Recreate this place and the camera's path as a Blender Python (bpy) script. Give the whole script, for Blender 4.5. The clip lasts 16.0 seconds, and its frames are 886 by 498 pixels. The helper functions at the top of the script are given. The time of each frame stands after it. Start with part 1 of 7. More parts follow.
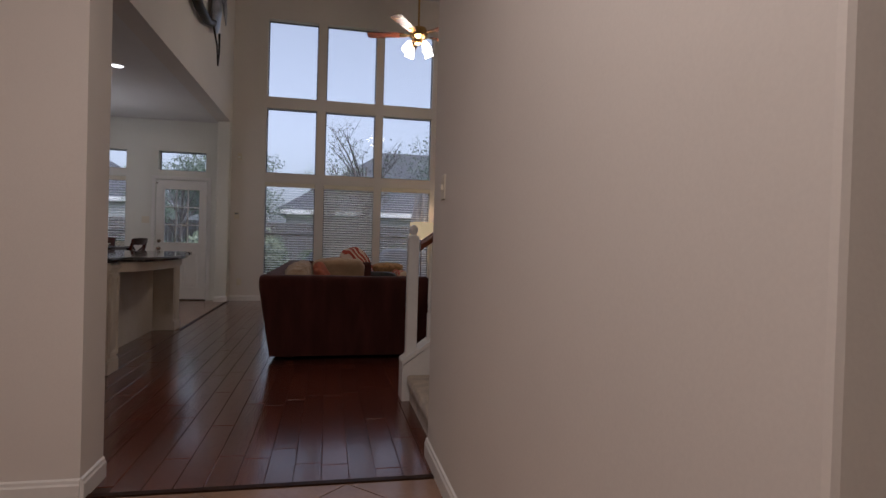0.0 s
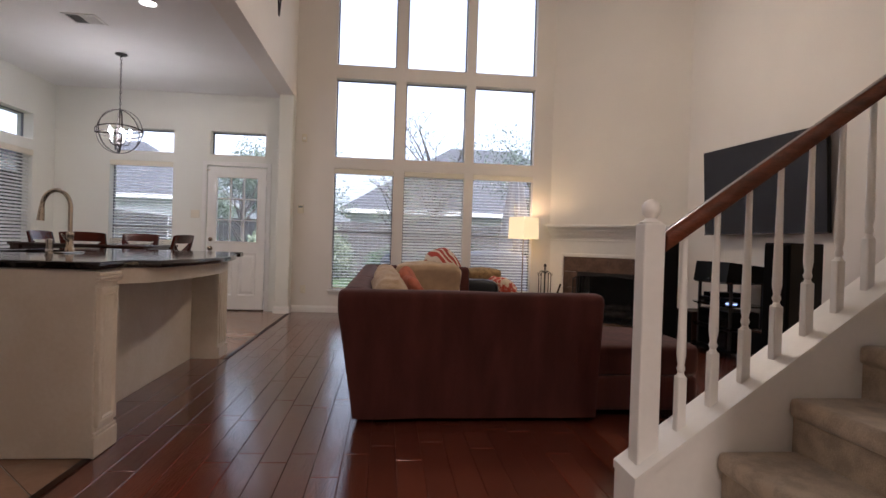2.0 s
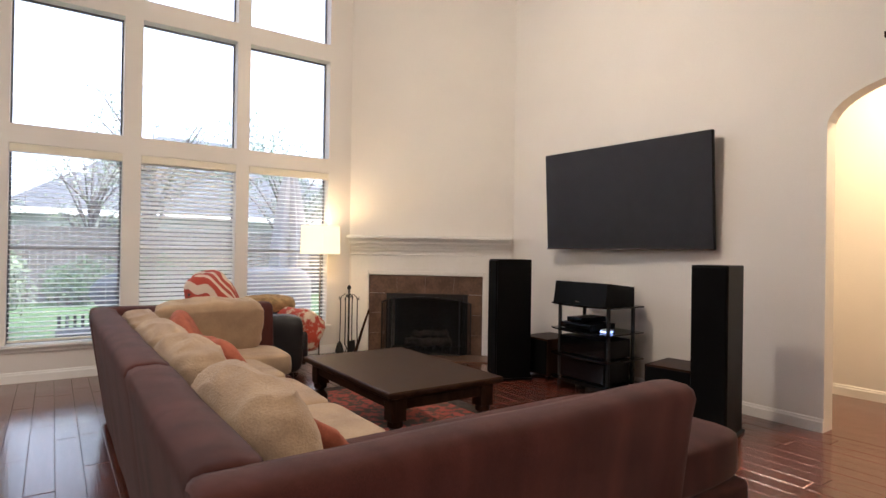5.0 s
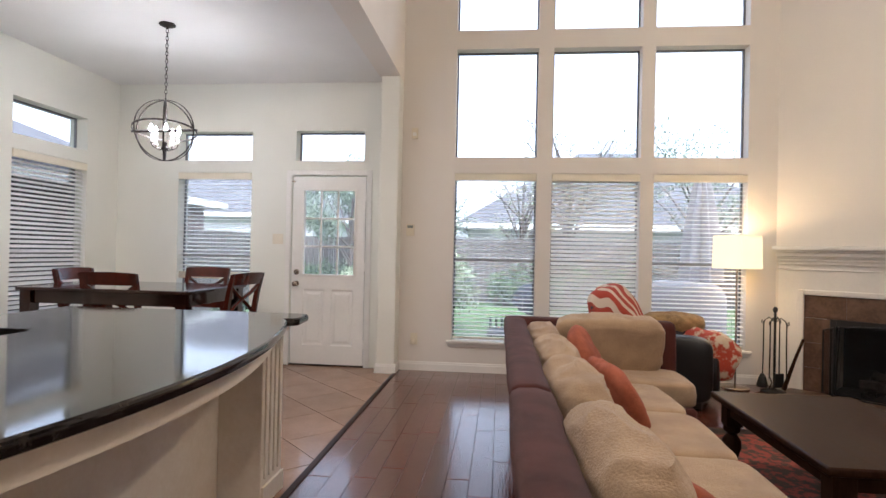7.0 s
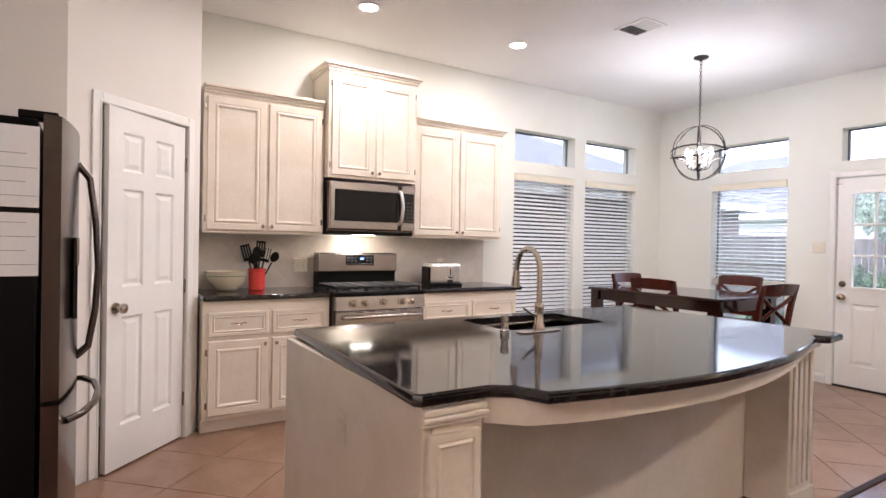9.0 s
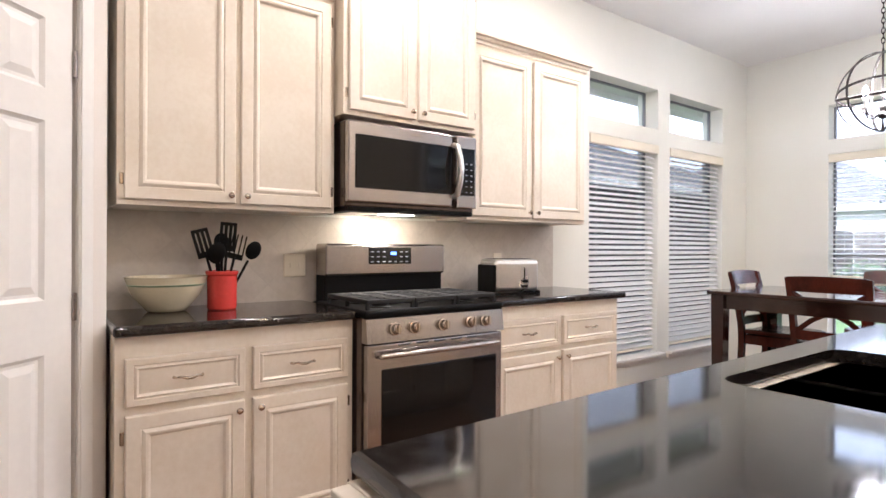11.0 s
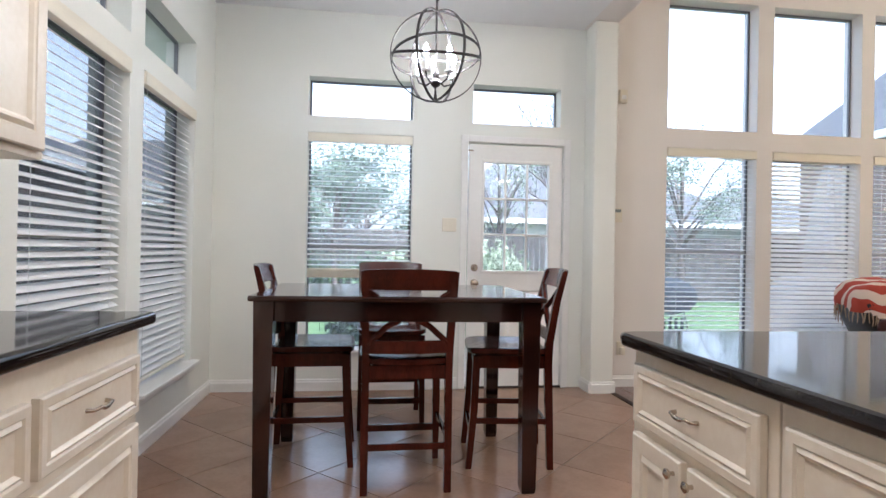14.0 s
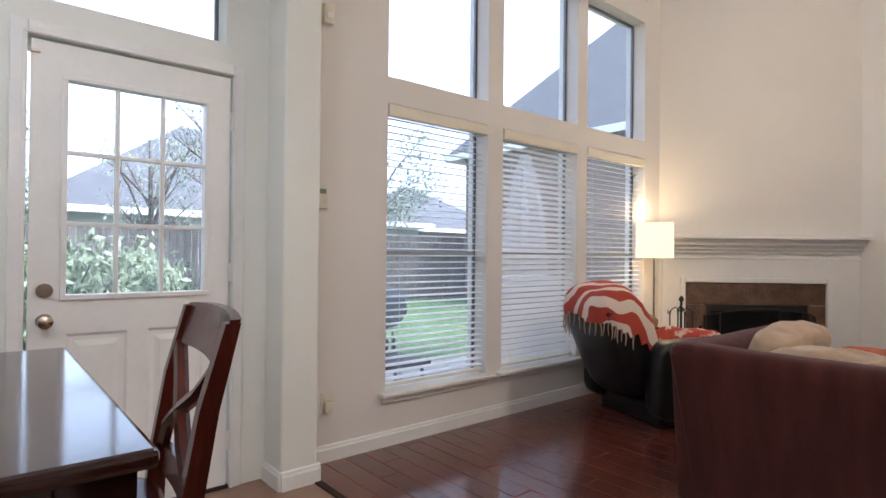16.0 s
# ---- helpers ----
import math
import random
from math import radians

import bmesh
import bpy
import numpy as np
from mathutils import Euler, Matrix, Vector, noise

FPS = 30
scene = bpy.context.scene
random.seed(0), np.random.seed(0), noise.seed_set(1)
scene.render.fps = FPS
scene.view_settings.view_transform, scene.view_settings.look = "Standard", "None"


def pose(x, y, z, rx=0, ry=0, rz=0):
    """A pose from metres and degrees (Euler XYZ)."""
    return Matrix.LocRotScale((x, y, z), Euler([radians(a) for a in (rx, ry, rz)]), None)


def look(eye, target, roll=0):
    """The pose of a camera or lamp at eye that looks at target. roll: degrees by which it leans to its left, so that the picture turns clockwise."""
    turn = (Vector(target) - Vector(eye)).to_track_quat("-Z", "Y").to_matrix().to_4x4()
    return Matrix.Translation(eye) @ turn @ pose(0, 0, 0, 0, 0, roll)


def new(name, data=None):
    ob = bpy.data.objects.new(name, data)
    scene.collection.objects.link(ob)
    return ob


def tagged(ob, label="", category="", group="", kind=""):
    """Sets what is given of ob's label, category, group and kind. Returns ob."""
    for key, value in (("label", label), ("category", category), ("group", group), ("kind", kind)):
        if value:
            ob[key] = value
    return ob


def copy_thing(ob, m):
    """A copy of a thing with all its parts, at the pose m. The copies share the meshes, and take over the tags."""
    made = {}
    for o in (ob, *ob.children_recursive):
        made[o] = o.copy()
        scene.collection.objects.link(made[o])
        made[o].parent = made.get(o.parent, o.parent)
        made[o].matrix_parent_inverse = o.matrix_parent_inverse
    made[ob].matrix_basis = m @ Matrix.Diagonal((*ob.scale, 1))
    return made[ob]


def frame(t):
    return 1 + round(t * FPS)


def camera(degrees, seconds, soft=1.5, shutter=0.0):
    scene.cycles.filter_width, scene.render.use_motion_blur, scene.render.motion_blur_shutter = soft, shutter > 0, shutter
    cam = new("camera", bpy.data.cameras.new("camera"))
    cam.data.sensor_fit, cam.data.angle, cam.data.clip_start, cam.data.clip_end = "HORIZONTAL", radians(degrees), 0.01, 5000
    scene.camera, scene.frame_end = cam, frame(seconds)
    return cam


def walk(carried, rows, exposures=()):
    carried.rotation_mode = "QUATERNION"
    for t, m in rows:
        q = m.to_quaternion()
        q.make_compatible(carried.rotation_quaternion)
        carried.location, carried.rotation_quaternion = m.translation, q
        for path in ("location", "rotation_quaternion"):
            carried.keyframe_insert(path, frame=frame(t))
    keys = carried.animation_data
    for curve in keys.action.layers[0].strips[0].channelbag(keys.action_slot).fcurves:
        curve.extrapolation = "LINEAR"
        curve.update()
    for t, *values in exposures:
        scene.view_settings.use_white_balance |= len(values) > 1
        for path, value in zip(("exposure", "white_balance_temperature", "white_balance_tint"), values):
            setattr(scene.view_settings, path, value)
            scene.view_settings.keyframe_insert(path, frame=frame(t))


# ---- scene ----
cam = camera(77.1, 16.0)
PATH = [
    (0, (0.214, 1.331, 1.107), (0.617, 3.29, 1.084), 1.6),
    (0.5, (0.098, 1.85, 1.115), (0.25, 3.844, 1.086), 1.7),
    (1, (-0.002, 2.329, 1.082), (0.105, 4.326, 1.061), 2.0),
    (1.5, (-0.049, 2.873, 1.064), (0.076, 4.868, 1.042), 1.8),
    (2, (-0.123, 3.352, 1.048), (0.08, 5.342, 1.028), 1.8),
    (2.5, (-0.135, 3.861, 1.034), (0.138, 5.842, 1.015), 1.6),
    (3, (-0.158, 4.299, 1.076), (0.302, 6.246, 1.066), 1.5),
    (3.5, (-0.215, 4.645, 1.081), (0.591, 6.476, 1.08), 1.4),
    (3.7, (-0.23, 4.788, 1.057), (0.685, 6.568, 1.07), 1.5),
    (5.8, (-0.726, 5.829, 1.283), (0.441, 7.46, 1.287), 0.9),
    (6, (-0.724, 5.909, 1.287), (0.247, 7.658, 1.29), 0.9),
    (6.5, (-0.487, 5.792, 1.258), (-0.105, 7.755, 1.269), 1.2),
    (7, (-0.411, 5.682, 1.247), (-0.616, 7.671, 1.259), 1.2),
    (7.5, (-0.319, 5.45, 1.245), (-1.173, 7.259, 1.246), 1.3),
    (8, (-0.156, 5.205, 1.282), (-1.442, 6.737, 1.268), 1.4),
    (8.5, (-0.078, 5.153, 1.312), (-1.596, 6.456, 1.299), 1.3),
    (9, (-0.136, 5.275, 1.325), (-1.82, 6.355, 1.305), 1.1),
    (9.2, (-0.249, 5.338, 1.3), (-1.965, 6.366, 1.29), 0.9),
    (11.3, (-2.25, 5.813, 1.207), (-3.816, 7.056, 1.195), 0.5),
    (11.5, (-2.427, 5.877, 1.201), (-3.942, 7.183, 1.18), 0.9),
    (12, (-2.75, 5.983, 1.165), (-4.013, 7.534, 1.146), 1.0),
    (12.5, (-3.036, 6.121, 1.121), (-3.992, 7.877, 1.106), 1.3),
    (13, (-3.265, 6.244, 1.111), (-3.644, 8.208, 1.111), 1.3),
    (13.5, (-3.389, 6.517, 1.106), (-3.318, 8.516, 1.113), 1.2),
    (14, (-3.468, 6.948, 1.138), (-3.204, 8.93, 1.145), 1.1),
    (14.5, (-3.411, 7.45, 1.149), (-2.935, 9.393, 1.161), 0.9),
    (15, (-3.288, 7.928, 1.159), (-2.646, 9.822, 1.171), 0.8),
    (15.5, (-3.112, 8.352, 1.18), (-2.163, 10.113, 1.19), 0.8),
    (16, (-2.819, 8.698, 1.176), (-1.53, 10.227, 1.19), 0.6),
]
EXPOSURES = [
    (0.0, 0.45, 5500.0, 20.0), (0.5, 1.05, 5450.0, 20.0), (1.0, 1.34, 5500.0, 20.0), (1.5, 1.55, 5650.0, 20.0), (2.5, 2.05, 5600.0, 18.0), (3.5, 2.55, 5600.0, 17.0), (6.0, 2.54, 5600.0, 14.0),
    (7.0, 2.42, 5500.0, 15.0), (7.5, 2.38, 5500.0, 16.0), (8.0, 2.56, 5550.0, 18.0), (9.0, 2.82, 5500.0, 20.0), (11.5, 3.0, 5500.0, 17.0), (12.5, 3.1, 5350.0, 15.0), (13.5, 2.72, 5200.0, 12.0), (14.5, 2.58, 5200.0, 12.0), (16.0, 2.35, 5250.0, 14.0),
]
walk(cam, [(t, look(eye, target, roll)) for t, eye, target, roll in PATH], EXPOSURES)
SKY, CAN, CHAND, FLAMP, FANL, SIDE, ENTRY, HOOD, WARM2 = 0.15, 2.8, 5.0, 2.4, 24.0, 12.0, 27.0, 1.0, (1.0, 0.86, 0.68)

# ---- light ----
world = bpy.data.worlds.new("overcast_sky")
scene.world = world
world.use_nodes = True
wn = world.node_tree.nodes
sky = wn.new("ShaderNodeTexSky")
sky.sky_type, sky.sun_disc = "NISHITA", False
sky.sun_elevation, sky.sun_rotation, sky.dust_density = radians(48), radians(157), 4.0
pale = wn.new("ShaderNodeHueSaturation")
pale.inputs["Saturation"].default_value = 0.28
world.node_tree.links.new(sky.outputs[0], pale.inputs["Color"])
world.node_tree.links.new(pale.outputs[0], wn["Background"].inputs["Color"])
wn["Background"].inputs["Strength"].default_value = SKY


def lamp(name, kind, m, power, color, size=0.1, size_y=None, shape="RECTANGLE"):
    data = bpy.data.lights.new(name, kind)
    data.energy, data.color = power, color
    if kind == "AREA":
        data.shape, data.size = shape, size
        if shape == "RECTANGLE":
            data.size_y = size_y or size
    elif kind == "SUN":
        data.angle = size
    else:
        data.shadow_soft_size = size
    ob = new(name, data)
    ob.matrix_world = m
    return ob


lamp("sun", "SUN", look((0, 0, 20), (-5, 12, 0)), 0.9, (1.0, 0.96, 0.9), radians(14))
WARM, COOL = (1.0, 0.74, 0.48), (0.86, 0.93, 1.0)

# ---- helpers for building ----
HOME = {}


def B():
    return bmesh.new()


def box(bm, x0, x1, y0, y1, z0, z1, bev=0.0, seg=2):
    vs = [bm.verts.new((x, y, z)) for x in (x0, x1) for y in (y0, y1) for z in (z0, z1)]
    fs = [bm.faces.new([vs[i] for i in q]) for q in ((0, 1, 3, 2), (4, 6, 7, 5), (0, 4, 5, 1), (2, 3, 7, 6), (0, 2, 6, 4), (1, 5, 7, 3))]
    if bev:
        es = {e for f in fs for e in f.edges}
        bmesh.ops.bevel(bm, geom=list(es), offset=bev, segments=seg, affect="EDGES", profile=0.5)
    return bm


def prism(bm, poly, z0, z1, bev=0.0, seg=2):
    """An upright prism over a plan, counter-clockwise."""
    lo = [bm.verts.new((x, y, z0)) for x, y in poly]
    hi = [bm.verts.new((x, y, z1)) for x, y in poly]
    fs = [bm.faces.new(lo[::-1]), bm.faces.new(hi)]
    n = len(poly)
    fs += [bm.faces.new((lo[i], lo[(i + 1) % n], hi[(i + 1) % n], hi[i])) for i in range(n)]
    if bev:
        es = {e for f in fs[:2] for e in f.edges}
        bmesh.ops.bevel(bm, geom=list(es), offset=bev, segments=seg, affect="EDGES", profile=0.5)
    return bm


def ring(bm, c, r, axis, n, twist=0.0):
    a = Vector(axis).normalized()
    u = a.orthogonal().normalized()
    w = a.cross(u)
    return [bm.verts.new(Vector(c) + r * (math.cos(t) * u + math.sin(t) * w)) for t in (twist + 2 * math.pi * i / n for i in range(n))]


def skin(bm, rings, closed=False, caps=True):
    n = len(rings[0])
    pairs = list(zip(rings, rings[1:])) + ([(rings[-1], rings[0])] if closed else [])
    for a, b in pairs:
        for i in range(n):
            bm.faces.new((a[i], a[(i + 1) % n], b[(i + 1) % n], b[i]))
    if caps and not closed:
        bm.faces.new(rings[0][::-1])
        bm.faces.new(rings[-1])
    return bm


def cyl(bm, p0, p1, r0, r1=None, n=16):
    d = Vector(p1) - Vector(p0)
    return skin(bm, [ring(bm, p0, r0, d, n), ring(bm, p1, r0 if r1 is None else r1, d, n)])


def lathe(bm, c, prof, n=20):
    """A turned body about an upright axis: radius and height pairs."""
    rs = [[bm.verts.new((c[0] + max(r, 1e-4) * math.cos(2 * math.pi * i / n), c[1] + max(r, 1e-4) * math.sin(2 * math.pi * i / n), c[2] + z)) for i in range(n)] for r, z in prof]
    return skin(bm, rs)


def tube(bm, pts, r, n=8, closed=False):
    pts = [Vector(p) for p in pts]
    m = len(pts)
    rs = []
    u = None
    for i, p in enumerate(pts):
        d = (pts[(i + 1) % m] - pts[i - 1]) if closed or 0 < i < m - 1 else (pts[1] - pts[0] if i == 0 else pts[-1] - pts[-2])
        d.normalize()
        u = (d.orthogonal() if u is None else u - d * u.dot(d)).normalized()
        w = d.cross(u)
        k = r[i] if isinstance(r, (list, tuple)) else r
        rs.append([bm.verts.new(p + k * (math.cos(t) * u + math.sin(t) * w)) for t in (2 * math.pi * j / n for j in range(n))])
    return skin(bm, rs, closed)


def rings_rect(bm, m, u0, u1, v0, v1, prof, cap=True):
    """Nested rectangles: each step of prof is (inset, height); m lays the u, v plane with height along its z."""
    last = None
    for k, h in prof:
        q = [bm.verts.new(m @ Vector(p)) for p in ((u0 + k, v0 + k, h), (u1 - k, v0 + k, h), (u1 - k, v1 - k, h), (u0 + k, v1 - k, h))]
        if last:
            for i in range(4):
                bm.faces.new((last[i], last[(i + 1) % 4], q[(i + 1) % 4], q[i]))
        last = q
    if cap:
        bm.faces.new(last)
    return bm


def cushion(bm, c, s, turn=None, e=0.55, folds=0.0, n=20, rough=0.012, seed=0.0):
    """A stuffed cushion: a rounded box of half sizes s, uneven, at c."""
    m = Matrix.Translation(c) @ (turn or Matrix())
    rows = []
    for i in range(n + 1):
        a = math.pi * (i / n - 0.5)
        row = []
        for j in range(2 * n):
            b = math.pi * j / n
            ca, sa, cb, sb = math.cos(a), math.sin(a), math.cos(b), math.sin(b)

            def f(v, k):
                return math.copysign(abs(v) ** k, v)
            p = Vector((s[0] * f(ca, e) * f(cb, e), s[1] * f(ca, e) * f(sb, e), s[2] * f(sa, e)))
            w = noise.noise(p * 7 + Vector((seed, 0, 3))) * rough + noise.noise(p * 19 + Vector((seed, 5, 0))) * rough * 0.45
            if folds:
                g = Vector((p.x * 6, p.y * 5, p.z * 15)) + Vector((seed, seed, 0)) + Vector((0, 0, 1)) * noise.noise(p * 5) * 1.5
                w += folds * ((1 - abs(noise.noise(g))) ** 3 - 0.5)
            p += p.normalized() * w
            row.append(bm.verts.new(m @ p))
        rows.append(row)
    return skin(bm, rows)


def part(name, bm, material, parent=None, label="", smooth=0.0, local=False):
    """Links a bmesh as one mesh, under a thing or a part if one is given. smooth: the angle under which edges are shaded round."""
    if parent is not None and not local:
        root = parent
        while root.parent:
            root = root.parent
        bm.transform(HOME.get(root.name, Matrix()).inverted())
    bmesh.ops.recalc_face_normals(bm, faces=bm.faces)
    data = bpy.data.meshes.new(name)
    if smooth:
        for f in bm.faces:
            f.smooth = True
        for e in bm.edges:
            if len(e.link_faces) == 2:
                s0, s1 = sorted(f.calc_area() for f in e.link_faces)
                if e.calc_face_angle(0) > radians(smooth if s1 < 12 * s0 else 4):
                    e.smooth = False
    bm.to_mesh(data)
    bm.free()
    data.materials.append(material)
    ob = new(name, data)
    if parent is not None:
        ob.parent = parent
    if label:
        ob["label"] = label
    return ob


def thing(name, at, label, category, group="", turn=0.0, kind=""):
    ob = new(name)
    ob.empty_display_size = 0.1
    ob.matrix_world = pose(*at, 0, 0, turn)
    HOME[ob.name] = ob.matrix_world.copy()
    return tagged(ob, label, category, group, kind)


def piece(name, data, parent, m):
    ob = new(name, data)
    ob.parent = parent
    ob.matrix_basis = m
    return ob


def mesh_of(name, bm, material, smooth=0.0):
    ob_data = bpy.data.meshes.new(name)
    bmesh.ops.recalc_face_normals(bm, faces=bm.faces)
    if smooth:
        for f in bm.faces:
            f.smooth = True
        for e in bm.edges:
            if len(e.link_faces) == 2 and e.calc_face_angle(0) > radians(smooth):
                e.smooth = False
    bm.to_mesh(ob_data)
    bm.free()
    ob_data.materials.append(material)
    return ob_data


# ---- materials ----
def surface(name, base, rough=0.5, metal=0.0, var=0.08, scale=3.0, grain=60.0, bump=0.05, stretch=(1, 1, 1), rnd=0.0, coat=0.0, second=None, mixlo=0.4, mixhi=0.6, spec=0.5, rvar=0.1, sheen=0.0, dist=0.004):
    """A worn surface: two scales of noise in colour, gloss and relief; rnd varies piece by piece."""
    mat = bpy.data.materials.new(name)
    mat.use_nodes = True
    t = mat.node_tree
    n, l = t.nodes, t.links
    bsdf = n["Principled BSDF"]
    bsdf.inputs["Metallic"].default_value, bsdf.inputs["Specular IOR Level"].default_value = metal, spec
    bsdf.inputs["Coat Weight"].default_value, bsdf.inputs["Coat Roughness"].default_value = coat, 0.12
    bsdf.inputs["Sheen Weight"].default_value = sheen
    co = n.new("ShaderNodeTexCoord")
    mp = n.new("ShaderNodeMapping")
    mp.inputs["Scale"].default_value = stretch
    l.new(co.outputs["Object"], mp.inputs["Vector"])
    vec = mp.outputs[0]
    info = n.new("ShaderNodeObjectInfo")
    if rnd:
        shift = n.new("ShaderNodeVectorMath")
        shift.operation = "ADD"
        big = n.new("ShaderNodeMath")
        big.operation = "MULTIPLY"
        big.inputs[1].default_value = 37.0
        l.new(info.outputs["Random"], big.inputs[0])
        l.new(vec, shift.inputs[0])
        l.new(big.outputs[0], shift.inputs[1])
        vec = shift.outputs[0]
    big_n, small_n = n.new("ShaderNodeTexNoise"), n.new("ShaderNodeTexNoise")
    for q, s, d in ((big_n, scale, 4), (small_n, grain, 3)):
        q.inputs["Scale"].default_value, q.inputs["Detail"].default_value = s, d
        l.new(vec, q.inputs["Vector"])
    col = n.new("ShaderNodeMix")
    col.data_type = "RGBA"
    other = second or [c * (1 - 2.2 * var) for c in base]
    col.inputs[6].default_value, col.inputs[7].default_value = (*base, 1), (*other, 1)
    ramp = n.new("ShaderNodeMapRange")
    ramp.inputs["From Min"].default_value, ramp.inputs["From Max"].default_value = mixlo, mixhi
    add = n.new("ShaderNodeMath")
    add.operation = "MULTIPLY_ADD"
    add.inputs[1].default_value, add.inputs[2].default_value = 0.35, 0.0
    l.new(small_n.outputs["Fac"], add.inputs[0])
    both = n.new("ShaderNodeMath")
    both.operation = "MULTIPLY_ADD"
    both.inputs[1].default_value = 0.65
    l.new(big_n.outputs["Fac"], both.inputs[0])
    l.new(add.outputs[0], both.inputs[2])
    l.new(both.outputs[0], ramp.inputs["Value"])
    l.new(ramp.outputs[0], col.inputs[0])
    out = col.outputs[2]
    if rnd:
        hsv = n.new("ShaderNodeHueSaturation")
        val = n.new("ShaderNodeMapRange")
        val.inputs["To Min"].default_value, val.inputs["To Max"].default_value = 1 - rnd, 1 + rnd
        l.new(info.outputs["Random"], val.inputs["Value"])
        l.new(val.outputs[0], hsv.inputs["Value"])
        l.new(out, hsv.inputs["Color"])
        out = hsv.outputs[0]
    l.new(out, bsdf.inputs["Base Color"])
    rr = n.new("ShaderNodeMapRange")
    rr.inputs["To Min"].default_value, rr.inputs["To Max"].default_value = max(0.02, rough * (1 - rvar)), min(1, rough * (1 + rvar))
    l.new(big_n.outputs["Fac"], rr.inputs["Value"])
    l.new(rr.outputs[0], bsdf.inputs["Roughness"])
    if bump:
        bp = n.new("ShaderNodeBump")
        bp.inputs["Strength"].default_value, bp.inputs["Distance"].default_value = min(1, bump * 4), dist
        l.new(both.outputs[0], bp.inputs["Height"])
        l.new(bp.outputs[0], bsdf.inputs["Normal"])
    return mat


def glow(name, color, strength, base=(0.9, 0.88, 0.8)):
    mat = bpy.data.materials.new(name)
    mat.use_nodes = True
    b = mat.node_tree.nodes["Principled BSDF"]
    b.inputs["Base Color"].default_value = (*base, 1)
    b.inputs["Emission Color"].default_value, b.inputs["Emission Strength"].default_value = (*color, 1), strength
    return mat


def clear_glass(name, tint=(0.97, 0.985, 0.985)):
    """A thin pane with a pale veil of haze mixed in, and a mirror image that grows at a glance."""
    mat = bpy.data.materials.new(name)
    mat.use_nodes = True
    t = mat.node_tree
    n, l = t.nodes, t.links
    n.remove(n["Principled BSDF"])
    tr, gl, lw, mx = n.new("ShaderNodeBsdfTransparent"), n.new("ShaderNodeBsdfGlossy"), n.new("ShaderNodeLayerWeight"), n.new("ShaderNodeMixShader")
    tr.inputs[0].default_value = (*tint, 1)
    gl.inputs["Roughness"].default_value = 0.02
    po, sc = n.new("ShaderNodeMath"), n.new("ShaderNodeMath")
    po.operation, sc.operation = "POWER", "MULTIPLY_ADD"
    po.inputs[1].default_value, sc.inputs[1].default_value, sc.inputs[2].default_value = 4.5, 0.75, 0.022
    lw.inputs["Blend"].default_value = 0.5
    l.new(lw.outputs["Facing"], po.inputs[0])
    l.new(po.outputs[0], sc.inputs[0])
    # translucent veil puts the haze of bright daylight into the pane
    haze, veil = n.new("ShaderNodeBsdfTranslucent"), n.new("ShaderNodeMixShader")
    haze.inputs[0].default_value, veil.inputs[0].default_value = (0.86, 0.90, 0.95, 1), 0.06
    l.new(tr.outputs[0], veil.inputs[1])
    l.new(haze.outputs[0], veil.inputs[2])
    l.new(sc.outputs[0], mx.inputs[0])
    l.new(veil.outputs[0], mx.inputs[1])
    l.new(gl.outputs[0], mx.inputs[2])
    l.new(mx.outputs[0], n["Material Output"].inputs[0])
    return mat


PAINT = surface("wall_paint", (0.78, 0.735, 0.68), 0.75, var=0.02, scale=1.2, grain=140, bump=0.035)
PAINT_K = surface("kitchen_paint", (0.80, 0.795, 0.725), 0.75, var=0.02, scale=1.2, grain=140, bump=0.04)
CEIL = surface("ceiling_paint", (0.80, 0.79, 0.77), 0.85, var=0.015, scale=2, grain=110, bump=0.14)
TRIM = surface("white_trim", (0.83, 0.81, 0.77), 0.4, var=0.02, scale=4, grain=40, bump=0.02)
CREAM = surface("cream_cabinet_paint", (0.80, 0.73, 0.62), 0.38, var=0.03, scale=5, grain=50, bump=0.02, second=(0.74, 0.66, 0.54))
PLANK = surface("dark_wood_floor", (0.135, 0.036, 0.020), 0.19, var=0.25, scale=3, grain=20, bump=0.2, coat=0.4, spec=0.5, stretch=(5, 0.7, 1), rnd=0.2, second=(0.095, 0.026, 0.015), rvar=0.3, mixlo=0.35, mixhi=0.65)
GROOVE = surface("dark_floor_joint", (0.05, 0.022, 0.014), 0.7, var=0.1)
TILE = surface("tan_floor_tile", (0.31, 0.185, 0.12), 0.19, var=0.12, scale=5, grain=46, bump=0.02, rnd=0.07, second=(0.27, 0.157, 0.10), rvar=0.1)
GROUT = surface("brown_grout", (0.26, 0.20, 0.15), 0.9, var=0.15, grain=90, bump=0.1)
GRANITE = surface("black_granite", (0.012, 0.009, 0.008), 0.07, var=0.3, scale=30, grain=180, bump=0.0, second=(0.035, 0.030, 0.026), mixlo=0.5, mixhi=0.62, spec=0.6, rvar=0.05)
STEEL = surface("brushed_steel", (0.46, 0.42, 0.385), 0.26, 1.0, var=0.04, scale=3, grain=60, stretch=(1, 1, 30), bump=0.01)
DARKSTEEL = surface("black_stainless_steel", (0.135, 0.105, 0.092), 0.22, 0.85, var=0.06, scale=3, grain=50, stretch=(1, 1, 20), bump=0.01)
CHROME = surface("polished_steel", (0.86, 0.85, 0.83), 0.28, 1.0, var=0.03, bump=0.0)
NICKEL = surface("brushed_nickel", (0.55, 0.47, 0.38), 0.24, 1.0, var=0.05, bump=0.0)
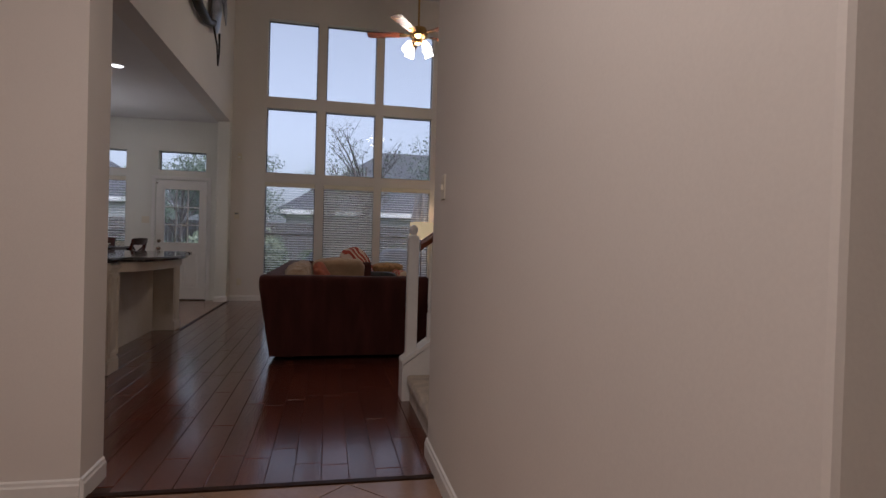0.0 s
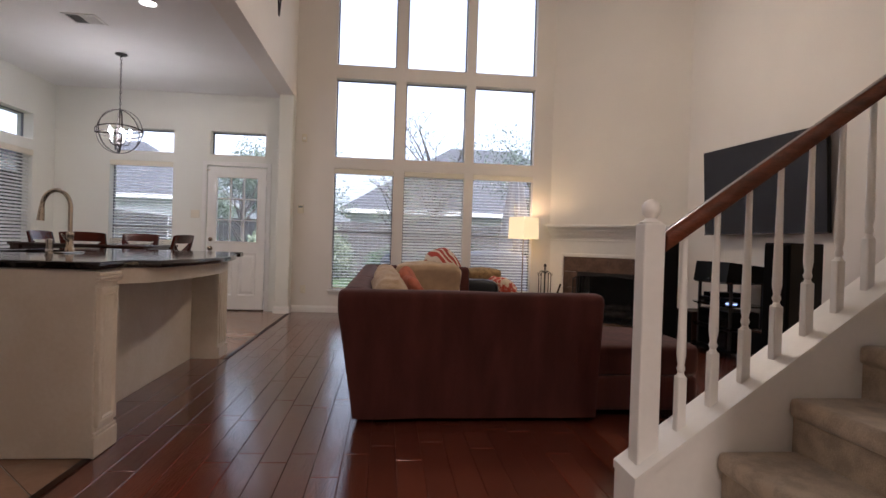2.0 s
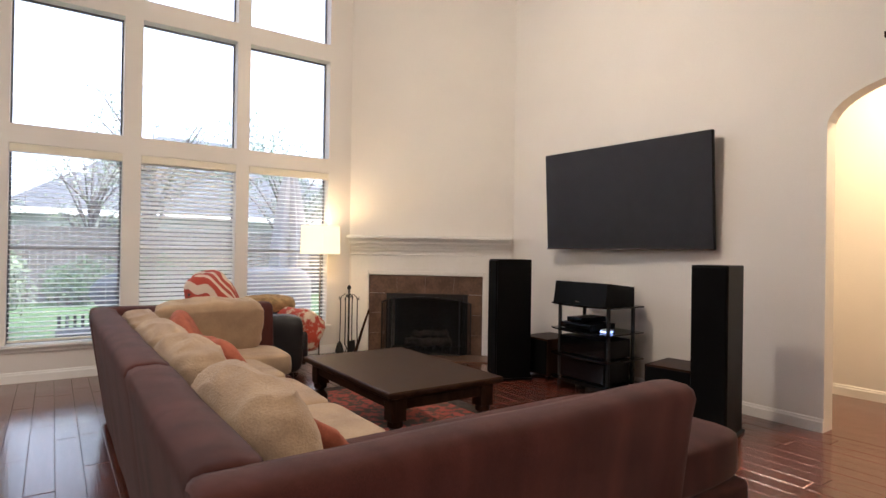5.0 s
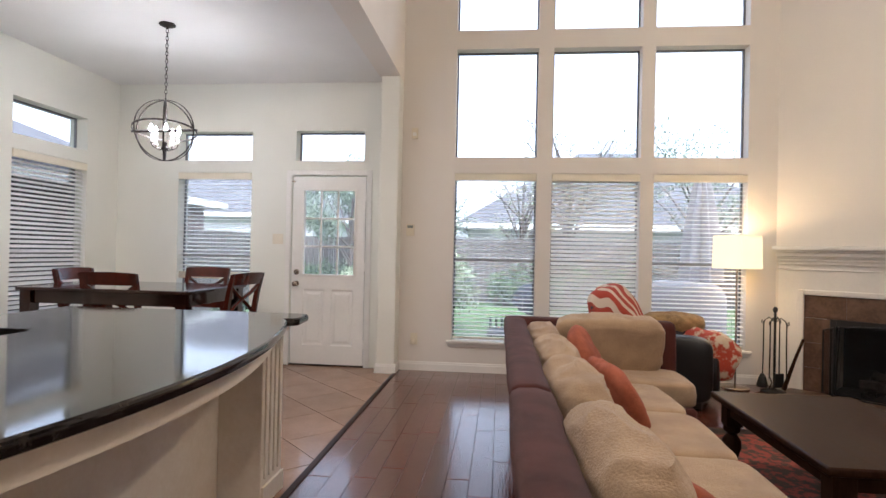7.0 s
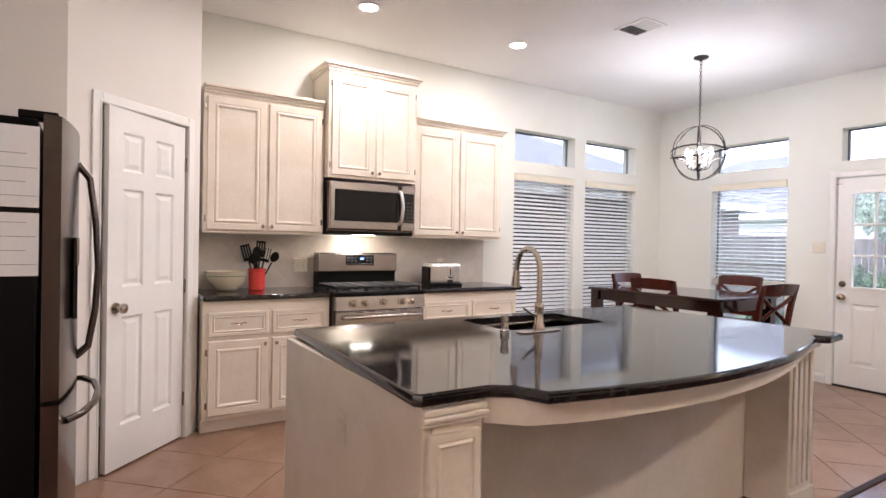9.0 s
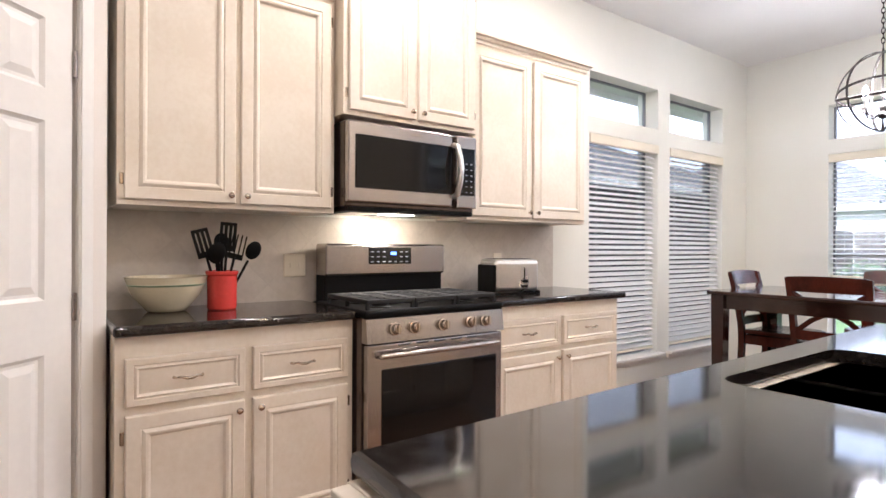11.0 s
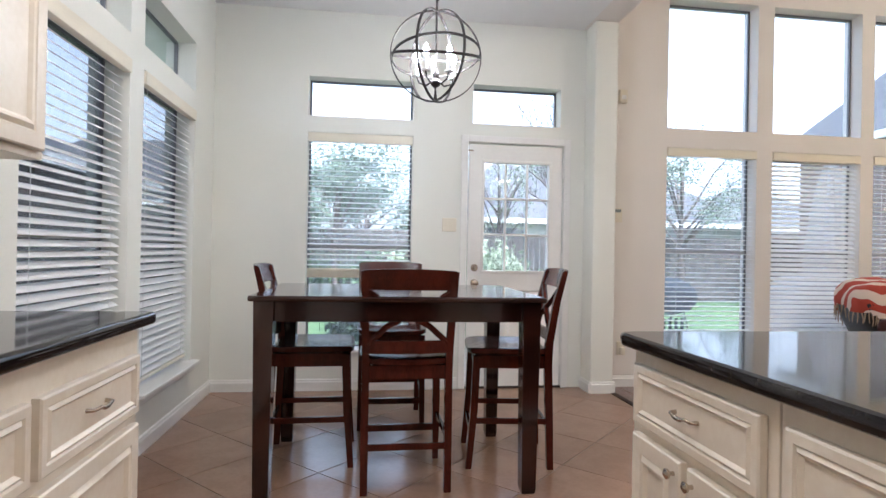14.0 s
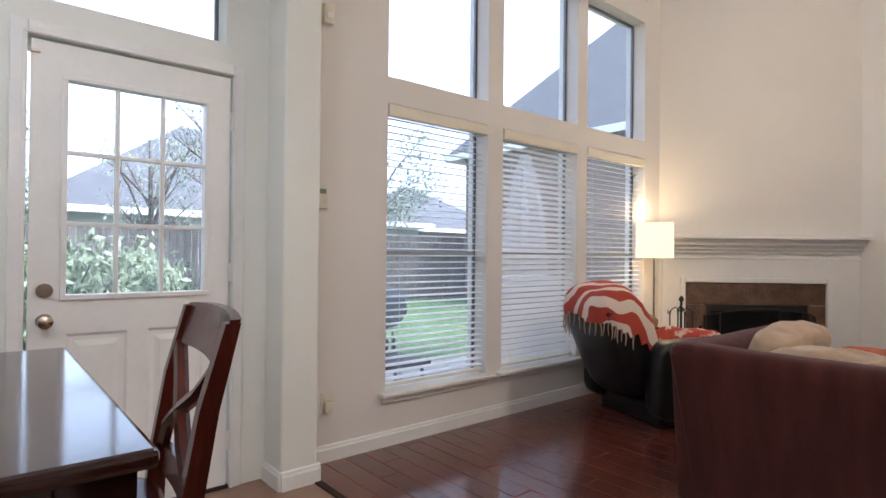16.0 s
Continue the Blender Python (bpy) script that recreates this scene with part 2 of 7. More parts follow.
BRONZE = surface("dark_bronze_metal", (0.035, 0.028, 0.024), 0.45, 0.6, var=0.1, bump=0.02)
SASH = surface("grey_bronze_sash", (0.17, 0.17, 0.18), 0.4, 0.3, var=0.08, bump=0.01)
RAIL = surface("pale_grey_rail", (0.42, 0.41, 0.40), 0.4, 0.1, var=0.06, bump=0.01)
BLACKPL = surface("black_plastic", (0.004, 0.0037, 0.0036), 0.45, var=0.1, bump=0.01, spec=0.12)
SCREEN = surface("dark_television_screen", (0.005, 0.005, 0.006), 0.10, var=0.05, bump=0.0, spec=0.22)
BLACKGL = surface("black_screen_glass", (0.006, 0.006, 0.006), 0.06, var=0.05, bump=0.0, spec=0.35)
IRON = surface("cast_iron", (0.02, 0.02, 0.02), 0.55, 0.2, var=0.2, grain=120, bump=0.08)
CHERRY = surface("cherry_chair_wood", (0.075, 0.0124, 0.0068), 0.22, var=0.2, scale=3, grain=30, stretch=(5, 5, 0.8), bump=0.03, coat=0.1, spec=0.3, second=(0.040, 0.008, 0.0045))
ESPRESSO = surface("espresso_table_wood", (0.034, 0.010, 0.0065), 0.10, var=0.2, scale=3, grain=30, stretch=(0.8, 6, 5), bump=0.015, coat=0.3, second=(0.013, 0.0045, 0.0035))
BLACKWOOD = surface("black_brown_wood", (0.024, 0.010, 0.006), 0.36, var=0.2, scale=4, grain=40, stretch=(6, 1, 1), bump=0.05, second=(0.036, 0.017, 0.010), spec=0.06)
RAILWOOD = surface("mahogany_handrail", (0.17, 0.045, 0.02), 0.25, var=0.2, scale=4, grain=40, stretch=(1, 6, 6), bump=0.03, coat=0.4)
CARPET = surface("beige_carpet", (0.52, 0.425, 0.32), 0.95, var=0.16, scale=14, grain=220, bump=0.3, sheen=0.3)
SUEDE = surface("brown_microfibre", (0.088, 0.027, 0.021), 0.85, var=0.12, scale=2.2, grain=160, bump=0.12, second=(0.048, 0.015, 0.012), spec=0.12, sheen=0.10, stretch=(3.5, 3.5, 0.6), mixlo=0.38, mixhi=0.62)
TANFAB = surface("tan_chenille", (0.46, 0.325, 0.195), 0.92, var=0.12, scale=6, grain=150, bump=0.30, sheen=0.2, second=(0.35, 0.24, 0.15), dist=0.012)
RUST = surface("rust_fabric", (0.42, 0.12, 0.06), 0.9, var=0.2, scale=16, grain=140, bump=0.25, second=(0.30, 0.085, 0.045))
LEATHER = surface("black_leather", (0.010, 0.009, 0.009), 0.36, var=0.15, scale=8, grain=130, bump=0.14)
BRICKTILE = surface("brown_stone_surround", (0.16, 0.092, 0.06), 0.35, var=0.2, scale=7, grain=40, bump=0.04)
SOOT = surface("firebox_black", (0.012, 0.011, 0.010), 0.8, var=0.2, bump=0.08)


def wire_mesh(name, cover, colour=(0.007, 0.006, 0.005, 1)):
    """Fine woven wire, too small to build: lets part of the light through."""
    m = bpy.data.materials.new(name)
    m.use_nodes = True
    nodes, links = m.node_tree.nodes, m.node_tree.links
    clear, mix = nodes.new("ShaderNodeBsdfTransparent"), nodes.new("ShaderNodeMixShader")
    wire = nodes["Principled BSDF"]
    wire.inputs["Base Color"].default_value, wire.inputs["Roughness"].default_value = colour, 0.8
    mix.inputs[0].default_value = cover
    links.new(clear.outputs[0], mix.inputs[1])
    links.new(wire.outputs[0], mix.inputs[2])
    links.new(mix.outputs[0], nodes["Material Output"].inputs[0])
    return m


MESH, SCREEN = wire_mesh("fine_wire_mesh", 0.22), wire_mesh("insect_screen", 0.46, (0.05, 0.05, 0.06, 1))
CHAR = surface("grey_logs", (0.07, 0.055, 0.045), 0.9, var=0.3, scale=12, bump=0.3)
SHADE = glow("lit_lamp_shade", (1.0, 0.76, 0.38), 0.24, (0.85, 0.72, 0.45))
BULB = glow("warm_bulb", (1.0, 0.85, 0.62), 5.0)
COOLBULB = glow("white_candle_bulb", (1.0, 0.97, 0.92), 30.0)
CANLENS = glow("downlight_lens", (1.0, 0.93, 0.80), 3.0)
DISPLAY = glow("blue_display", (0.12, 0.25, 1.0), 0.8, (0.0, 0.0, 0.02))
LED = glow("blue_led", (0.35, 0.5, 1.0), 1.0, (0.1, 0.1, 0.3))
HOODLENS = glow("cooktop_lamp_lens", (1.0, 0.86, 0.58), 2.5)
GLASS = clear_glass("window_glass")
FROST = surface("frosted_glass", (0.85, 0.84, 0.82), 0.3, var=0.02, bump=0.0)
SLAT = surface("white_blind_slat", (0.86, 0.85, 0.83), 0.42, var=0.02, bump=0.0)
VALANCE = surface("ivory_valance", (0.80, 0.74, 0.60), 0.45, var=0.04, grain=40, stretch=(1, 6, 6), bump=0.02)
PLATE = surface("almond_switch_plate", (0.76, 0.70, 0.57), 0.4, var=0.02, bump=0.0)
WHITEPL = surface("white_plastic", (0.78, 0.77, 0.74), 0.4, var=0.02, bump=0.0)
SPLASH = surface("stone_backsplash_tile", (0.62, 0.565, 0.49), 0.3, var=0.07, scale=11, grain=50, bump=0.03, rnd=0.025, second=(0.56, 0.505, 0.435))
SPLASHGROUT = surface("backsplash_grout", (0.60, 0.545, 0.475), 0.9, var=0.05)
REDCER = surface("red_ceramic", (0.62, 0.045, 0.035), 0.25, var=0.06, bump=0.0, coat=0.5)
IVORYCER = surface("ivory_ceramic", (0.76, 0.68, 0.48), 0.25, var=0.03, bump=0.0, coat=0.5)
GREENLINE = surface("green_band", (0.25, 0.33, 0.20), 0.4, var=0.05, bump=0.0)
PAPER = surface("white_paper", (0.80, 0.80, 0.80), 0.8, var=0.02, bump=0.02)
INK = surface("grey_ink", (0.25, 0.25, 0.28), 0.8, var=0.02, bump=0.0)
LEAF = surface("green_leaf", (0.11, 0.17, 0.07), 0.5, var=0.25, scale=6, bump=0.04, rnd=0.25)

# ---- the large structure ----
XW, XE, YN, XP = -4.69, 3.74, 11.5, -1.464  # west, east and window walls; the line between kitchen and living room
CEIL_K, CEIL_L = 3.05, 5.55
FN, FE = (2.31, 11.5), (3.74, 10.2)  # ends of the slanting fireplace wall


def wall(name, axis, a0, a1, u0, u1, z0, z1, holes=(), material=None, label=""):
    """A wall across x or y from a0 to a1 thick, from u0 to u1 along, with openings (u0, u1, z0, z1) right through."""
    bm = B()
    us = sorted({u0, u1, *(h[0] for h in holes), *(h[1] for h in holes)})
    for ua, ub in zip(us, us[1:]):
        cut = sorted((h[2], h[3]) for h in holes if h[0] < (ua + ub) / 2 < h[1])
        z = z0
        for lo, hi in [*cut, (z1, z1)]:
            if lo > z + 1e-4:
                if axis == "x":
                    box(bm, a0, a1, ua, ub, z, lo)
                else:
                    box(bm, ua, ub, a0, a1, z, lo)
            z = hi
    bmesh.ops.remove_doubles(bm, verts=bm.verts, dist=1e-5)
    bm.verts.index_update()
    seen = {}
    for f in bm.faces:
        seen.setdefault(tuple(sorted(v.index for v in f.verts)), []).append(f)
    bmesh.ops.delete(bm, geom=[f for fs in seen.values() if len(fs) > 1 for f in fs], context="FACES_ONLY")
    return tagged(part(name, bm, material or PAINT), label or "painted plaster wall in warm off-white", "wall", kind="structure")


NCOLS = ((-0.905, -0.05), (0.103, 0.99), (1.122, 2.03))
NROWS = ((0.325, 2.085), (2.25, 3.385), (3.58, 4.93))
nholes = [(a, b, c, d) for a, b in NCOLS for c, d in NROWS]
wall("wall_north_living", "y", YN, YN + 0.2, XP, 2.6, 0, CEIL_L, nholes, label="tall off-white living room wall with nine windows")
DINING, DOORHOLE = (-3.97, -3.125), (-2.665, -1.84)
wall("wall_north_kitchen", "y", YN, YN + 0.2, XW - 0.2, XP, 0, CEIL_K + 0.1, [(*DINING, 0.33, 2.075), (*DINING, 2.205, 2.52), (*DOORHOLE, -0.01, 2.045), (-2.63, -1.875, 2.205, 2.53)], PAINT_K, "pale kitchen wall with door, window and transoms")
WCOLS = ((9.075, 9.965), (10.14, 11.03))
wall("wall_west", "x", XW - 0.2, XW, 4.0, YN + 0.2, 0, CEIL_K + 0.1, [(a, b, c, d) for a, b in WCOLS for c, d in ((0.335, 2.09), (2.22, 2.555))], PAINT_K, "pale kitchen wall behind the cabinets")
wall("wall_east", "x", XE, XE + 0.14, 4.0, 10.3, 0, CEIL_L, [(5.90, 7.05, 0, 2.40)], label="tall off-white wall behind the television")
# the arch's curved head
bm = B()
ya, yb, zs, rise, zt = 5.90, 7.05, 2.09, 0.29, 2.40
curve = [((ya + yb) / 2 + (yb - ya) / 2 * math.cos(math.pi * i / 24), zs + rise * math.sin(math.pi * i / 24)) for i in range(25)]
for (y0, z0), (y1, z1) in zip(curve, curve[1:]):
    vs = [[bm.verts.new((x, y, z)) for y, z in ((y0, z0), (y0, zt + 0.001), (y1, zt + 0.001), (y1, z1))] for x in (XE - 0.001, XE + 0.141)]
    for q in ((0, 1, 2, 3),):
        bm.faces.new([vs[0][i] for i in q])
        bm.faces.new([vs[1][i] for i in q[::-1]])
    bm.faces.new((vs[0][0], vs[0][3], vs[1][3], vs[1][0]))
tagged(part("arch_head", bm, PAINT, smooth=30), "rounded plaster head of the arched opening", "wall", kind="structure")
# slanting fireplace wall
dx, dy = FE[0] - FN[0], FE[1] - FN[1]
dl = math.hypot(dx, dy)
dirx, diry = dx / dl, dy / dl
FIRE = Matrix(((dirx, 0.0, diry, FN[0]), (diry, 0.0, -dirx, FN[1]), (0.0, 1.0, 0.0, 0.0), (0, 0, 0, 1)))  # u along the wall, v up, w into the room
bm = B()
FB = (0.46, 1.42, 0.0, 0.70)


def wallcell(u0, u1, v0, v1):
    vs = [bm.verts.new(FIRE @ Vector((u, v, w))) for u in (u0, u1) for v in (v0, v1) for w in (-0.5, 0.0)]
    for q in ((0, 1, 3, 2), (4, 6, 7, 5), (0, 4, 5, 1), (2, 3, 7, 6), (0, 2, 6, 4), (1, 5, 7, 3)):
        bm.faces.new([vs[i] for i in q])


wallcell(0, FB[0], 0, CEIL_L)
wallcell(FB[1], dl, 0, CEIL_L)
wallcell(FB[0], FB[1], FB[3], CEIL_L)
tagged(part("wall_fireplace", bm, PAINT), "slanting off-white corner wall over the fireplace", "wall", kind="structure")
# upper wall over the kitchen's edge and the pier that carries it
wall("wall_upper", "x", XP - 0.22, XP, 4.10, YN, CEIL_K, CEIL_L, label="high off-white wall above the kitchen opening")
bm = box(B(), -1.66, XP, 11.285, YN, 0, CEIL_K, 0.012)
tagged(part("wall_pier", bm, PAINT_K), "white painted pier between kitchen and living room", "wall", kind="structure")
# entry hall
wall("wall_hall_south_of_kitchen", "y", 3.86, 4.10, XW - 0.2, -0.765, 0, CEIL_K, label="off-white wall at the end of the entry hall")
bm = box(B(), 0.74, 0.88, 1.82, 4.16, 0, CEIL_L, 0.012)
tagged(part("wall_hall_east", bm, PAINT), "off-white wall along the entry hall", "wall", kind="structure")
wall("wall_stair_south", "y", 4.0, 4.16, 0.88, XE + 0.14, 0, CEIL_L, label="off-white wall along the staircase")
wall("wall_foyer_east", "x", 2.0, 2.14, -1.2, 4.0, 0, CEIL_K, material=PAINT_K, label="pale wall of the room beside the entry")
wall("wall_foyer_south", "y", -1.34, -1.2, -5.0, 2.14, 0, CEIL_K, label="off-white wall by the front door")
wall("wall_foyer_west", "x", -3.14, -3.0, -1.2, 3.86, 0, CEIL_K, label="off-white foyer wall")
wall("wall_back_hall_east", "x", 5.07, 5.2, 4.0, 10.3, 0, CEIL_K, label="cream wall of the side hall")
wall("wall_back_hall_north", "y", 8.4, 8.55, XE + 0.14, 5.07, 0, CEIL_K, label="cream wall of the side hall")
wall("wall_back_hall_south", "y", 4.0, 4.16, XE + 0.14, 5.2, 0, CEIL_K, label="cream wall of the side hall")
wall("wall_header_hall", "y", 3.86, 4.10, -0.765, 0.74, CEIL_K, CEIL_L, label="off-white wall above the hall opening")
wall("wall_south_upper", "y", 3.86, 4.10, XP - 0.22, -0.765, CEIL_K, CEIL_L, label="off-white wall above the hall")
# pantry: slanting wall with its door, and a short return beside the cabinets
PA, PB = (-4.25, 5.923), (-3.60, 5.183)
pl = math.hypot(PB[0] - PA[0], PB[1] - PA[1])
pu = ((PB[0] - PA[0]) / pl, (PB[1] - PA[1]) / pl)
PANTRY = Matrix(((pu[0], 0.0, -pu[1], PA[0]), (pu[1], 0.0, pu[0], PA[1]), (0, 1, 0, 0), (0, 0, 0, 1)))
PD0, PD1 = 0.140, 0.775  # the door's edges along the wall


def cell(bm, m, u0, u1, v0, v1, w0, w1, bev=0.0):
    b2 = box(B(), u0, u1, v0, v1, w0, w1, bev)
    b2.transform(m)
    tmp = bpy.data.meshes.new("tmp")
    b2.to_mesh(tmp)
    b2.free()
    bm.from_mesh(tmp)
    bpy.data.meshes.remove(tmp)
    return bm


bm = B()
cell(bm, PANTRY, 0, PD0 - 0.012, 0, CEIL_K, -0.12, 0)
cell(bm, PANTRY, PD1 + 0.012, pl, 0, CEIL_K, -0.12, 0)
cell(bm, PANTRY, PD0 - 0.012, PD1 + 0.012, 2.062, CEIL_K, -0.12, 0)
tagged(part("wall_pantry", bm, PAINT), "slanting white wall around the pantry door", "wall", kind="structure")
wall("wall_pantry_return", "y", 5.81, 5.923, XW, -4.25, 0, CEIL_K, label="short white wall beside the cabinets")
wall("wall_fridge_side", "x", -3.72, -3.60, 4.10, 5.183, 0, CEIL_K, label="off-white wall beside the refrigerator")
# ceilings
tagged(part("ceiling_kitchen", box(B(), XW - 0.2, XP - 0.219, 4.10, YN + 0.1, CEIL_K, CEIL_K + 0.12), CEIL), "white textured kitchen ceiling", "ceiling", kind="structure")
tagged(part("ceiling_living", box(B(), XP - 0.22, XE + 0.14, 3.86, YN + 0.2, CEIL_L, CEIL_L + 0.12), CEIL), "high white living room ceiling", "ceiling", kind="structure")
tagged(part("ceiling_foyer", box(B(), -5.0, 2.14, -1.34, 3.86, CEIL_K, CEIL_K + 0.12), CEIL), "white foyer ceiling", "ceiling", kind="structure")
tagged(part("ceiling_side_hall", box(B(), XE + 0.14, 5.2, 4.0, 10.3, CEIL_K, CEIL_K + 0.1), CEIL), "white side hall ceiling", "ceiling", kind="structure")
# sub floors under the pieces
floor_wood = tagged(part("floor_wood", box(B(), XP, 5.2, 3.895, YN + 0.2, -0.08, -0.004), GROOVE), "dark reddish hand-scraped hardwood floor", "floor", kind="structure")
floor_tile = tagged(part("floor_tile", box(B(), -5.0, XP, 3.895, YN + 0.2, -0.08, -0.004), GROUT), "tan ceramic tiles laid diagonally", "floor", kind="structure")
floor_foyer = tagged(part("floor_foyer", box(B(), -5.0, 2.14, -1.34, 3.895, -0.08, -0.004), GROUT), "tan ceramic tiles in the entry", "floor", kind="structure")
for ya, yb in ((4.10, 6.05), (8.26, 11.28)):
    tagged(part("trim", box(B(), XP - 0.02, XP + 0.02, ya, yb, -0.003, 0.006, 0.003), BLACKWOOD), "dark strip between wood and tile floor", "trim", kind="structure")
tagged(part("trim", box(B(), -0.765, 0.74, 3.875, 3.915, -0.003, 0.006, 0.003), BLACKWOOD), "dark threshold strip in the hall opening", "trim", kind="structure")


# baseboards
def baseboard(p, q, h=0.095, t=0.014, material=TRIM):
    p, q = Vector((*p, 0)), Vector((*q, 0))
    u = (q - p).normalized()
    m = Matrix(((u.x, 0, -u.y, p.x), (u.y, 0, u.x, p.y), (0, 1, 0, 0), (0, 0, 0, 1)))
    bm = B()
    ln = (q - p).length
    prof = ((0, 0.0), (t, 0.0), (t, h * 0.72), (t * 0.65, h * 0.80), (t * 0.55, h * 0.93), (0, h))
    a = [bm.verts.new(m @ Vector((0, v, w))) for w, v in prof]
    b = [bm.verts.new(m @ Vector((ln, v, w))) for w, v in prof]
    skin(bm, [a, b])
    return tagged(part("baseboard", bm, material), "white painted baseboard", "baseboard", kind="structure")


for p, q in (((2.30, YN), (XP, YN)), ((XP, YN - 0.01), (XP, 11.285)), ((XP + 0.014, 11.285), (-1.66, 11.285)), ((-1.66, 11.285), (-1.66, YN)), ((-2.73, YN), (XW, YN)), ((XW, YN), (XW, 8.66)),
             ((XE, 7.05), (XE, 9.05)), ((XE, 9.05), (XE, 10.19)), ((XE, 5.4), (XE, 5.90)), ((-0.765, 3.86), (-3.0, 3.86)), ((-0.765, 4.10), (-0.765, 3.86)), ((-2.5, 4.10), (-0.765, 4.10)), ((0.74, 1.82), (0.74, 4.16)),
             ((0.74, 4.16), (0.88, 4.16)), ((5.07, 4.16), (5.07, 8.4)), ((PB[0] - 0.07 * pu[0], PB[1] - 0.07 * pu[1]), (PA[0] + 0.862 * pu[0], PA[1] + 0.862 * pu[1])), ((PA[0] + 0.065 * pu[0], PA[1] + 0.065 * pu[1]), PA)):
    baseboard(p, q)


# ---- windows ----
def window(name, m, w, h, rail=False, label="dark framed window pane", sill=False, deep=0.12):
    """A sash set deep in its opening; m lays u along the wall, v up, w into the room, at the opening's corner."""
    ob = thing(name, (0, 0, 0), label, "window", kind="structure")
    bm = B()
    f = 0.017
    z0, z1 = -deep - 0.024, -deep
    for a in ((0, f, 0, h), (w - f, w, 0, h), (f, w - f, 0, f), (f, w - f, h - f, h)):
        cell(bm, m, *a[:2], *a[2:], z0, z1, 0.004)
    if rail:
        part("meeting_rail", cell(B(), m, f, w - f, h * 0.47, h * 0.47 + 0.035, z0, z1 + 0.006, 0.004), RAIL, ob, "pale grey rail")
    part("window_frame", bm, SASH, ob)
    for lo, hi in (((f, h * 0.47), (h * 0.47 + 0.035, h - f)) if rail else ((f, h - f),)):
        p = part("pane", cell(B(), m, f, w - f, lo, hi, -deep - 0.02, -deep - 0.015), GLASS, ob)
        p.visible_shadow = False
    if sill:
        bm = B()
        cell(bm, m, -0.05, w + 0.05, -0.022, 0.004, -deep, 0.055, 0.006)
        cell(bm, m, -0.035, w + 0.035, -0.062, -0.022, 0.001, 0.022, 0.005)
        part("window_sill", bm, TRIM, ob)
    return ob


def face_n(x, z):  # window wall, seen from the south
    return Matrix(((1, 0, 0, x), (0, 0, -1, YN), (0, 1, 0, z), (0, 0, 0, 1)))


def face_w(y, z):  # west wall, seen from the east
    return Matrix(((0, 0, 1, XW), (1, 0, 0, y), (0, 1, 0, z), (0, 0, 0, 1)))


def blind(m, w, top, bottom, tilt, label, pitch=0.0425, valance=0.075):
    """A slatted blind hung inside an opening; slats are pieces of one mesh."""
    ob = new("window_blind")
    ob.matrix_world = m
    tagged(ob, label, "window blind", "slatted blinds")
    HOME[ob.name] = m.copy()
    part("valance", box(B(), 0.004, w - 0.004, top - valance, top - 0.004, -0.03, 0.012, 0.004), VALANCE, ob, "ivory valance", local=True)
    part("headrail", box(B(), 0.012, w - 0.012, top - 0.045, top - 0.006, -0.075, -0.032), WHITEPL, ob, local=True)
    part("bottom_rail", box(B(), 0.008, w - 0.008, bottom, bottom + 0.02, -0.078, -0.03, 0.004), VALANCE, ob, local=True)
    s = B()
    for k in range(4):
        a, b = k / 4 - 0.5, (k + 1) / 4 - 0.5
        z = [0.0022 * (1 - 4 * c * c) for c in (a, b)]
        vs = [s.verts.new((x, y, zz)) for x in (0.008, w - 0.008) for y, zz in ((z[0], a * 0.05), (z[1], b * 0.05), (z[1] + 0.0025, b * 0.05), (z[0] + 0.0025, a * 0.05))]
        for q in ((0, 4, 5, 1), (1, 5, 6, 2), (2, 6, 7, 3), (3, 7, 4, 0), (0, 1, 2, 3), (4, 7, 6, 5)):
            s.faces.new([vs[i] for i in q])
    data = mesh_of("slat", s, SLAT)
    z = bottom + 0.045
    rnd_ = random.Random(int(w * 1e4 + top * 100))
    while z < top - valance + 0.01:
        piece("slat", data, ob, pose(0, z, -0.054, tilt + rnd_.uniform(-2, 2), 0, rnd_.uniform(-0.12, 0.12)))
        z += pitch
    for u in (0.12, w - 0.12):
        part("ladder_cord", cyl(B(), (u, bottom, -0.028), (u, top - valance, -0.028), 0.0012, n=5), WHITEPL, ob, local=True)
    return ob


k = 0
for i, (a, b) in enumerate(NCOLS):
    for j, (c, d) in enumerate(NROWS):
        k += 1
        window("window_%d" % k, face_n(a, c), b - a, d - c, j == 0, "dark framed living room window with white jambs", j == 0)
    blind(face_n(a, 0), b - a, 2.083, 0.345, (6, 34, 10)[i], "white slatted blind %s in a living room window" % ("with open slats", "half closed", "with open slats")[i])
for a, b in WCOLS:
    k += 1
    win = window("window_%d" % k, face_w(a, 0.335), b - a, 1.755, True, "tall kitchen window beside the dining table", True)
    part("insect_screen", cell(B(), face_w(a, 0.335), 0.005, b - a - 0.005, 0.005, 1.75, -0.150, -0.148), SCREEN, win, "dark insect screen")
    k += 1
    window("window_%d" % k, face_w(a, 2.22), b - a, 0.335, False, "small transom window under the kitchen ceiling")
    blind(face_w(a, 0), b - a, 2.088, 0.37, 30, "white slatted blind with open slats by the dining table")
k += 1
window("window_%d" % k, face_n(DINING[0], 0.33), 0.845, 1.745, True, "tall dining window half covered by its blind", True)
blind(face_n(DINING[0], 0), 0.845, 2.073, 0.96, 12, "white slatted blind raised half way over the dining window")
part_stack = thing("blind_stack", (0, 0, 0), "stacked slats at the foot of the raised blind", "window blind")
m = face_n(DINING[0], 0)
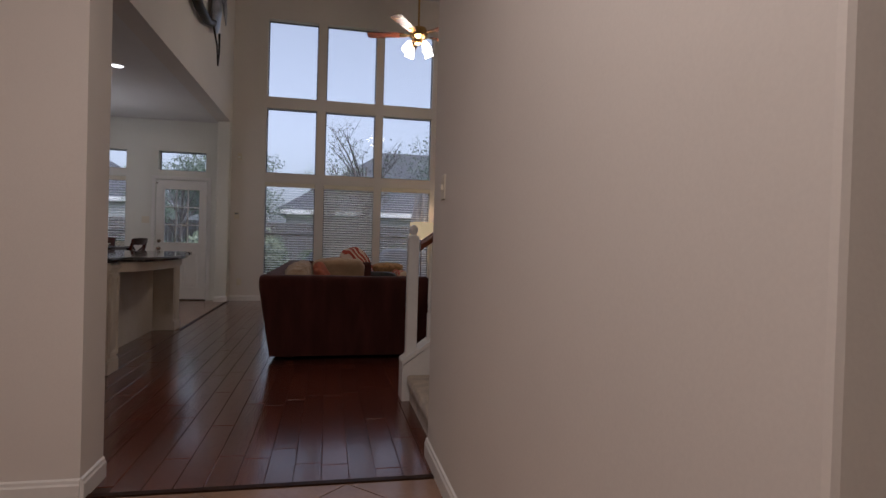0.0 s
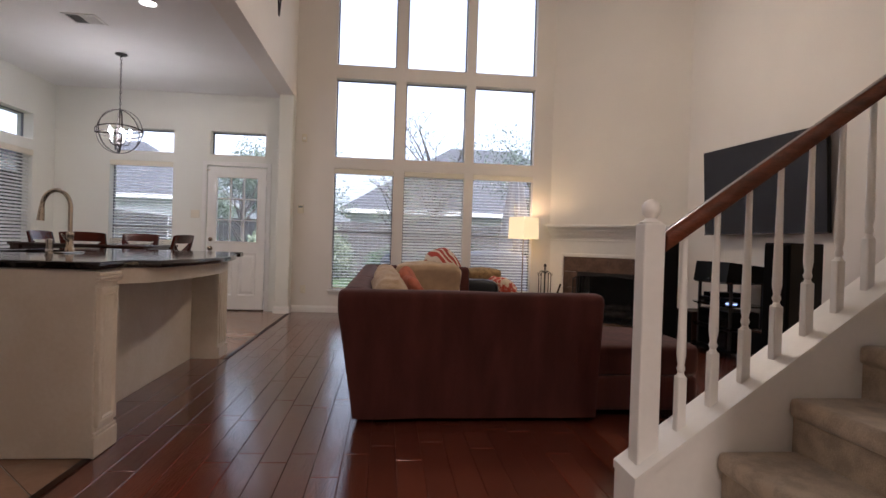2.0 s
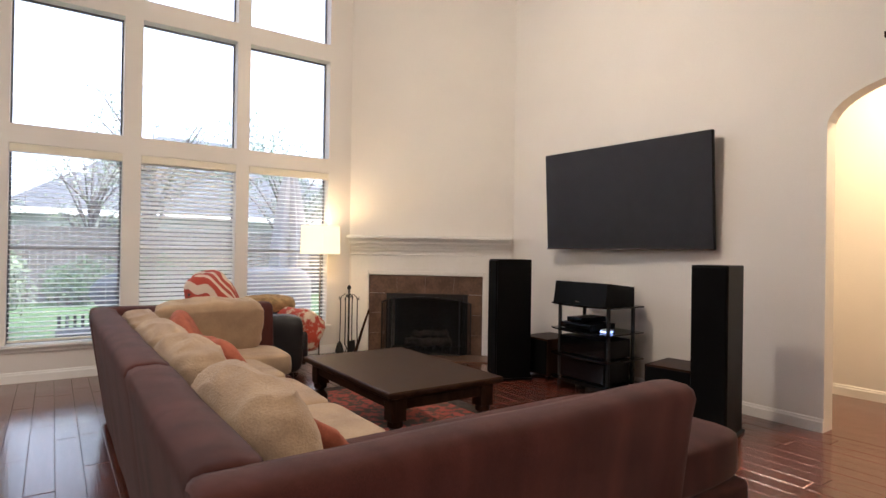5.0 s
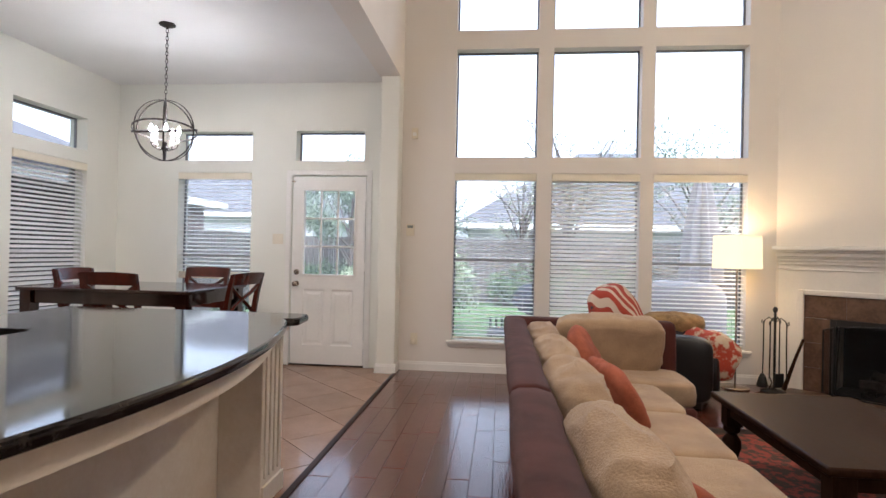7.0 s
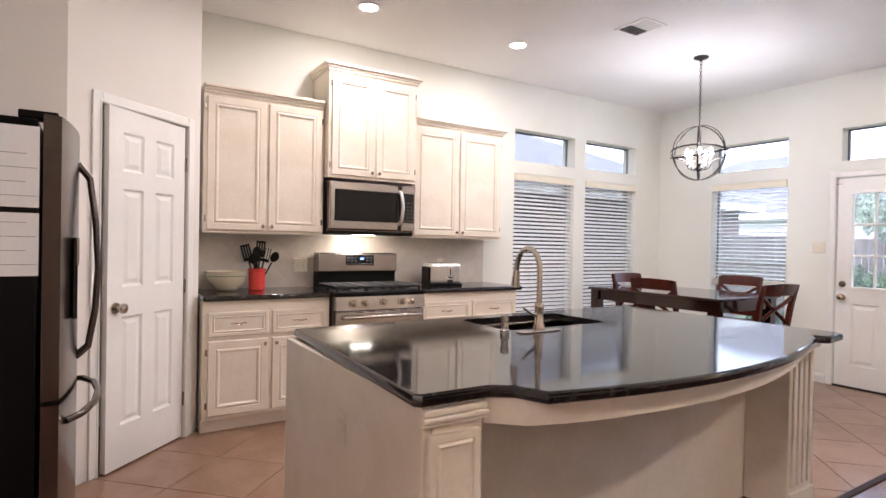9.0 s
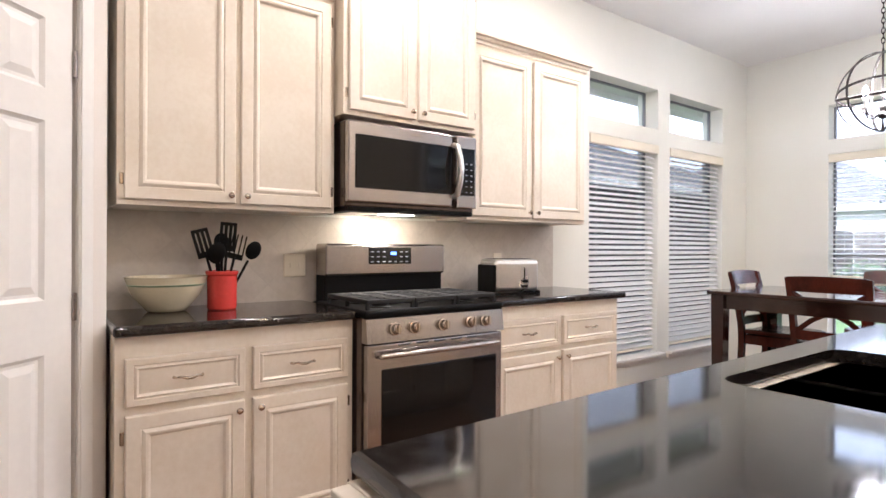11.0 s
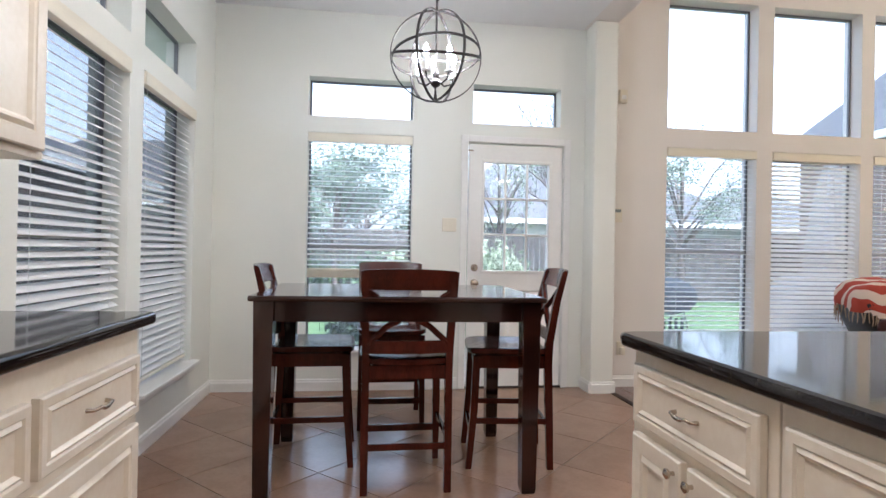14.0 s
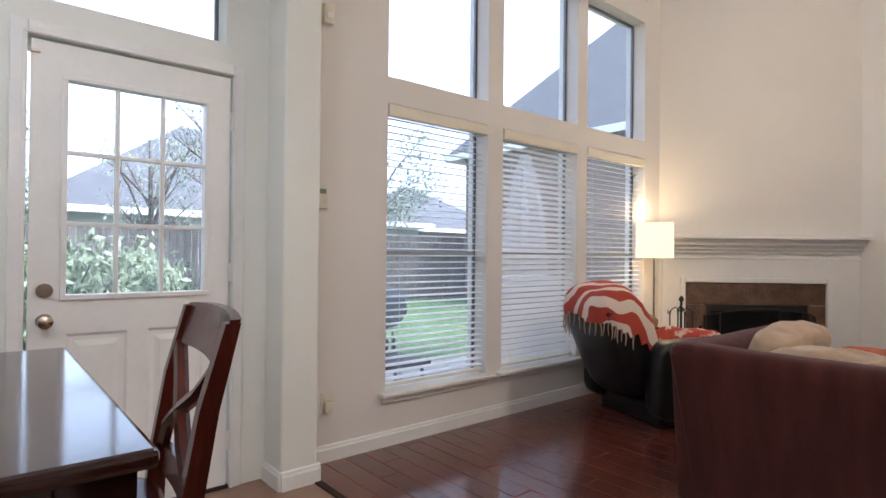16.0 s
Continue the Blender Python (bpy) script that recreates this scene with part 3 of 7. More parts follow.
for i in range(12):
    part("slat", cell(B(), m, 0.008, 0.832, 0.905 + 0.0046 * i, 0.9082 + 0.0046 * i, -0.079, -0.029), VALANCE, part_stack)
for a, b in ((DINING[0], DINING[1]), (-2.63, -1.875)):
    k += 1
    window("window_%d" % k, face_n(a, 2.205), b - a, 0.315 if a < -3 else 0.325, False, "small transom window near the kitchen ceiling")

# ---- back door ----
door = thing("door_1", (-2.65, 11.46, 0), "white back door with a nine-pane glazed upper half, closed", "door", kind="structure")
D = Matrix(((1, 0, 0, -2.652), (0, 0, -1, 11.50), (0, 1, 0, 0.018), (0, 0, 0, 1)))
dw, dh = 0.80, 2.015
gx0, gx1, gz0, gz1 = 0.128, 0.682, 0.965, 1.865
bm = B()
for a in ((0, gx0, 0, dh), (gx1, dw, 0, dh), (gx0, gx1, gz1, dh), (gx0, gx1, 0.80, gz0), (gx0, gx1, 0, 0.20), (0.36, 0.44, 0.20, 0.80)):
    cell(bm, D, *a, -0.045, 0)
for u0, u1 in ((gx0, 0.36), (0.44, gx1)):
    rings_rect(bm, D, u0, u1, 0.20, 0.80, ((0, 0.0), (0.012, -0.010), (0.03, -0.010), (0.055, -0.003)))
part("door_leaf", bm, TRIM, door)
bm = B()
for a in ((gx0 - 0.022, gx1 + 0.022, gz1, gz1 + 0.022), (gx0 - 0.022, gx1 + 0.022, gz0 - 0.022, gz0), (gx0 - 0.022, gx0, gz0, gz1), (gx1, gx1 + 0.022, gz0, gz1)):
    cell(bm, D, *a, 0.001, 0.012, 0.003)
part("glazing_bead", bm, TRIM, door)
for i in (1, 2):
    u = gx0 + (gx1 - gx0) * i / 3
    part("muntin", cell(B(), D, u - 0.009, u + 0.009, gz0, gz1, -0.034, -0.006, 0.003), TRIM, door)
    v = gz0 + (gz1 - gz0) * i / 3
    part("muntin", cell(B(), D, gx0, gx1, v - 0.009, v + 0.009, -0.0335, -0.0065, 0.003), TRIM, door)
for i in range(3):
    for j in range(3):
        w_, h_ = (gx1 - gx0) / 3, (gz1 - gz0) / 3
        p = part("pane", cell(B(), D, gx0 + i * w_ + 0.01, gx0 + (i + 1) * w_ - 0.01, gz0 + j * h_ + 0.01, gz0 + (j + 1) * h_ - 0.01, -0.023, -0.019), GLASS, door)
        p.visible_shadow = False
for v, nm in ((0.86, "door_knob"), (0.985, "deadbolt")):
    bm = B()
    q = D @ Vector((0.055, v, 0))
    cyl(bm, q, q + Vector((0, -0.012, 0)), 0.031, 0.029, 20)
    cyl(bm, q + Vector((0, -0.01, 0)), q + Vector((0, -0.04, 0)), 0.012, 0.012, 12)
    if nm == "door_knob":
        skin(bm, [ring(bm, q + Vector((0, -0.036 - y, 0)), r, (0, -1, 0), 20) for r, y in ((0.012, 0), (0.024, 0.006), (0.029, 0.018), (0.026, 0.03), (0.012, 0.037))])
    part(nm, bm, NICKEL, door, "brushed nickel", 40)
for v in (0.22, 1.05, 1.80):
    q = D @ Vector((dw + 0.006, v, 0.004))
    part("hinge", cyl(B(), q - Vector((0, 0, 0.045)), q + Vector((0, 0, 0.045)), 0.007, n=10), TRIM, door)
part("threshold", cell(B(), D, -0.01, dw + 0.01, -0.018, 0.0, -0.16, 0.01), BRONZE, door)
part("latch_hook", cell(B(), D, -0.05, 0.03, 1.955, 1.967, 0.002, 0.012, 0.003), NICKEL, door)


def casing(name, m, w, h, t=0.058):
    bm = B()
    for a in ((-t, 0, 0, h + t), (w, w + t, 0, h + t), (0, w, h, h + t)):
        cell(bm, m, *a, 0.001, 0.016, 0.005)
    for a in ((-0.016, -0.004, 0, h + 0.004), (w + 0.004, w + 0.016, 0, h + 0.004), (-0.016, w + 0.016, h + 0.004, h + 0.016)):
        cell(bm, m, *a, 0.016, 0.021, 0.002)
    return tagged(part(name, bm, TRIM), "white moulded door casing", "door casing", kind="structure")


casing("trim", Matrix(((1, 0, 0, -2.665), (0, 0, -1, YN), (0, 1, 0, 0), (0, 0, 0, 1))), 0.825, 2.045)
casing("trim", PANTRY @ Matrix.Translation((PD0 - 0.012, 0, 0)), PD1 - PD0 + 0.024, 2.062)

# ---- pantry door ----
pantry = thing("door_2", (-3.95, 5.58, 0), "white six-panel pantry door standing slightly ajar", "door", kind="structure")
pm = PANTRY @ Matrix.Translation((PD0, 0.012, -0.002)) @ Matrix.Rotation(radians(-4.5), 4, "Y")
pw, ph = PD1 - PD0, 2.04
bm = B()
sx, cx = 0.105, 0.10
cols = ((sx, (pw - cx) / 2), ((pw + cx) / 2, pw - sx))
rows = ((0.24, 0.86), (1.03, 1.59), (1.69, 1.91))
for a in ((0, sx, 0, ph), (pw - sx, pw, 0, ph), (cols[0][1], cols[1][0], 0, ph)):
    cell(bm, pm, *a, -0.035, 0)
for u0, u1 in cols:
    for v0, v1 in ((0, 0.24), (0.86, 1.03), (1.59, 1.69), (1.91, ph)):
        cell(bm, pm, u0, u1, v0, v1, -0.035, 0)
    for v0, v1 in rows:
        rings_rect(bm, pm, u0, u1, v0, v1, ((0, 0.0), (0.012, -0.011), (0.022, -0.011), (0.045, -0.003)))
part("door_leaf", bm, TRIM, pantry)
bm = B()
q, nrm = pm @ Vector((pw - 0.055, 0.915, 0)), (pm.to_3x3() @ Vector((0, 0, 1))).normalized()
cyl(bm, q, q + nrm * 0.01, 0.032, 0.03, 20)
skin(bm, [ring(bm, q + nrm * y, r, nrm, 20) for r, y in ((0.012, 0.008), (0.012, 0.034), (0.025, 0.042), (0.029, 0.054), (0.026, 0.066), (0.012, 0.073))])
part("door_knob", bm, NICKEL, pantry, "brushed nickel", 40)
for v in (0.25, 1.0, 1.80):
    q = pm @ Vector((-0.006, v, 0.006))
    part("hinge", cyl(B(), q - Vector((0, 0, 0.045)), q + Vector((0, 0, 0.045)), 0.007, n=10), STEEL, pantry)

# ---- kitchen ----
DOORPROF = ((0, 0.0), (0, 0.016), (0.004, 0.02), (0.046, 0.02), (0.05, 0.016), (0.062, 0.024), (0.070, 0.022), (0.078, 0.013), (0.09, 0.013))
DRAWPROF = ((0, 0.0), (0, 0.016), (0.004, 0.02), (0.022, 0.02), (0.026, 0.015), (0.034, 0.021), (0.042, 0.013))


def front(y, z, x):
    """Lays a cabinet front: u along y, v up, height towards the room."""
    return Matrix(((0, 0, 1, x), (1, 0, 0, y), (0, 1, 0, z), (0, 0, 0, 1)))


def knob(parent, x, y, z):
    bm = B()
    skin(bm, [ring(bm, (x + d, y, z), r, (1, 0, 0), 12) for r, d in ((0.006, 0), (0.005, 0.012), (0.012, 0.016), (0.013, 0.022), (0.006, 0.027))])
    return part("knob", bm, NICKEL, parent, "aged nickel knob", 40, local=True)


def pull(parent, x, y, z, w=0.095):
    pts = [(x + d, y + w * u, z + s) for u, d, s in ((-0.5, 0.0, 0), (-0.46, 0.018, 0), (-0.3, 0.026, 0.004), (-0.1, 0.024, -0.003), (0.1, 0.024, -0.003), (0.3, 0.026, 0.004), (0.46, 0.018, 0), (0.5, 0.0, 0))]
    return part("pull", tube(B(), pts, [0.006, 0.0045, 0.004, 0.006, 0.006, 0.004, 0.0045, 0.006], 8), NICKEL, parent, "curved nickel pull", 50, local=True)


def hinge(parent, x, y, z):
    return part("hinge", box(B(), x - 0.001, x + 0.005, y - 0.007, y + 0.007, z - 0.022, z + 0.022, 0.002), NICKEL, parent, local=True)


def base_unit(at, turn, w, bays, depth=0.60, h=0.872, label="", wide=False):
    """A base cabinet: local x towards the room, y along it; each bay has a drawer over a door."""
    ob = thing("base_cabinet", at, label, "cabinet", "cream base cabinets", turn)
    bm = B()
    box(bm, 0.004, depth - 0.06, 0.0, w, 0.004, 0.10)
    box(bm, 0.004, depth, 0.0, w, 0.10, h, 0.002)
    part("body", bm, CREAM, ob, local=True)
    y = 0.03
    bw = (w - 0.06 - 0.03 * (bays - 1)) / bays
    for i in range(bays):
        if not wide or i == 0:
            dw_ = w - 0.06 if wide else bw
            d = part("drawer", rings_rect(B(), front(y, 0.665, depth + 0.001), 0, dw_, 0, 0.165, DRAWPROF), CREAM, ob, local=True)
            pull(d, depth + 0.013, y + dw_ / 2, 0.75)
        g = part("door", rings_rect(B(), front(y, 0.13, depth + 0.001), 0, bw, 0, 0.505, DOORPROF), CREAM, ob, local=True)
        right = i % 2 == 0
        knob(g, depth + 0.02, y + (bw - 0.025 if right else 0.025), 0.60)
        for zz in (0.20, 0.56):
            hinge(g, depth + 0.001, y - 0.008 if right else y + bw + 0.008, zz)
        y += bw + 0.03
    return ob


def wall_unit(at, w, z0, z1, depth, label, crown=0.06):
    ob = thing("wall_cabinet", at, label, "cabinet", "cream wall cabinets")
    part("body", box(B(), 0.004, depth, 0.001, w - 0.001, z0, z1, 0.002), CREAM, ob, local=True)
    bm = B()
    for i, (o, zz, hh) in enumerate(((0.012, z1 - 0.03, 0.02), (0.022, z1 - 0.01, 0.02), (0.04, z1 + 0.01, 0.022))):
        box(bm, 0.004, depth + o, 0.001 - (o if crown > 0.06 else 0), w - 0.001 + (o if crown > 0.05 else 0), zz, zz + hh, 0.004)
    part("crown_moulding", bm, CREAM, ob, local=True)
    n, y = 2, 0.025
    bw = (w - 0.05 - 0.022) / 2
    for i in range(n):
        g = part("door", rings_rect(B(), front(y, z0 + 0.022, depth + 0.001), 0, bw, 0, z1 - z0 - 0.075, DOORPROF), CREAM, ob, local=True)
        knob(g, depth + 0.02, y + (bw - 0.022 if i == 0 else 0.022), z0 + 0.055)
        for zz in (z0 + 0.10, z1 - 0.13):
            hinge(g, depth + 0.001, y - 0.008 if i == 0 else y + bw + 0.008, zz)
        y += bw + 0.022
    return ob


base_unit((XW, 5.935, 0), 0, 0.885, 2, depth=0.575, h=0.904, label="cream painted base cabinet with two drawers beside the range")
base_unit((XW, 7.605, 0), 0, 1.05, 2, depth=0.565, h=0.904, label="cream painted base cabinet with two drawers by the window")
wall_unit((XW, 5.965, 0), 0.895, 1.372, 2.40, 0.30, "cream painted wall cabinet above the utensil crock", 0.05)
wall_unit((XW, 6.862, 0), 0.795, 1.83, 2.70, 0.385, "taller cream wall cabinet above the microwave", 0.07)
wall_unit((XW, 7.66, 0), 1.0, 1.372, 2.40, 0.30, "cream painted wall cabinet above the toaster", 0.06)

for y0, y1, xf, nm in ((5.928, 6.822, -4.08, "beside the crock"), (7.602, 8.70, -4.088, "under the toaster")):
    tagged(part("countertop", box(B(), XW + 0.002, xf, y0, y1, 0.906, 0.943, 0.012, 3), GRANITE, smooth=40), "polished black granite countertop %s" % nm, "countertop")

# backsplash tiles set on the diagonal, as pieces cut to a band
splash = tagged(part("backsplash", box(B(), XW + 0.0005, XW + 0.004, 5.946, 8.68, 0.914, 1.37), SPLASHGROUT), "grey-beige stone backsplash tiles set diagonally", "backsplash", kind="structure")


def clip_poly(poly, lo, hi):
    """A convex plan polygon cut to a rectangle."""
    for ax, v, sgn in ((0, lo[0], 1), (0, hi[0], -1), (1, lo[1], 1), (1, hi[1], -1)):
        out = []
        for i, p in enumerate(poly):
            q = poly[(i + 1) % len(poly)]
            a, b = sgn * (p[ax] - v), sgn * (q[ax] - v)
            if a >= 0:
                out.append(p)
            if a * b < 0:
                s = a / (a - b)
                out.append(tuple(p[j] + s * (q[j] - p[j]) for j in (0, 1)))
        poly = out
        if len(poly) < 3:
            return []
    return poly


def diag_tiles(lo, hi, side, gap, origin):
    """Square tiles turned 45 degrees, cut to a rectangle."""
    r = side / math.sqrt(2)
    k = (side - gap) / math.sqrt(2)
    n0, n1 = int((lo[0] - origin[0]) / r) - 2, int((hi[0] - origin[0]) / r) + 2
    m0, m1 = int((lo[1] - origin[1]) / r) - 2, int((hi[1] - origin[1]) / r) + 2
    for i in range(n0, n1 + 1):
        for j in range(m0, m1 + 1):
            if (i + j) % 2:
                continue
            cx, cy = origin[0] + i * r, origin[1] + j * r
            p = clip_poly([(cx + k, cy), (cx, cy + k), (cx - k, cy), (cx, cy - k)], lo, hi)
            if len(p) > 2 and abs(sum(p[a][0] * p[(a + 1) % len(p)][1] - p[(a + 1) % len(p)][0] * p[a][1] for a in range(len(p)))) > 0.002:
                yield p


for p in diag_tiles((5.948, 0.916), (8.678, 1.369), 0.152, 0.003, (6.0, 0.92)):
    bm = prism(B(), p, 0.0, 0.0018)
    bm.transform(Matrix(((0, 0, 1, XW + 0.003), (1, 0, 0, 0), (0, 1, 0, 0), (0, 0, 0, 1))))
    part("tile", bm, SPLASH, splash)

# range
rg = thing("gas_range", (XW + 0.02, 6.826, 0.028), "stainless gas range with black grates and five knobs", "range")
W_, DF = 0.772, 0.645
part("body", box(B(), 0.0, DF - 0.03, 0.004, W_ - 0.004, 0.03, 0.90, 0.004), DARKSTEEL, rg, "dark side panels", local=True)
for y in (0.06, W_ - 0.06):
    for x in (0.06, DF - 0.1):
        part("foot", cyl(B(), (x, y, -0.028), (x, y, 0.035), 0.018, n=10), BLACKPL, rg, local=True)
od = part("oven_door", box(B(), DF - 0.03, DF + 0.012, 0.012, W_ - 0.012, 0.20, 0.772, 0.006), STEEL, rg, "brushed steel oven door", local=True)
part("oven_window", box(B(), DF + 0.011, DF + 0.0145, 0.08, W_ - 0.05, 0.235, 0.665, 0.004), BLACKGL, od, "black oven glass", local=True)
bm = B()
for i in range(5):
    box(bm, DF + 0.0112, DF + 0.0135, 0.16 + 0.095 * i, 0.225 + 0.095 * i, 0.760, 0.766)
part("vent_slot", bm, BLACKPL, od, local=True)
hm = tube(B(), [(DF + 0.012, 0.06, 0.725), (DF + 0.045, 0.064, 0.728), (DF + 0.052, 0.12, 0.729), (DF + 0.052, W_ - 0.12, 0.729), (DF + 0.045, W_ - 0.064, 0.728), (DF + 0.012, W_ - 0.06, 0.725)], 0.0125, 12)
part("oven_handle", hm, STEEL, od, "steel bar handle", 40, local=True)
part("drawer_front", box(B(), DF - 0.03, DF + 0.008, 0.012, W_ - 0.012, 0.05, 0.19, 0.006), STEEL, rg, local=True)
bm = B()
vs = [(DF - 0.03, 0.780), (DF + 0.022, 0.780), (DF + 0.008, 0.882), (DF - 0.03, 0.886)]
a = [bm.verts.new((x, 0.006, z)) for x, z in vs]
b = [bm.verts.new((x, W_ - 0.006, z)) for x, z in vs]
skin(bm, [a, b])
part("control_panel", bm, STEEL, rg, "steel knob panel", local=True)
for y in (0.14, 0.24, 0.395, 0.555, 0.645):
    bm = B()
    c = Vector((DF + 0.016, y, 0.834))
    ax = Vector((0.99, 0, 0.125))
    skin(bm, [ring(bm, c + ax * d, r, ax, 20) for r, d in ((0.027, 0), (0.027, 0.008), (0.022, 0.01), (0.020, 0.032), (0.016, 0.036))])
    kn = part("knob", bm, NICKEL, rg, "bronze toned steel knob", 40, local=True)
    part("grip", box(B(), DF + 0.046, DF + 0.062, y - 0.006, y + 0.006, 0.818, 0.860, 0.004), NICKEL, kn, local=True)
part("cooktop", box(B(), 0.10, DF + 0.014, 0.0, W_, 0.883, 0.918, 0.012, 3), BLACKPL, rg, "black enamel cooktop", local=True)
for gy0, gy1 in ((0.02, 0.262), (0.266, 0.496), (0.50, 0.742)):
    bm = B()
    zt = 0.962
    for x in (0.245, 0.435, 0.625):
        box(bm, x - 0.008, x + 0.008, gy0, gy1, zt - 0.02, zt, 0.003, 1)
    for y in (gy0 + 0.006, gy1 - 0.006):
        box(bm, 0.245, 0.625, y - 0.008, y + 0.008, zt - 0.02, zt, 0.003, 1)
    ym = (gy0 + gy1) / 2
    box(bm, 0.245, 0.625, ym - 0.005, ym + 0.005, zt - 0.014, zt + 0.001, 0.003, 1)
    for x in (0.30, 0.37, 0.50, 0.565):
        box(bm, x - 0.005, x + 0.005, gy0 + 0.012, gy1 - 0.012, zt - 0.012, zt + 0.0005, 0.003, 1)
    for x in (0.245, 0.435, 0.625):
        for y in (gy0 + 0.008, gy1 - 0.008):
            box(bm, x - 0.008, x + 0.008, y - 0.008, y + 0.008, 0.914, zt - 0.01, 0.003, 1)
    part("grate", bm, IRON, rg, "black cast iron grate", local=True)
for x, y in ((0.335, 0.14), (0.53, 0.14), (0.435, 0.381), (0.335, 0.62), (0.53, 0.62)):
    bm = lathe(B(), (x, y, 0.914), ((0.05, 0), (0.05, 0.008), (0.036, 0.012), (0.036, 0.022), (0.01, 0.025)), 20)
    part("burner", bm, IRON, rg, "", 40, local=True)
part("backguard_base", box(B(), 0.03, 0.135, 0.052, W_ - 0.004, 0.90, 1.045, 0.004), BLACKPL, rg, "black base of the backguard", local=True)
bg = part("backguard", box(B(), 0.03, 0.16, 0.048, W_, 1.04, 1.203, 0.012, 3), STEEL, rg, "brushed steel backguard", 40, local=True)
dp = part("display_panel", box(B(), 0.159, 0.163, 0.285, 0.545, 1.097, 1.184, 0.002), BLACKGL, bg, "black control panel", local=True)
part("display", box(B(), 0.1625, 0.1638, 0.415, 0.45, 1.145, 1.161), DISPLAY, bg, "lit blue clock digits", local=True)
bm = B()
for i in range(7):
    for j in range(3):
        if not (2 < i < 5 and j > 0):
            box(bm, 0.1625, 0.1636, 0.297 + 0.035 * i, 0.314 + 0.035 * i, 1.107 + 0.026 * j, 1.112 + 0.026 * j)
part("button_marks", bm, INK, bg, local=True)

# microwave over the range
mw = thing("microwave", (XW + 0.01, 6.875, 1.405), "stainless over-the-range microwave with its lamp lit", "microwave")
MD = 0.385
part("body", box(B(), 0, MD - 0.02, 0.0, 0.768, 0.0, 0.40, 0.004), DARKSTEEL, mw, "dark case", local=True)
dr = part("door", box(B(), MD - 0.02, MD + 0.015, 0.0, 0.605, 0.018, 0.40, 0.01, 3), STEEL, mw, "brushed steel door", 40, local=True)
part("window", box(B(), MD + 0.0145, MD + 0.018, 0.04, 0.60, 0.085, 0.335, 0.004), BLACKGL, dr, "black glass", local=True)
part("handle", tube(B(), [(MD + 0.014, 0.612, 0.075), (MD + 0.045, 0.613, 0.085), (MD + 0.068, 0.614, 0.15), (MD + 0.078, 0.614, 0.21), (MD + 0.068, 0.614, 0.27), (MD + 0.045, 0.613, 0.335), (MD + 0.014, 0.612, 0.345)], 0.015, 12), CHROME, dr, "steel bar handle", 40, local=True)
cp = part("control_panel", box(B(), MD - 0.02, MD + 0.014, 0.635, 0.766, 0.018, 0.40, 0.006), STEEL, mw, local=True)
part("keypad", box(B(), MD + 0.0135, MD + 0.0165, 0.642, 0.752, 0.085, 0.335, 0.003), BLACKGL, cp, "black keypad", local=True)
bm = B()
for i in range(3):
    for j in range(6):
        box(bm, MD + 0.0164, MD + 0.0172, 0.656 + 0.033 * i, 0.668 + 0.033 * i, 0.10 + 0.03 * j, 0.105 + 0.03 * j)
part("key_marks", bm, INK, cp, local=True)
part("badge", box(B(), MD + 0.0148, MD + 0.0162, 0.345, 0.405, 0.362, 0.372, 0.002), NICKEL, dr, local=True)
part("underside", box(B(), 0.02, MD - 0.01, 0.01, 0.758, -0.022, 0.0, 0.004), BLACKPL, mw, "black vent underside", local=True)
part("lamp_lens", box(B(), 0.20, 0.27, 0.27, 0.45, -0.026, -0.0215), HOODLENS, mw, "lit cooktop lamp", local=True)
for y in (0.06, 0.54):
    part("grease_filter", box(B(), 0.06, 0.33, y, y + 0.17, -0.0255, -0.0215, 0.002), STEEL, mw, local=True)
lamp("cooktop_lamp", "AREA", look((XW + 0.235, 7.24, 1.375), (XW + 0.10, 7.24, 0.9)), HOOD, (1.0, 0.84, 0.58), 0.07, 0.17)

# toaster, crock, bowl, plates on the wall
ts = thing("toaster", (-4.43, 8.02, 0.9435), "polished steel two-slice toaster on the counter", "toaster", turn=-10)
part("shell", box(B(), -0.10, 0.10, -0.155, 0.155, 0.012, 0.205, 0.03, 5), CHROME, ts, "polished steel shell", 50, local=True)
part("end_cap", box(B(), -0.098, 0.098, -0.162, -0.146, 0.012, 0.17, 0.007, 3), BLACKPL, ts, "black end cap", 50, local=True)
part("base", box(B(), -0.10, 0.10, -0.16, 0.16, 0.0, 0.016, 0.004), BLACKPL, ts, local=True)
for x in (-0.035, 0.035):
    part("slot", box(B(), x - 0.014, x + 0.014, -0.125, 0.125, 0.20, 0.2065), BLACKPL, ts, local=True)
part("control_strip", box(B(), 0.0985, 0.104, 0.012, 0.072, 0.03, 0.165, 0.004), CHROME, ts, local=True)
part("lever_slot", box(B(), 0.1035, 0.1048, 0.038, 0.046, 0.075, 0.155), BLACKPL, ts, local=True)
part("lever", box(B(), 0.103, 0.122, 0.026, 0.058, 0.068, 0.084, 0.004), BLACKPL, ts, local=True)
part("button_row", box(B(), 0.1035, 0.1065, 0.02, 0.064, 0.036, 0.052, 0.002), BLACKPL, ts, local=True)

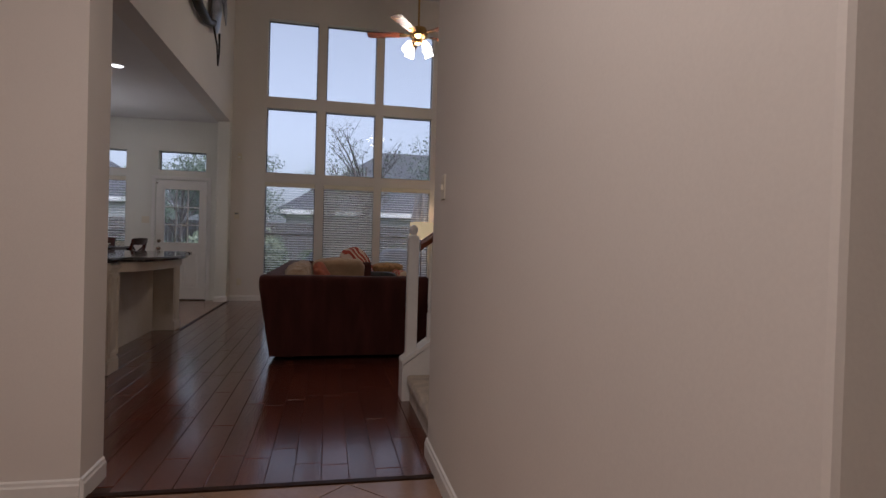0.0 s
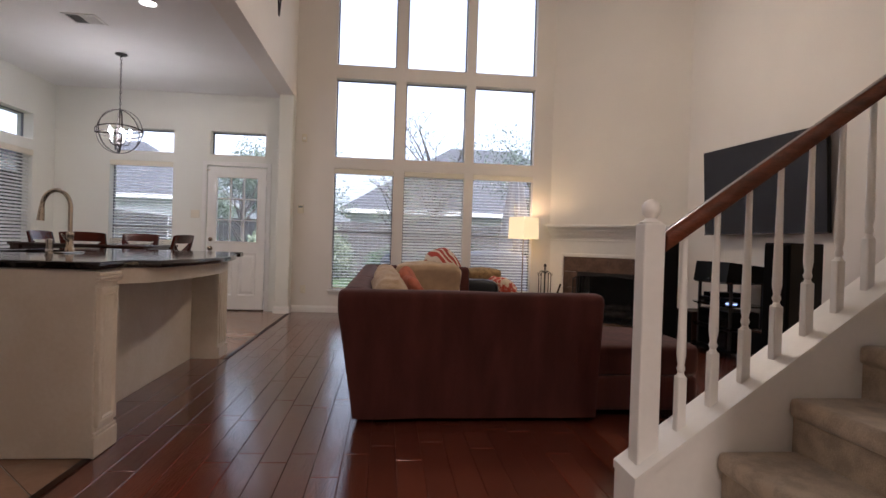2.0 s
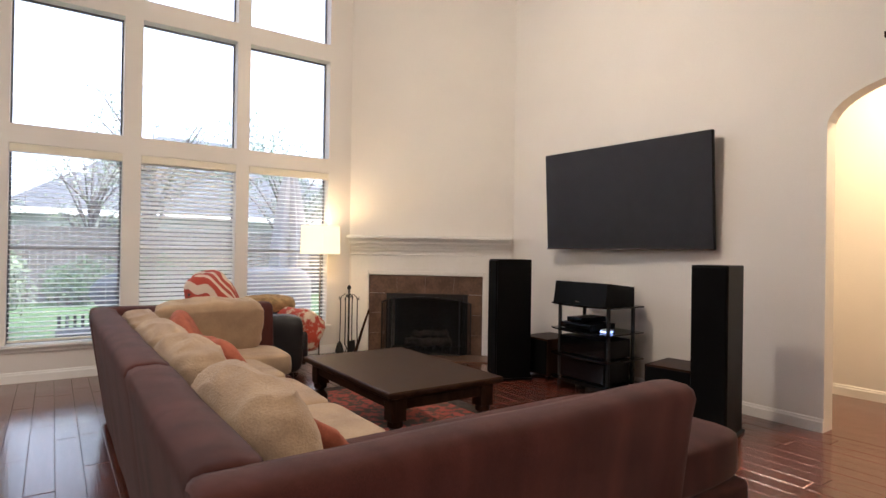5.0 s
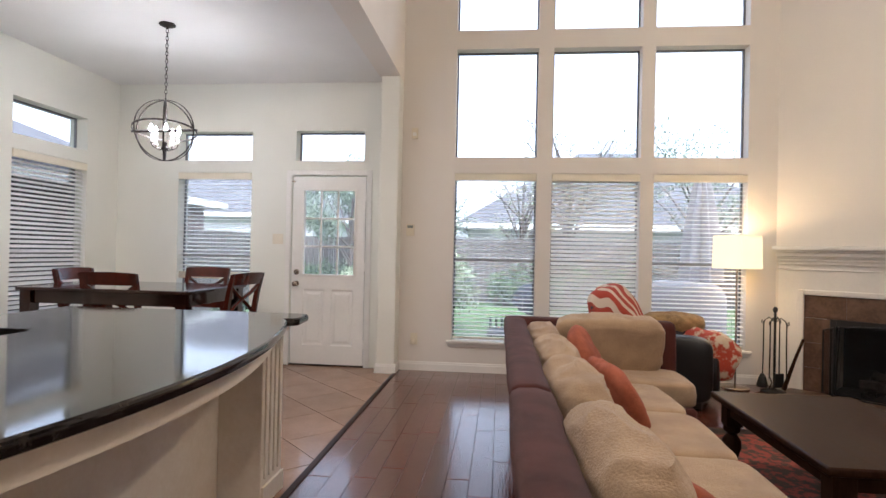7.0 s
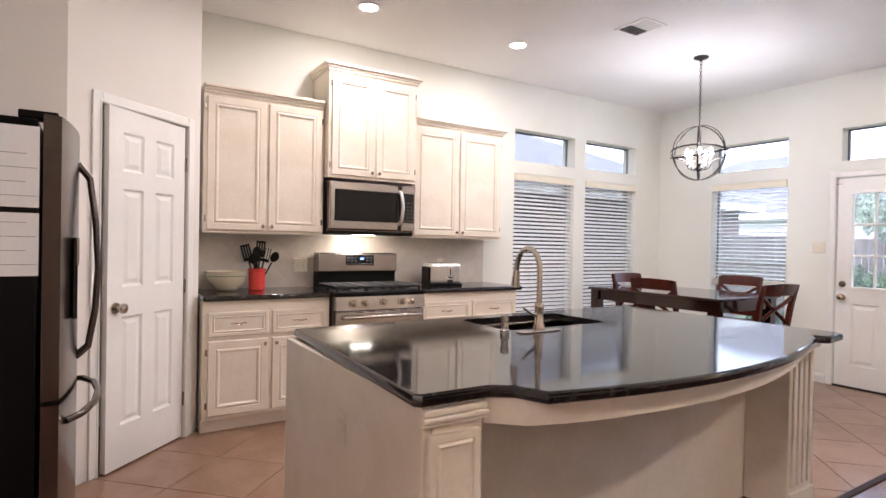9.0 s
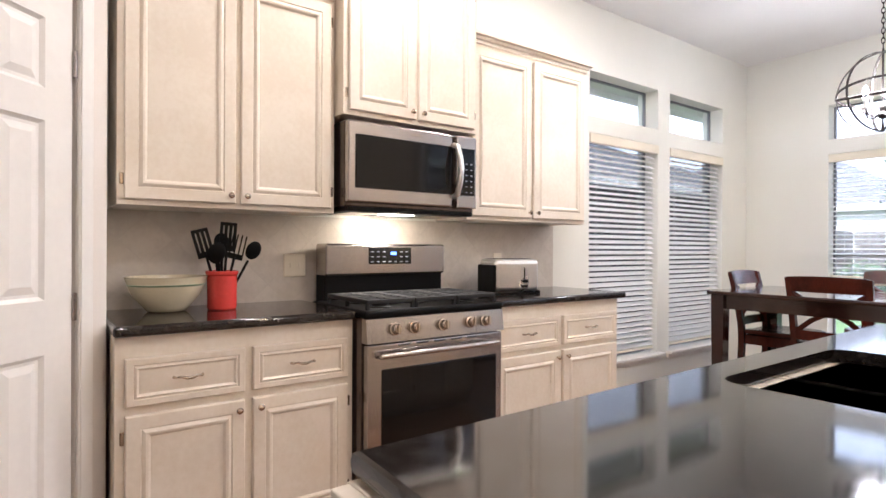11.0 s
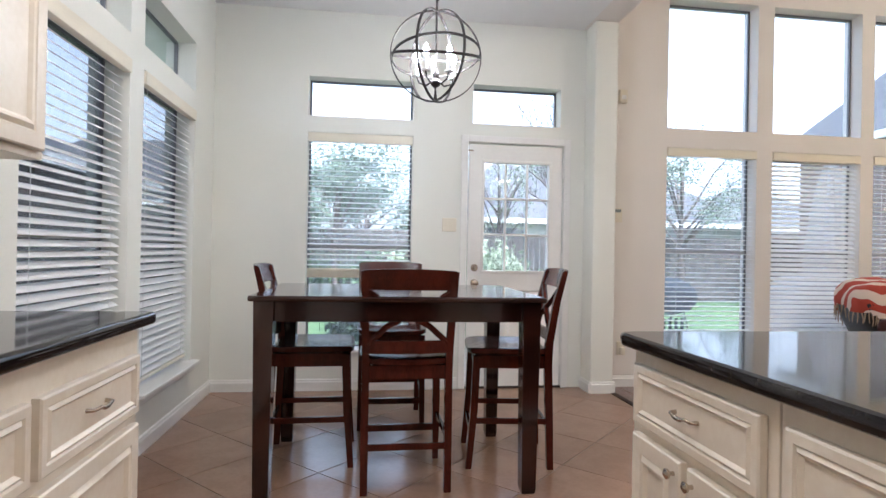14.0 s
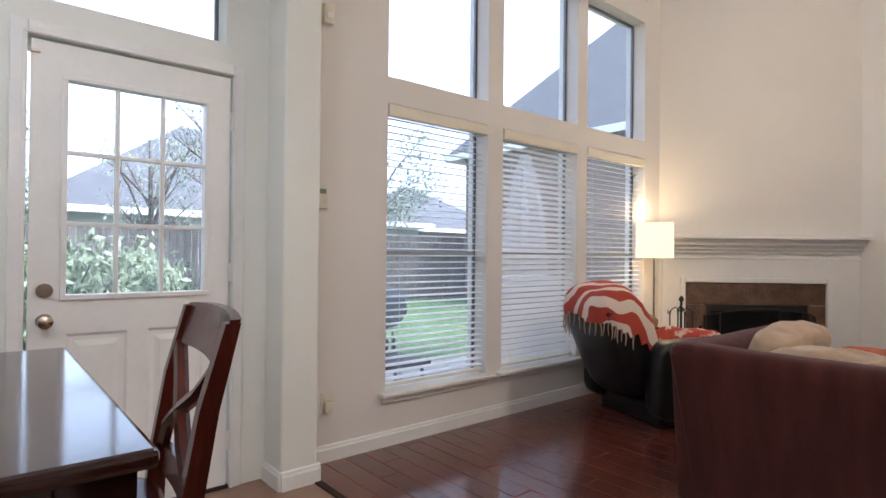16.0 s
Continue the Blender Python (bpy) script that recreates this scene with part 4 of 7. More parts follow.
bw = thing("mixing_bowl", (-4.50, 6.16, 0.9435), "large ivory ceramic mixing bowl with a thin green band", "bowl")
prof = [(0.055, 0), (0.075, 0.004), (0.088, 0.02), (0.130, 0.07), (0.149, 0.12), (0.155, 0.140), (0.159, 0.145), (0.149, 0.145), (0.140, 0.12), (0.11, 0.05), (0.05, 0.02), (0.0, 0.018)]
part("shell", lathe(B(), (0, 0, 0), prof, 40), IVORYCER, bw, "", 40, local=True)
part("band", lathe(B(), (0, 0, 0), [(0.1450, 0.108), (0.1480, 0.111), (0.1492, 0.115), (0.1455, 0.116), (0.1435, 0.108)], 40), GREENLINE, bw, "thin green band", 40, local=True)

cr = thing("utensil_crock", (-4.46, 6.37, 0.9435), "red ceramic crock full of black cooking utensils", "utensil crock")
part("crock", lathe(B(), (0, 0, 0), [(0.056, 0), (0.06, 0.006), (0.062, 0.145), (0.067, 0.15), (0.068, 0.165), (0.060, 0.166), (0.056, 0.15), (0.054, 0.02), (0, 0.018)], 32), REDCER, cr, "", 40, local=True)
for i, (ax, ay, ln, kind) in enumerate(((-0.10, -0.26, 0.27, "turner"), (0.05, 0.06, 0.29, "turner"), (0.12, -0.10, 0.22, "spoon"), (-0.05, 0.24, 0.26, "fork"), (0.16, 0.48, 0.25, "spoon"), (-0.12, 0.02, 0.26, "spoon"), (0.1, -0.14, 0.21, "spoon"))):
    d = Vector((ax, ay, 1)).normalized()
    p0 = Vector((0.02 * ax, 0.03 * ay, 0.03))
    tip = p0 + d * ln
    bm = tube(B(), [p0, p0 + d * (ln * 0.8), tip - d * 0.06], 0.006, 8)
    side = Vector((d.z, 0, -d.x)).normalized().cross(d)
    m = Matrix((Vector((side.x, d.cross(side).x, d.x, tip.x)), Vector((side.y, d.cross(side).y, d.y, tip.y)), Vector((side.z, d.cross(side).z, d.z, tip.z)), Vector((0, 0, 0, 1))))
    ut = part("utensil", bm, BLACKPL, cr, "black nylon utensil", 40, local=True)
    if kind == "spoon":
        bm = cushion(B(), (0, 0, 0), (0.033, 0.008, 0.042), None, 1.0, n=8, rough=0.0)
        bm.transform(m)
        part("spoon_bowl", bm, BLACKPL, ut, "", 40, local=True)
    else:
        for q in range(4):
            part("tine", cell(B(), m, -0.036 + 0.019 * q, -0.036 + 0.019 * q + (0.013 if kind == "turner" else 0.006), -0.002, 0.002, -0.046, 0.041, 0.001), BLACKPL, ut, local=True)
        part("crossbar", cell(B(), m, -0.036, 0.034, -0.002, 0.002, -0.07, -0.045, 0.001), BLACKPL, ut, local=True)
        if kind == "turner":
            part("crossbar", cell(B(), m, -0.036, 0.034, -0.002, 0.002, 0.04, 0.055, 0.001), BLACKPL, ut, local=True)


def switch_plate(m, w, h, toggles, label, material=None, outlet=False):
    ob = new("wall_plate")
    ob.matrix_world = m
    HOME[ob.name] = m.copy()
    tagged(ob, label, "outlet" if outlet else "light switch")
    part("plate", rings_rect(B(), Matrix(), -w / 2, w / 2, -h / 2, h / 2, ((0, 0), (0, 0.003), (0.005, 0.006))), material or PLATE, ob, local=True)
    for i in range(toggles):
        u = (i - (toggles - 1) / 2) * 0.046
        if outlet:
            for v in (-0.02, 0.02):
                part("socket", box(B(), u - 0.016, u + 0.016, v - 0.013, v + 0.013, 0.0055, 0.0075, 0.003), material or PLATE, ob, local=True)
        else:
            part("toggle", box(B(), u - 0.005, u + 0.005, -0.012, 0.012, 0.005, 0.014, 0.002), material or PLATE, ob, local=True)
    return ob


FW = Matrix(((0, 0, 1, XW + 0.0075), (1, 0, 0, 6.78), (0, 1, 0, 1.12), (0, 0, 0, 1)))
switch_plate(FW, 0.116, 0.116, 2, "almond double switch plate on the backsplash")
switch_plate(Matrix.Translation((0, 1.37, 0)) @ FW, 0.07, 0.116, 1, "almond outlet behind the toaster", outlet=True)
switch_plate(Matrix(((1, 0, 0, -2.813), (0, 0, -1, YN - 0.001), (0, 1, 0, 1.355), (0, 0, 0, 1))), 0.118, 0.112, 2, "almond double light switch beside the back door")
switch_plate(Matrix(((0, 0, -1, 0.739), (-1, 0, 0, 3.905), (0, 1, 0, 1.367), (0, 0, 0, 1))), 0.075, 0.118, 1, "ivory light switch on the hall wall")
switch_plate(Matrix(((1, 0, 0, -1.235), (0, 0, -1, 3.859), (0, 1, 0, 1.36), (0, 0, 0, 1))), 0.078, 0.118, 1, "ivory dimmer switch beside the hall opening")

# ---- island ----
SY0, WX = 6.045, -2.70
curve_e = []
for i in range(33):
    s = i / 32
    y = 6.37 + s * (8.225 - 6.37)
    curve_e.append((-1.345 + 0.185 * math.sin(math.pi * min(1, 0.10 + 0.90 * s)) ** 0.9 - 0.06 * s, y))
outline = [(WX, SY0 + 0.055), (-1.445, SY0 - 0.02), (-1.425, SY0), (-1.42, 6.27), (-1.38, 6.33)] + curve_e + [(-1.43, 8.26), (-1.395, 8.275), (-1.375, 8.305), (-1.39, 8.47), (-1.43, 8.495), (WX + 0.0, 8.50), (WX - 0.035, 8.49), (WX - 0.045, 8.46)]
SINK = (-2.62, -2.20, 6.98, 7.68)


def offset_poly(poly, d):
    """The plan drawn in by d all round."""
    out = []
    n = len(poly)
    for i in range(n):
        a, b, c = Vector(poly[i - 1]), Vector(poly[i]), Vector(poly[(i + 1) % n])
        n1, n2 = Vector(((b - a).y, -(b - a).x)).normalized(), Vector(((c - b).y, -(c - b).x)).normalized()
        q = (n1 + n2).normalized()
        out.append(tuple(b - q * d / max(0.5, q.dot(n1))))
    return out


def worktop(bm, poly, hole, prof):
    """A worktop with a rounded edge, prof giving inset and height from below, and a cut-out with round corners."""
    hx0, hx1, hy0, hy1 = hole
    r = 0.06
    hp = []
    for cx, cy, a0 in ((hx1 - r, hy0 + r, -90), (hx1 - r, hy1 - r, 0), (hx0 + r, hy1 - r, 90), (hx0 + r, hy0 + r, 180)):
        hp += [(cx + r * math.cos(radians(a0 + 15 * k_)), cy + r * math.sin(radians(a0 + 15 * k_))) for k_ in range(7)]
    outer = [[bm.verts.new((*p, z)) for p in offset_poly(poly, d)] for d, z in prof]
    inner = [[bm.verts.new((*p, z)) for p in hp] for z in (prof[0][1], prof[-1][1])]
    skin(bm, outer, caps=False)
    skin(bm, inner, caps=False)
    for o, h in ((outer[0], inner[0]), (outer[-1], inner[1])):
        es = []
        for vs in (o, h):
            for i in range(len(vs)):
                es.append(bm.edges.get((vs[i], vs[(i + 1) % len(vs)])))
        bmesh.ops.triangle_fill(bm, use_beauty=True, use_dissolve=False, edges=es)
    return bm


bm = worktop(B(), outline, SINK, ((0.008, 0.876), (0.002, 0.880), (0.0, 0.889), (0.0, 0.900), (0.003, 0.909), (0.010, 0.913)))
top_ob = tagged(part("countertop", bm, GRANITE, smooth=30), "polished black granite island worktop with a bowed edge", "countertop")
for f in top_ob.data.polygons:
    if abs(f.normal.z) > 0.999:
        f.use_smooth = False

isl = thing("kitchen_island", (-2.1, 7.2, 0), "cream kitchen island with a recessed bar side", "kitchen island")
bm = B()
box(bm, -2.60, -1.75, 6.09, 8.48, 0.10, 0.872)
box(bm, -2.54, -1.75, 6.11, 8.46, 0.003, 0.10)
part("body", bm, CREAM, isl, "painted island carcass")
bm = B()
box(bm, -2.685, -1.45, 6.06, 6.09, 0.003, 0.872, 0.003)
part("end_panel", bm, CREAM, isl)
part("pilaster", box(B(), -1.752, -1.45, 6.092, 6.27, 0.003, 0.872, 0.006), CREAM, isl)
mE = Matrix(((0, 0, 1, -1.45), (1, 0, 0, 0), (0, 1, 0, 0), (0, 0, 0, 1)))
part("pilaster_panel", rings_rect(B(), mE, 6.075, 6.25, 0.14, 0.79, DRAWPROF), CREAM, isl)
for a in ((6.05, 6.275, 0.815, 0.828, 0, 0.018, 0.004), (6.05, 6.275, 0.829, 0.844, 0, 0.028, 0.005), (6.055, 6.27, 0.845, 0.865, 0, 0.022, 0.005), (6.05, 6.275, 0.003, 0.10, 0, 0.014, 0.004), (6.055, 6.27, 0.101, 0.118, 0, 0.010, 0.004)):
    part("pilaster_moulding", cell(B(), mE, *a), CREAM, isl)
part("pilaster", box(B(), -1.752, -1.53, 8.25, 8.50, 0.003, 0.872, 0.006), CREAM, isl)
mE2 = Matrix(((0, 0, 1, -1.53), (1, 0, 0, 0), (0, 1, 0, 0), (0, 0, 0, 1)))
for q in range(4):
    part("flute", cell(B(), mE2, 8.275 + 0.053 * q, 8.305 + 0.053 * q, 0.13, 0.80, 0, 0.012, 0.005), CREAM, isl)
for a in ((8.252, 8.498, 0.825, 0.845, 0, 0.03, 0.005), (8.252, 8.498, 0.003, 0.10, 0, 0.014, 0.004)):
    part("pilaster_moulding", cell(B(), mE2, *a), CREAM, isl)
# bowed apron under the overhang
bm = B()
inn = [(-1.452, 6.272)] + [(x - 0.065 - 0.03 * max(0, 1 - (y - 6.27) / 0.35) ** 2, y) for x, y in curve_e if 6.34 < y < 8.24] + [(-1.46, 8.26)]
rows_ = []
for x, y in inn:
    rows_.append([bm.verts.new(p) for p in ((x, y, 0.795), (x, y, 0.874), (x - 0.022, y, 0.874), (x - 0.022, y, 0.795))])
skin(bm, rows_)
part("apron", bm, CREAM, isl, "bowed apron under the overhang", 30)
mS = Matrix(((1, 0, 0, -2.01), (0, 0, -1, 6.0595), (0, 1, 0, 0.655), (0, 0, 0, 1)))
switch_plate(mS, 0.07, 0.115, 1, "almond outlet on the island's end panel", outlet=True)
base_unit((-2.02, 6.79, 0), 180, 0.70, 2, depth=0.672, label="cream island cabinet at the pantry end", wide=True)
base_unit((-2.02, 7.90, 0), 180, 1.10, 2, depth=0.672, label="cream sink cabinet with a wide false drawer", wide=True)
base_unit((-2.02, 8.48, 0), 180, 0.575, 2, depth=0.672, label="cream island cabinet facing the range, by the dining table", wide=True)

sink = thing("sink", (-2.41, 7.33, 0.70), "undermount stainless double-bowl sink in the island", "sink")
for y0, y1 in ((6.965, 7.315), (7.335, 7.695)):
    bm = B()
    r_ = []
    for inset, z in ((0.0, 0.874), (0.0, 0.868), (0.012, 0.72), (0.05, 0.70)):
        pts = []
        hx0, hx1, hy0, hy1, r = -2.635 + inset, -2.185 - inset, y0 + inset, y1 - inset, 0.05
        for cx, cy, a0 in ((hx1 - r, hy0 + r, -90), (hx1 - r, hy1 - r, 0), (hx0 + r, hy1 - r, 90), (hx0 + r, hy0 + r, 180)):
            pts += [(cx + r * math.cos(radians(a0 + 15 * q)), cy + r * math.sin(radians(a0 + 15 * q))) for q in range(7)]
        r_.append([bm.verts.new((x, y, z)) for x, y in pts])
    skin(bm, r_, caps=False)
    bm.faces.new(r_[-1])
    part("bowl", bm, STEEL, sink, "", 40)
fc = thing("kitchen_faucet", (-2.12, 7.10, 0.9135), "brushed nickel gooseneck kitchen faucet on the island", "faucet", turn=180)
part("deck_plate", box(B(), -0.03, 0.03, -0.12, 0.12, 0, 0.008, 0.004), NICKEL, fc, "", 40, local=True)
part("base", lathe(B(), (0, 0, 0.007), [(0.028, 0), (0.028, 0.02), (0.022, 0.03), (0.02, 0.10), (0.024, 0.11), (0.02, 0.125), (0.014, 0.13)], 20), NICKEL, fc, "", 40, local=True)
arc = [(0, 0, 0.12), (0, 0, 0.26)] + [(0.085 - 0.085 * math.cos(math.pi * q / 12), 0.0, 0.29 + 0.105 * math.sin(math.pi * q / 12)) for q in range(12)] + [(0.172, 0, 0.275)]
part("spout", tube(B(), arc, 0.0135, 12), NICKEL, fc, "arched spout", 40, local=True)
part("spray_head", tube(B(), [(0.171, 0, 0.285), (0.174, 0, 0.25), (0.178, 0, 0.20)], [0.015, 0.019, 0.022], 14), NICKEL, fc, "pull-down spray head", 40, local=True)
part("lever", tube(B(), [(0, 0.02, 0.08), (0, 0.05, 0.09), (-0.01, 0.11, 0.12)], [0.010, 0.008, 0.006], 8), NICKEL, fc, "", 40, local=True)
sd = thing("soap_dispenser", (-2.13, 6.90, 0.9135), "small steel soap dispenser beside the faucet", "soap dispenser")
part("pump", lathe(B(), (0, 0, 0), [(0.022, 0), (0.022, 0.02), (0.017, 0.025), (0.017, 0.06), (0.02, 0.062), (0.02, 0.085), (0.01, 0.09)], 18), STEEL, sd, "", 40, local=True)

# ---- refrigerator ----
fr = thing("refrigerator", (-3.55, 4.385, 0), "black stainless French-door refrigerator with papers on its side", "refrigerator")
part("cabinet", box(B(), 0.03, 0.945, 0.0, 0.74, 0.03, 1.745, 0.006), BLACKPL, fr, "black side panels", local=True)
part("toe_grille", box(B(), 0.04, 0.93, 0.66, 0.73, 0.0, 0.06), BLACKPL, fr, local=True)


def curved_door(x0, x1, z0, z1, y0=0.755, bow=0.05):
    bm = B()
    rs = []
    xm, hw = 0.487, 0.46
    for i in range(13):
        x = x0 + (x1 - x0) * i / 12
        y = y0 + 0.055 + bow * (1 - ((x - xm) / hw) ** 2)
        rs.append([bm.verts.new(p) for p in ((x, y0, z0), (x, y, z0 + 0.004), (x, y, z1 - 0.004), (x, y0, z1))])
    return skin(bm, rs)


doors = []
for x0, x1 in ((0.03, 0.484), (0.49, 0.945)):
    doors.append(part("door", curved_door(x0, x1, 0.72, 1.765), DARKSTEEL, fr, "bowed black steel door", 30, local=True))
fz = part("freezer_drawer", curved_door(0.03, 0.945, 0.07, 0.705), DARKSTEEL, fr, "bowed freezer drawer", 30, local=True)
for d, x in ((doors[0], 0.455), (doors[1], 0.52)):
    part("handle", tube(B(), [(x, 0.855, 0.80), (x, 0.90, 0.84), (x, 0.925, 1.0), (x, 0.935, 1.18), (x, 0.925, 1.38), (x, 0.90, 1.58), (x, 0.855, 1.64)], 0.013, 10), DARKSTEEL, d, "long bowed handle", 40, local=True)
part("handle", tube(B(), [(0.12, 0.83, 0.62), (0.16, 0.88, 0.63), (0.30, 0.925, 0.635), (0.487, 0.94, 0.637), (0.68, 0.925, 0.635), (0.82, 0.88, 0.63), (0.86, 0.83, 0.62)], 0.014, 10), DARKSTEEL, fz, "bowed drawer handle", 40, local=True)
part("dispenser", box(B(), 0.60, 0.80, 0.845, 0.862, 1.0, 1.32, 0.004), BLACKGL, doors[1], "black water dispenser", local=True)
part("dispenser_trim", box(B(), 0.60, 0.80, 0.855, 0.866, 1.21, 1.32, 0.004), STEEL, doors[1], local=True)
part("hinge_cover", box(B(), 0.86, 0.94, 0.68, 0.80, 1.745, 1.775, 0.006), BLACKPL, fr, local=True)
for i, (z0, z1) in enumerate(((1.425, 1.715), (1.18, 1.405))):
    pp = thing("paper_note", (-2.604, 4.385 + 0.62, z0), "white paper sheet pinned to the refrigerator's side", "paper", "papers on the refrigerator")
    part("sheet", box(B(), 0.0, 0.0015, -0.08, 0.125, 0, z1 - z0), PAPER, pp, local=True)
    bm = B()
    for q in range(4):
        box(bm, 0.0014, 0.0022, -0.06, 0.118 - 0.03 * (q % 2), 0.04 + 0.05 * q, 0.042 + 0.05 * q)
    part("writing", bm, INK, pp, local=True)

# ---- ceiling fixtures ----
for x, y in ((-3.90, 7.0), (-3.86, 8.39), (-2.24, 8.43), (-2.3, 6.2)):
    dl_ = thing("downlight", (x, y, CEIL_K), "round recessed ceiling downlight, lit", "ceiling light", "recessed downlights")
    part("trim_ring", lathe(B(), (0, 0, 0), [(0.088, -0.001), (0.092, -0.006), (0.078, -0.009), (0.068, -0.004), (0.068, -0.001)], 32), TRIM, dl_, "", 50, local=True)
    part("lens", lathe(B(), (0, 0, 0), [(0.066, -0.0012), (0.066, -0.004), (0.03, -0.005), (0.0, -0.005)], 32), CANLENS, dl_, "lit lens", 40, local=True)
    lamp("downlight_lamp", "AREA", look((x, y, CEIL_K - 0.012), (x, y + 0.001, 0)), CAN, WARM2, 0.13, shape="DISK")
vt = thing("ceiling_vent", (-3.0, 8.91, CEIL_K), "white louvred air vent in the kitchen ceiling", "air vent")
bm = B()
for a in ((-0.15, 0.15, -0.13, -0.105), (-0.15, 0.15, 0.105, 0.13), (-0.15, -0.125, -0.105, 0.105), (0.125, 0.15, -0.105, 0.105)):
    box(bm, *a, -0.008, -0.0005, 0.002)
part("frame", bm, TRIM, vt, local=True)
part("backing", box(B(), -0.125, 0.125, -0.105, 0.105, -0.0015, -0.0005), BLACKPL, vt, local=True)
sl = mesh_of("slat", box(B(), -0.005, 0.005, -0.105, 0.105, -0.0008, 0.0008), TRIM)
for q in range(13):
    piece("slat", sl, vt, pose(-0.112 + 0.0187 * q, 0, -0.006, 0, 40 if q < 6 else -40, 0))

# ---- orb chandelier over the dining table ----
ch = thing("chandelier", (-3.13, 9.92, CEIL_K), "dark bronze orb chandelier with lit candle bulbs on a chain", "chandelier")
part("canopy", lathe(B(), (0, 0, 0), [(0.062, -0.001), (0.064, -0.01), (0.045, -0.02), (0.012, -0.03), (0.008, -0.04)], 28), BRONZE, ch, "", 40, local=True)
lk = B()
tube(lk, [(0.009 * math.cos(a), 0, 0.02 * math.sin(a)) for a in (2 * math.pi * q / 10 for q in range(10))], 0.0028, 6, True)
link = mesh_of("chain_link", lk, BRONZE, 60)
z, q = -0.055, 0
while z > -0.60:
    piece("chain_link", link, ch, pose(0, 0, z, 0, 0, 90 * (q % 2) + 20))
    z -= 0.031
    q += 1
OC, OR = -0.865, 0.245
part("stem", cyl(B(), (0, 0, -0.60), (0, 0, OC - 0.10), 0.006, n=10), BRONZE, ch, "", 40, local=True)
for tx, ty, r in ((90, 0, 1.0), (90, 60, 0.99), (90, 120, 0.98), (14, 0, 0.985), (-10, 24, 0.97)):
    bm = B()
    mm = Euler((radians(tx), 0, radians(ty))).to_matrix()
    rs = []
    for i in range(56):
        a = 2 * math.pi * i / 56
        o = [(OR * r + dr_, dz) for dr_, dz in ((-0.0025, -0.007), (0.0025, -0.007), (0.0025, 0.007), (-0.0025, 0.007))]
        rs.append([bm.verts.new(mm @ Vector((k_ * math.cos(a), k_ * math.sin(a), h_)) + Vector((0, 0, OC))) for k_, h_ in o])
    skin(bm, rs, True)
    part("orb_ring", bm, BRONZE, ch, "", 40, local=True)
part("hub", lathe(B(), (0, 0, OC), [(0.004, -0.17), (0.022, -0.16), (0.03, -0.14), (0.016, -0.12), (0.02, -0.10), (0.012, -0.08), (0.006, -0.06)], 18), BRONZE, ch, "", 40, local=True)
part("finial", lathe(B(), (0, 0, OC), [(0.004, -0.245), (0.012, -0.235), (0.006, -0.2), (0.004, -0.165)], 14), BRONZE, ch, "", 40, local=True)
for q in range(5):
    a = 2 * math.pi * q / 5 + 0.3
    c, s_ = math.cos(a), math.sin(a)
    arm = part("arm", tube(B(), [(0.015 * c, 0.015 * s_, OC - 0.13), (0.05 * c, 0.05 * s_, OC - 0.155), (0.09 * c, 0.09 * s_, OC - 0.14), (0.105 * c, 0.105 * s_, OC - 0.105)], 0.005, 8), BRONZE, ch, "", 40, local=True)
    part("candle", lathe(B(), (0.105 * c, 0.105 * s_, OC - 0.108), [(0.024, 0), (0.026, 0.006), (0.012, 0.008), (0.0105, 0.075), (0.004, 0.076)], 14), WHITEPL, arm, "white candle sleeve", 40, local=True)
    part("bulb", lathe(B(), (0.105 * c, 0.105 * s_, OC - 0.032), [(0.006, 0), (0.013, 0.015), (0.016, 0.03), (0.011, 0.05), (0.003, 0.068)], 14), COOLBULB, arm, "lit candle bulb", 40, local=True)
lamp("chandelier_lamp", "POINT", pose(-3.13, 9.92, CEIL_K + OC + 0.03), CHAND, (1.0, 0.93, 0.82), 0.10)

# ---- dining table and chairs ----
TX0, TX1, TY0, TY1, TZ = -3.99, -2.636, 9.46, 10.40, 0.927
tb = thing("dining_table", (-3.34, 9.98, 0), "espresso stained counter-height dining table with square legs", "dining table")
part("tabletop", box(B(), TX0, TX1, TY0, TY1, TZ - 0.026, TZ, 0.008, 2), ESPRESSO, tb, "glossy dark top", 30)
for n_, a in enumerate(((TX0 + 0.05, TX1 - 0.05, TY0 + 0.045, TY0 + 0.07), (TX0 + 0.05, TX1 - 0.05, TY1 - 0.07, TY1 - 0.045), (TX0 + 0.045, TX0 + 0.07, TY0 + 0.07, TY1 - 0.07), (TX1 - 0.07, TX1 - 0.045, TY0 + 0.07, TY1 - 0.07))):
    part("apron", box(B(), *a, TZ - 0.12, TZ - 0.0265, 0.003), ESPRESSO, tb)
for x in (TX0 + 0.065, TX1 - 0.065):
    for y in (TY0 + 0.065, TY1 - 0.065):
        bm = B()
        rs = []
        for hw, z in ((0.030, 0.0), (0.034, 0.02), (0.040, 0.60), (0.043, TZ - 0.027)):
            rs.append([bm.verts.new((x + u * hw, y + v * hw, z)) for u, v in ((-1, -1), (1, -1), (1, 1), (-1, 1))])
        skin(bm, rs)
        part("leg", bm, ESPRESSO, tb)

chair = thing("dining_chair", (-3.29, 9.55, 0), "cherry stained counter-height chair with a crossed back", "chair", "chairs round the dining table", turn=0)
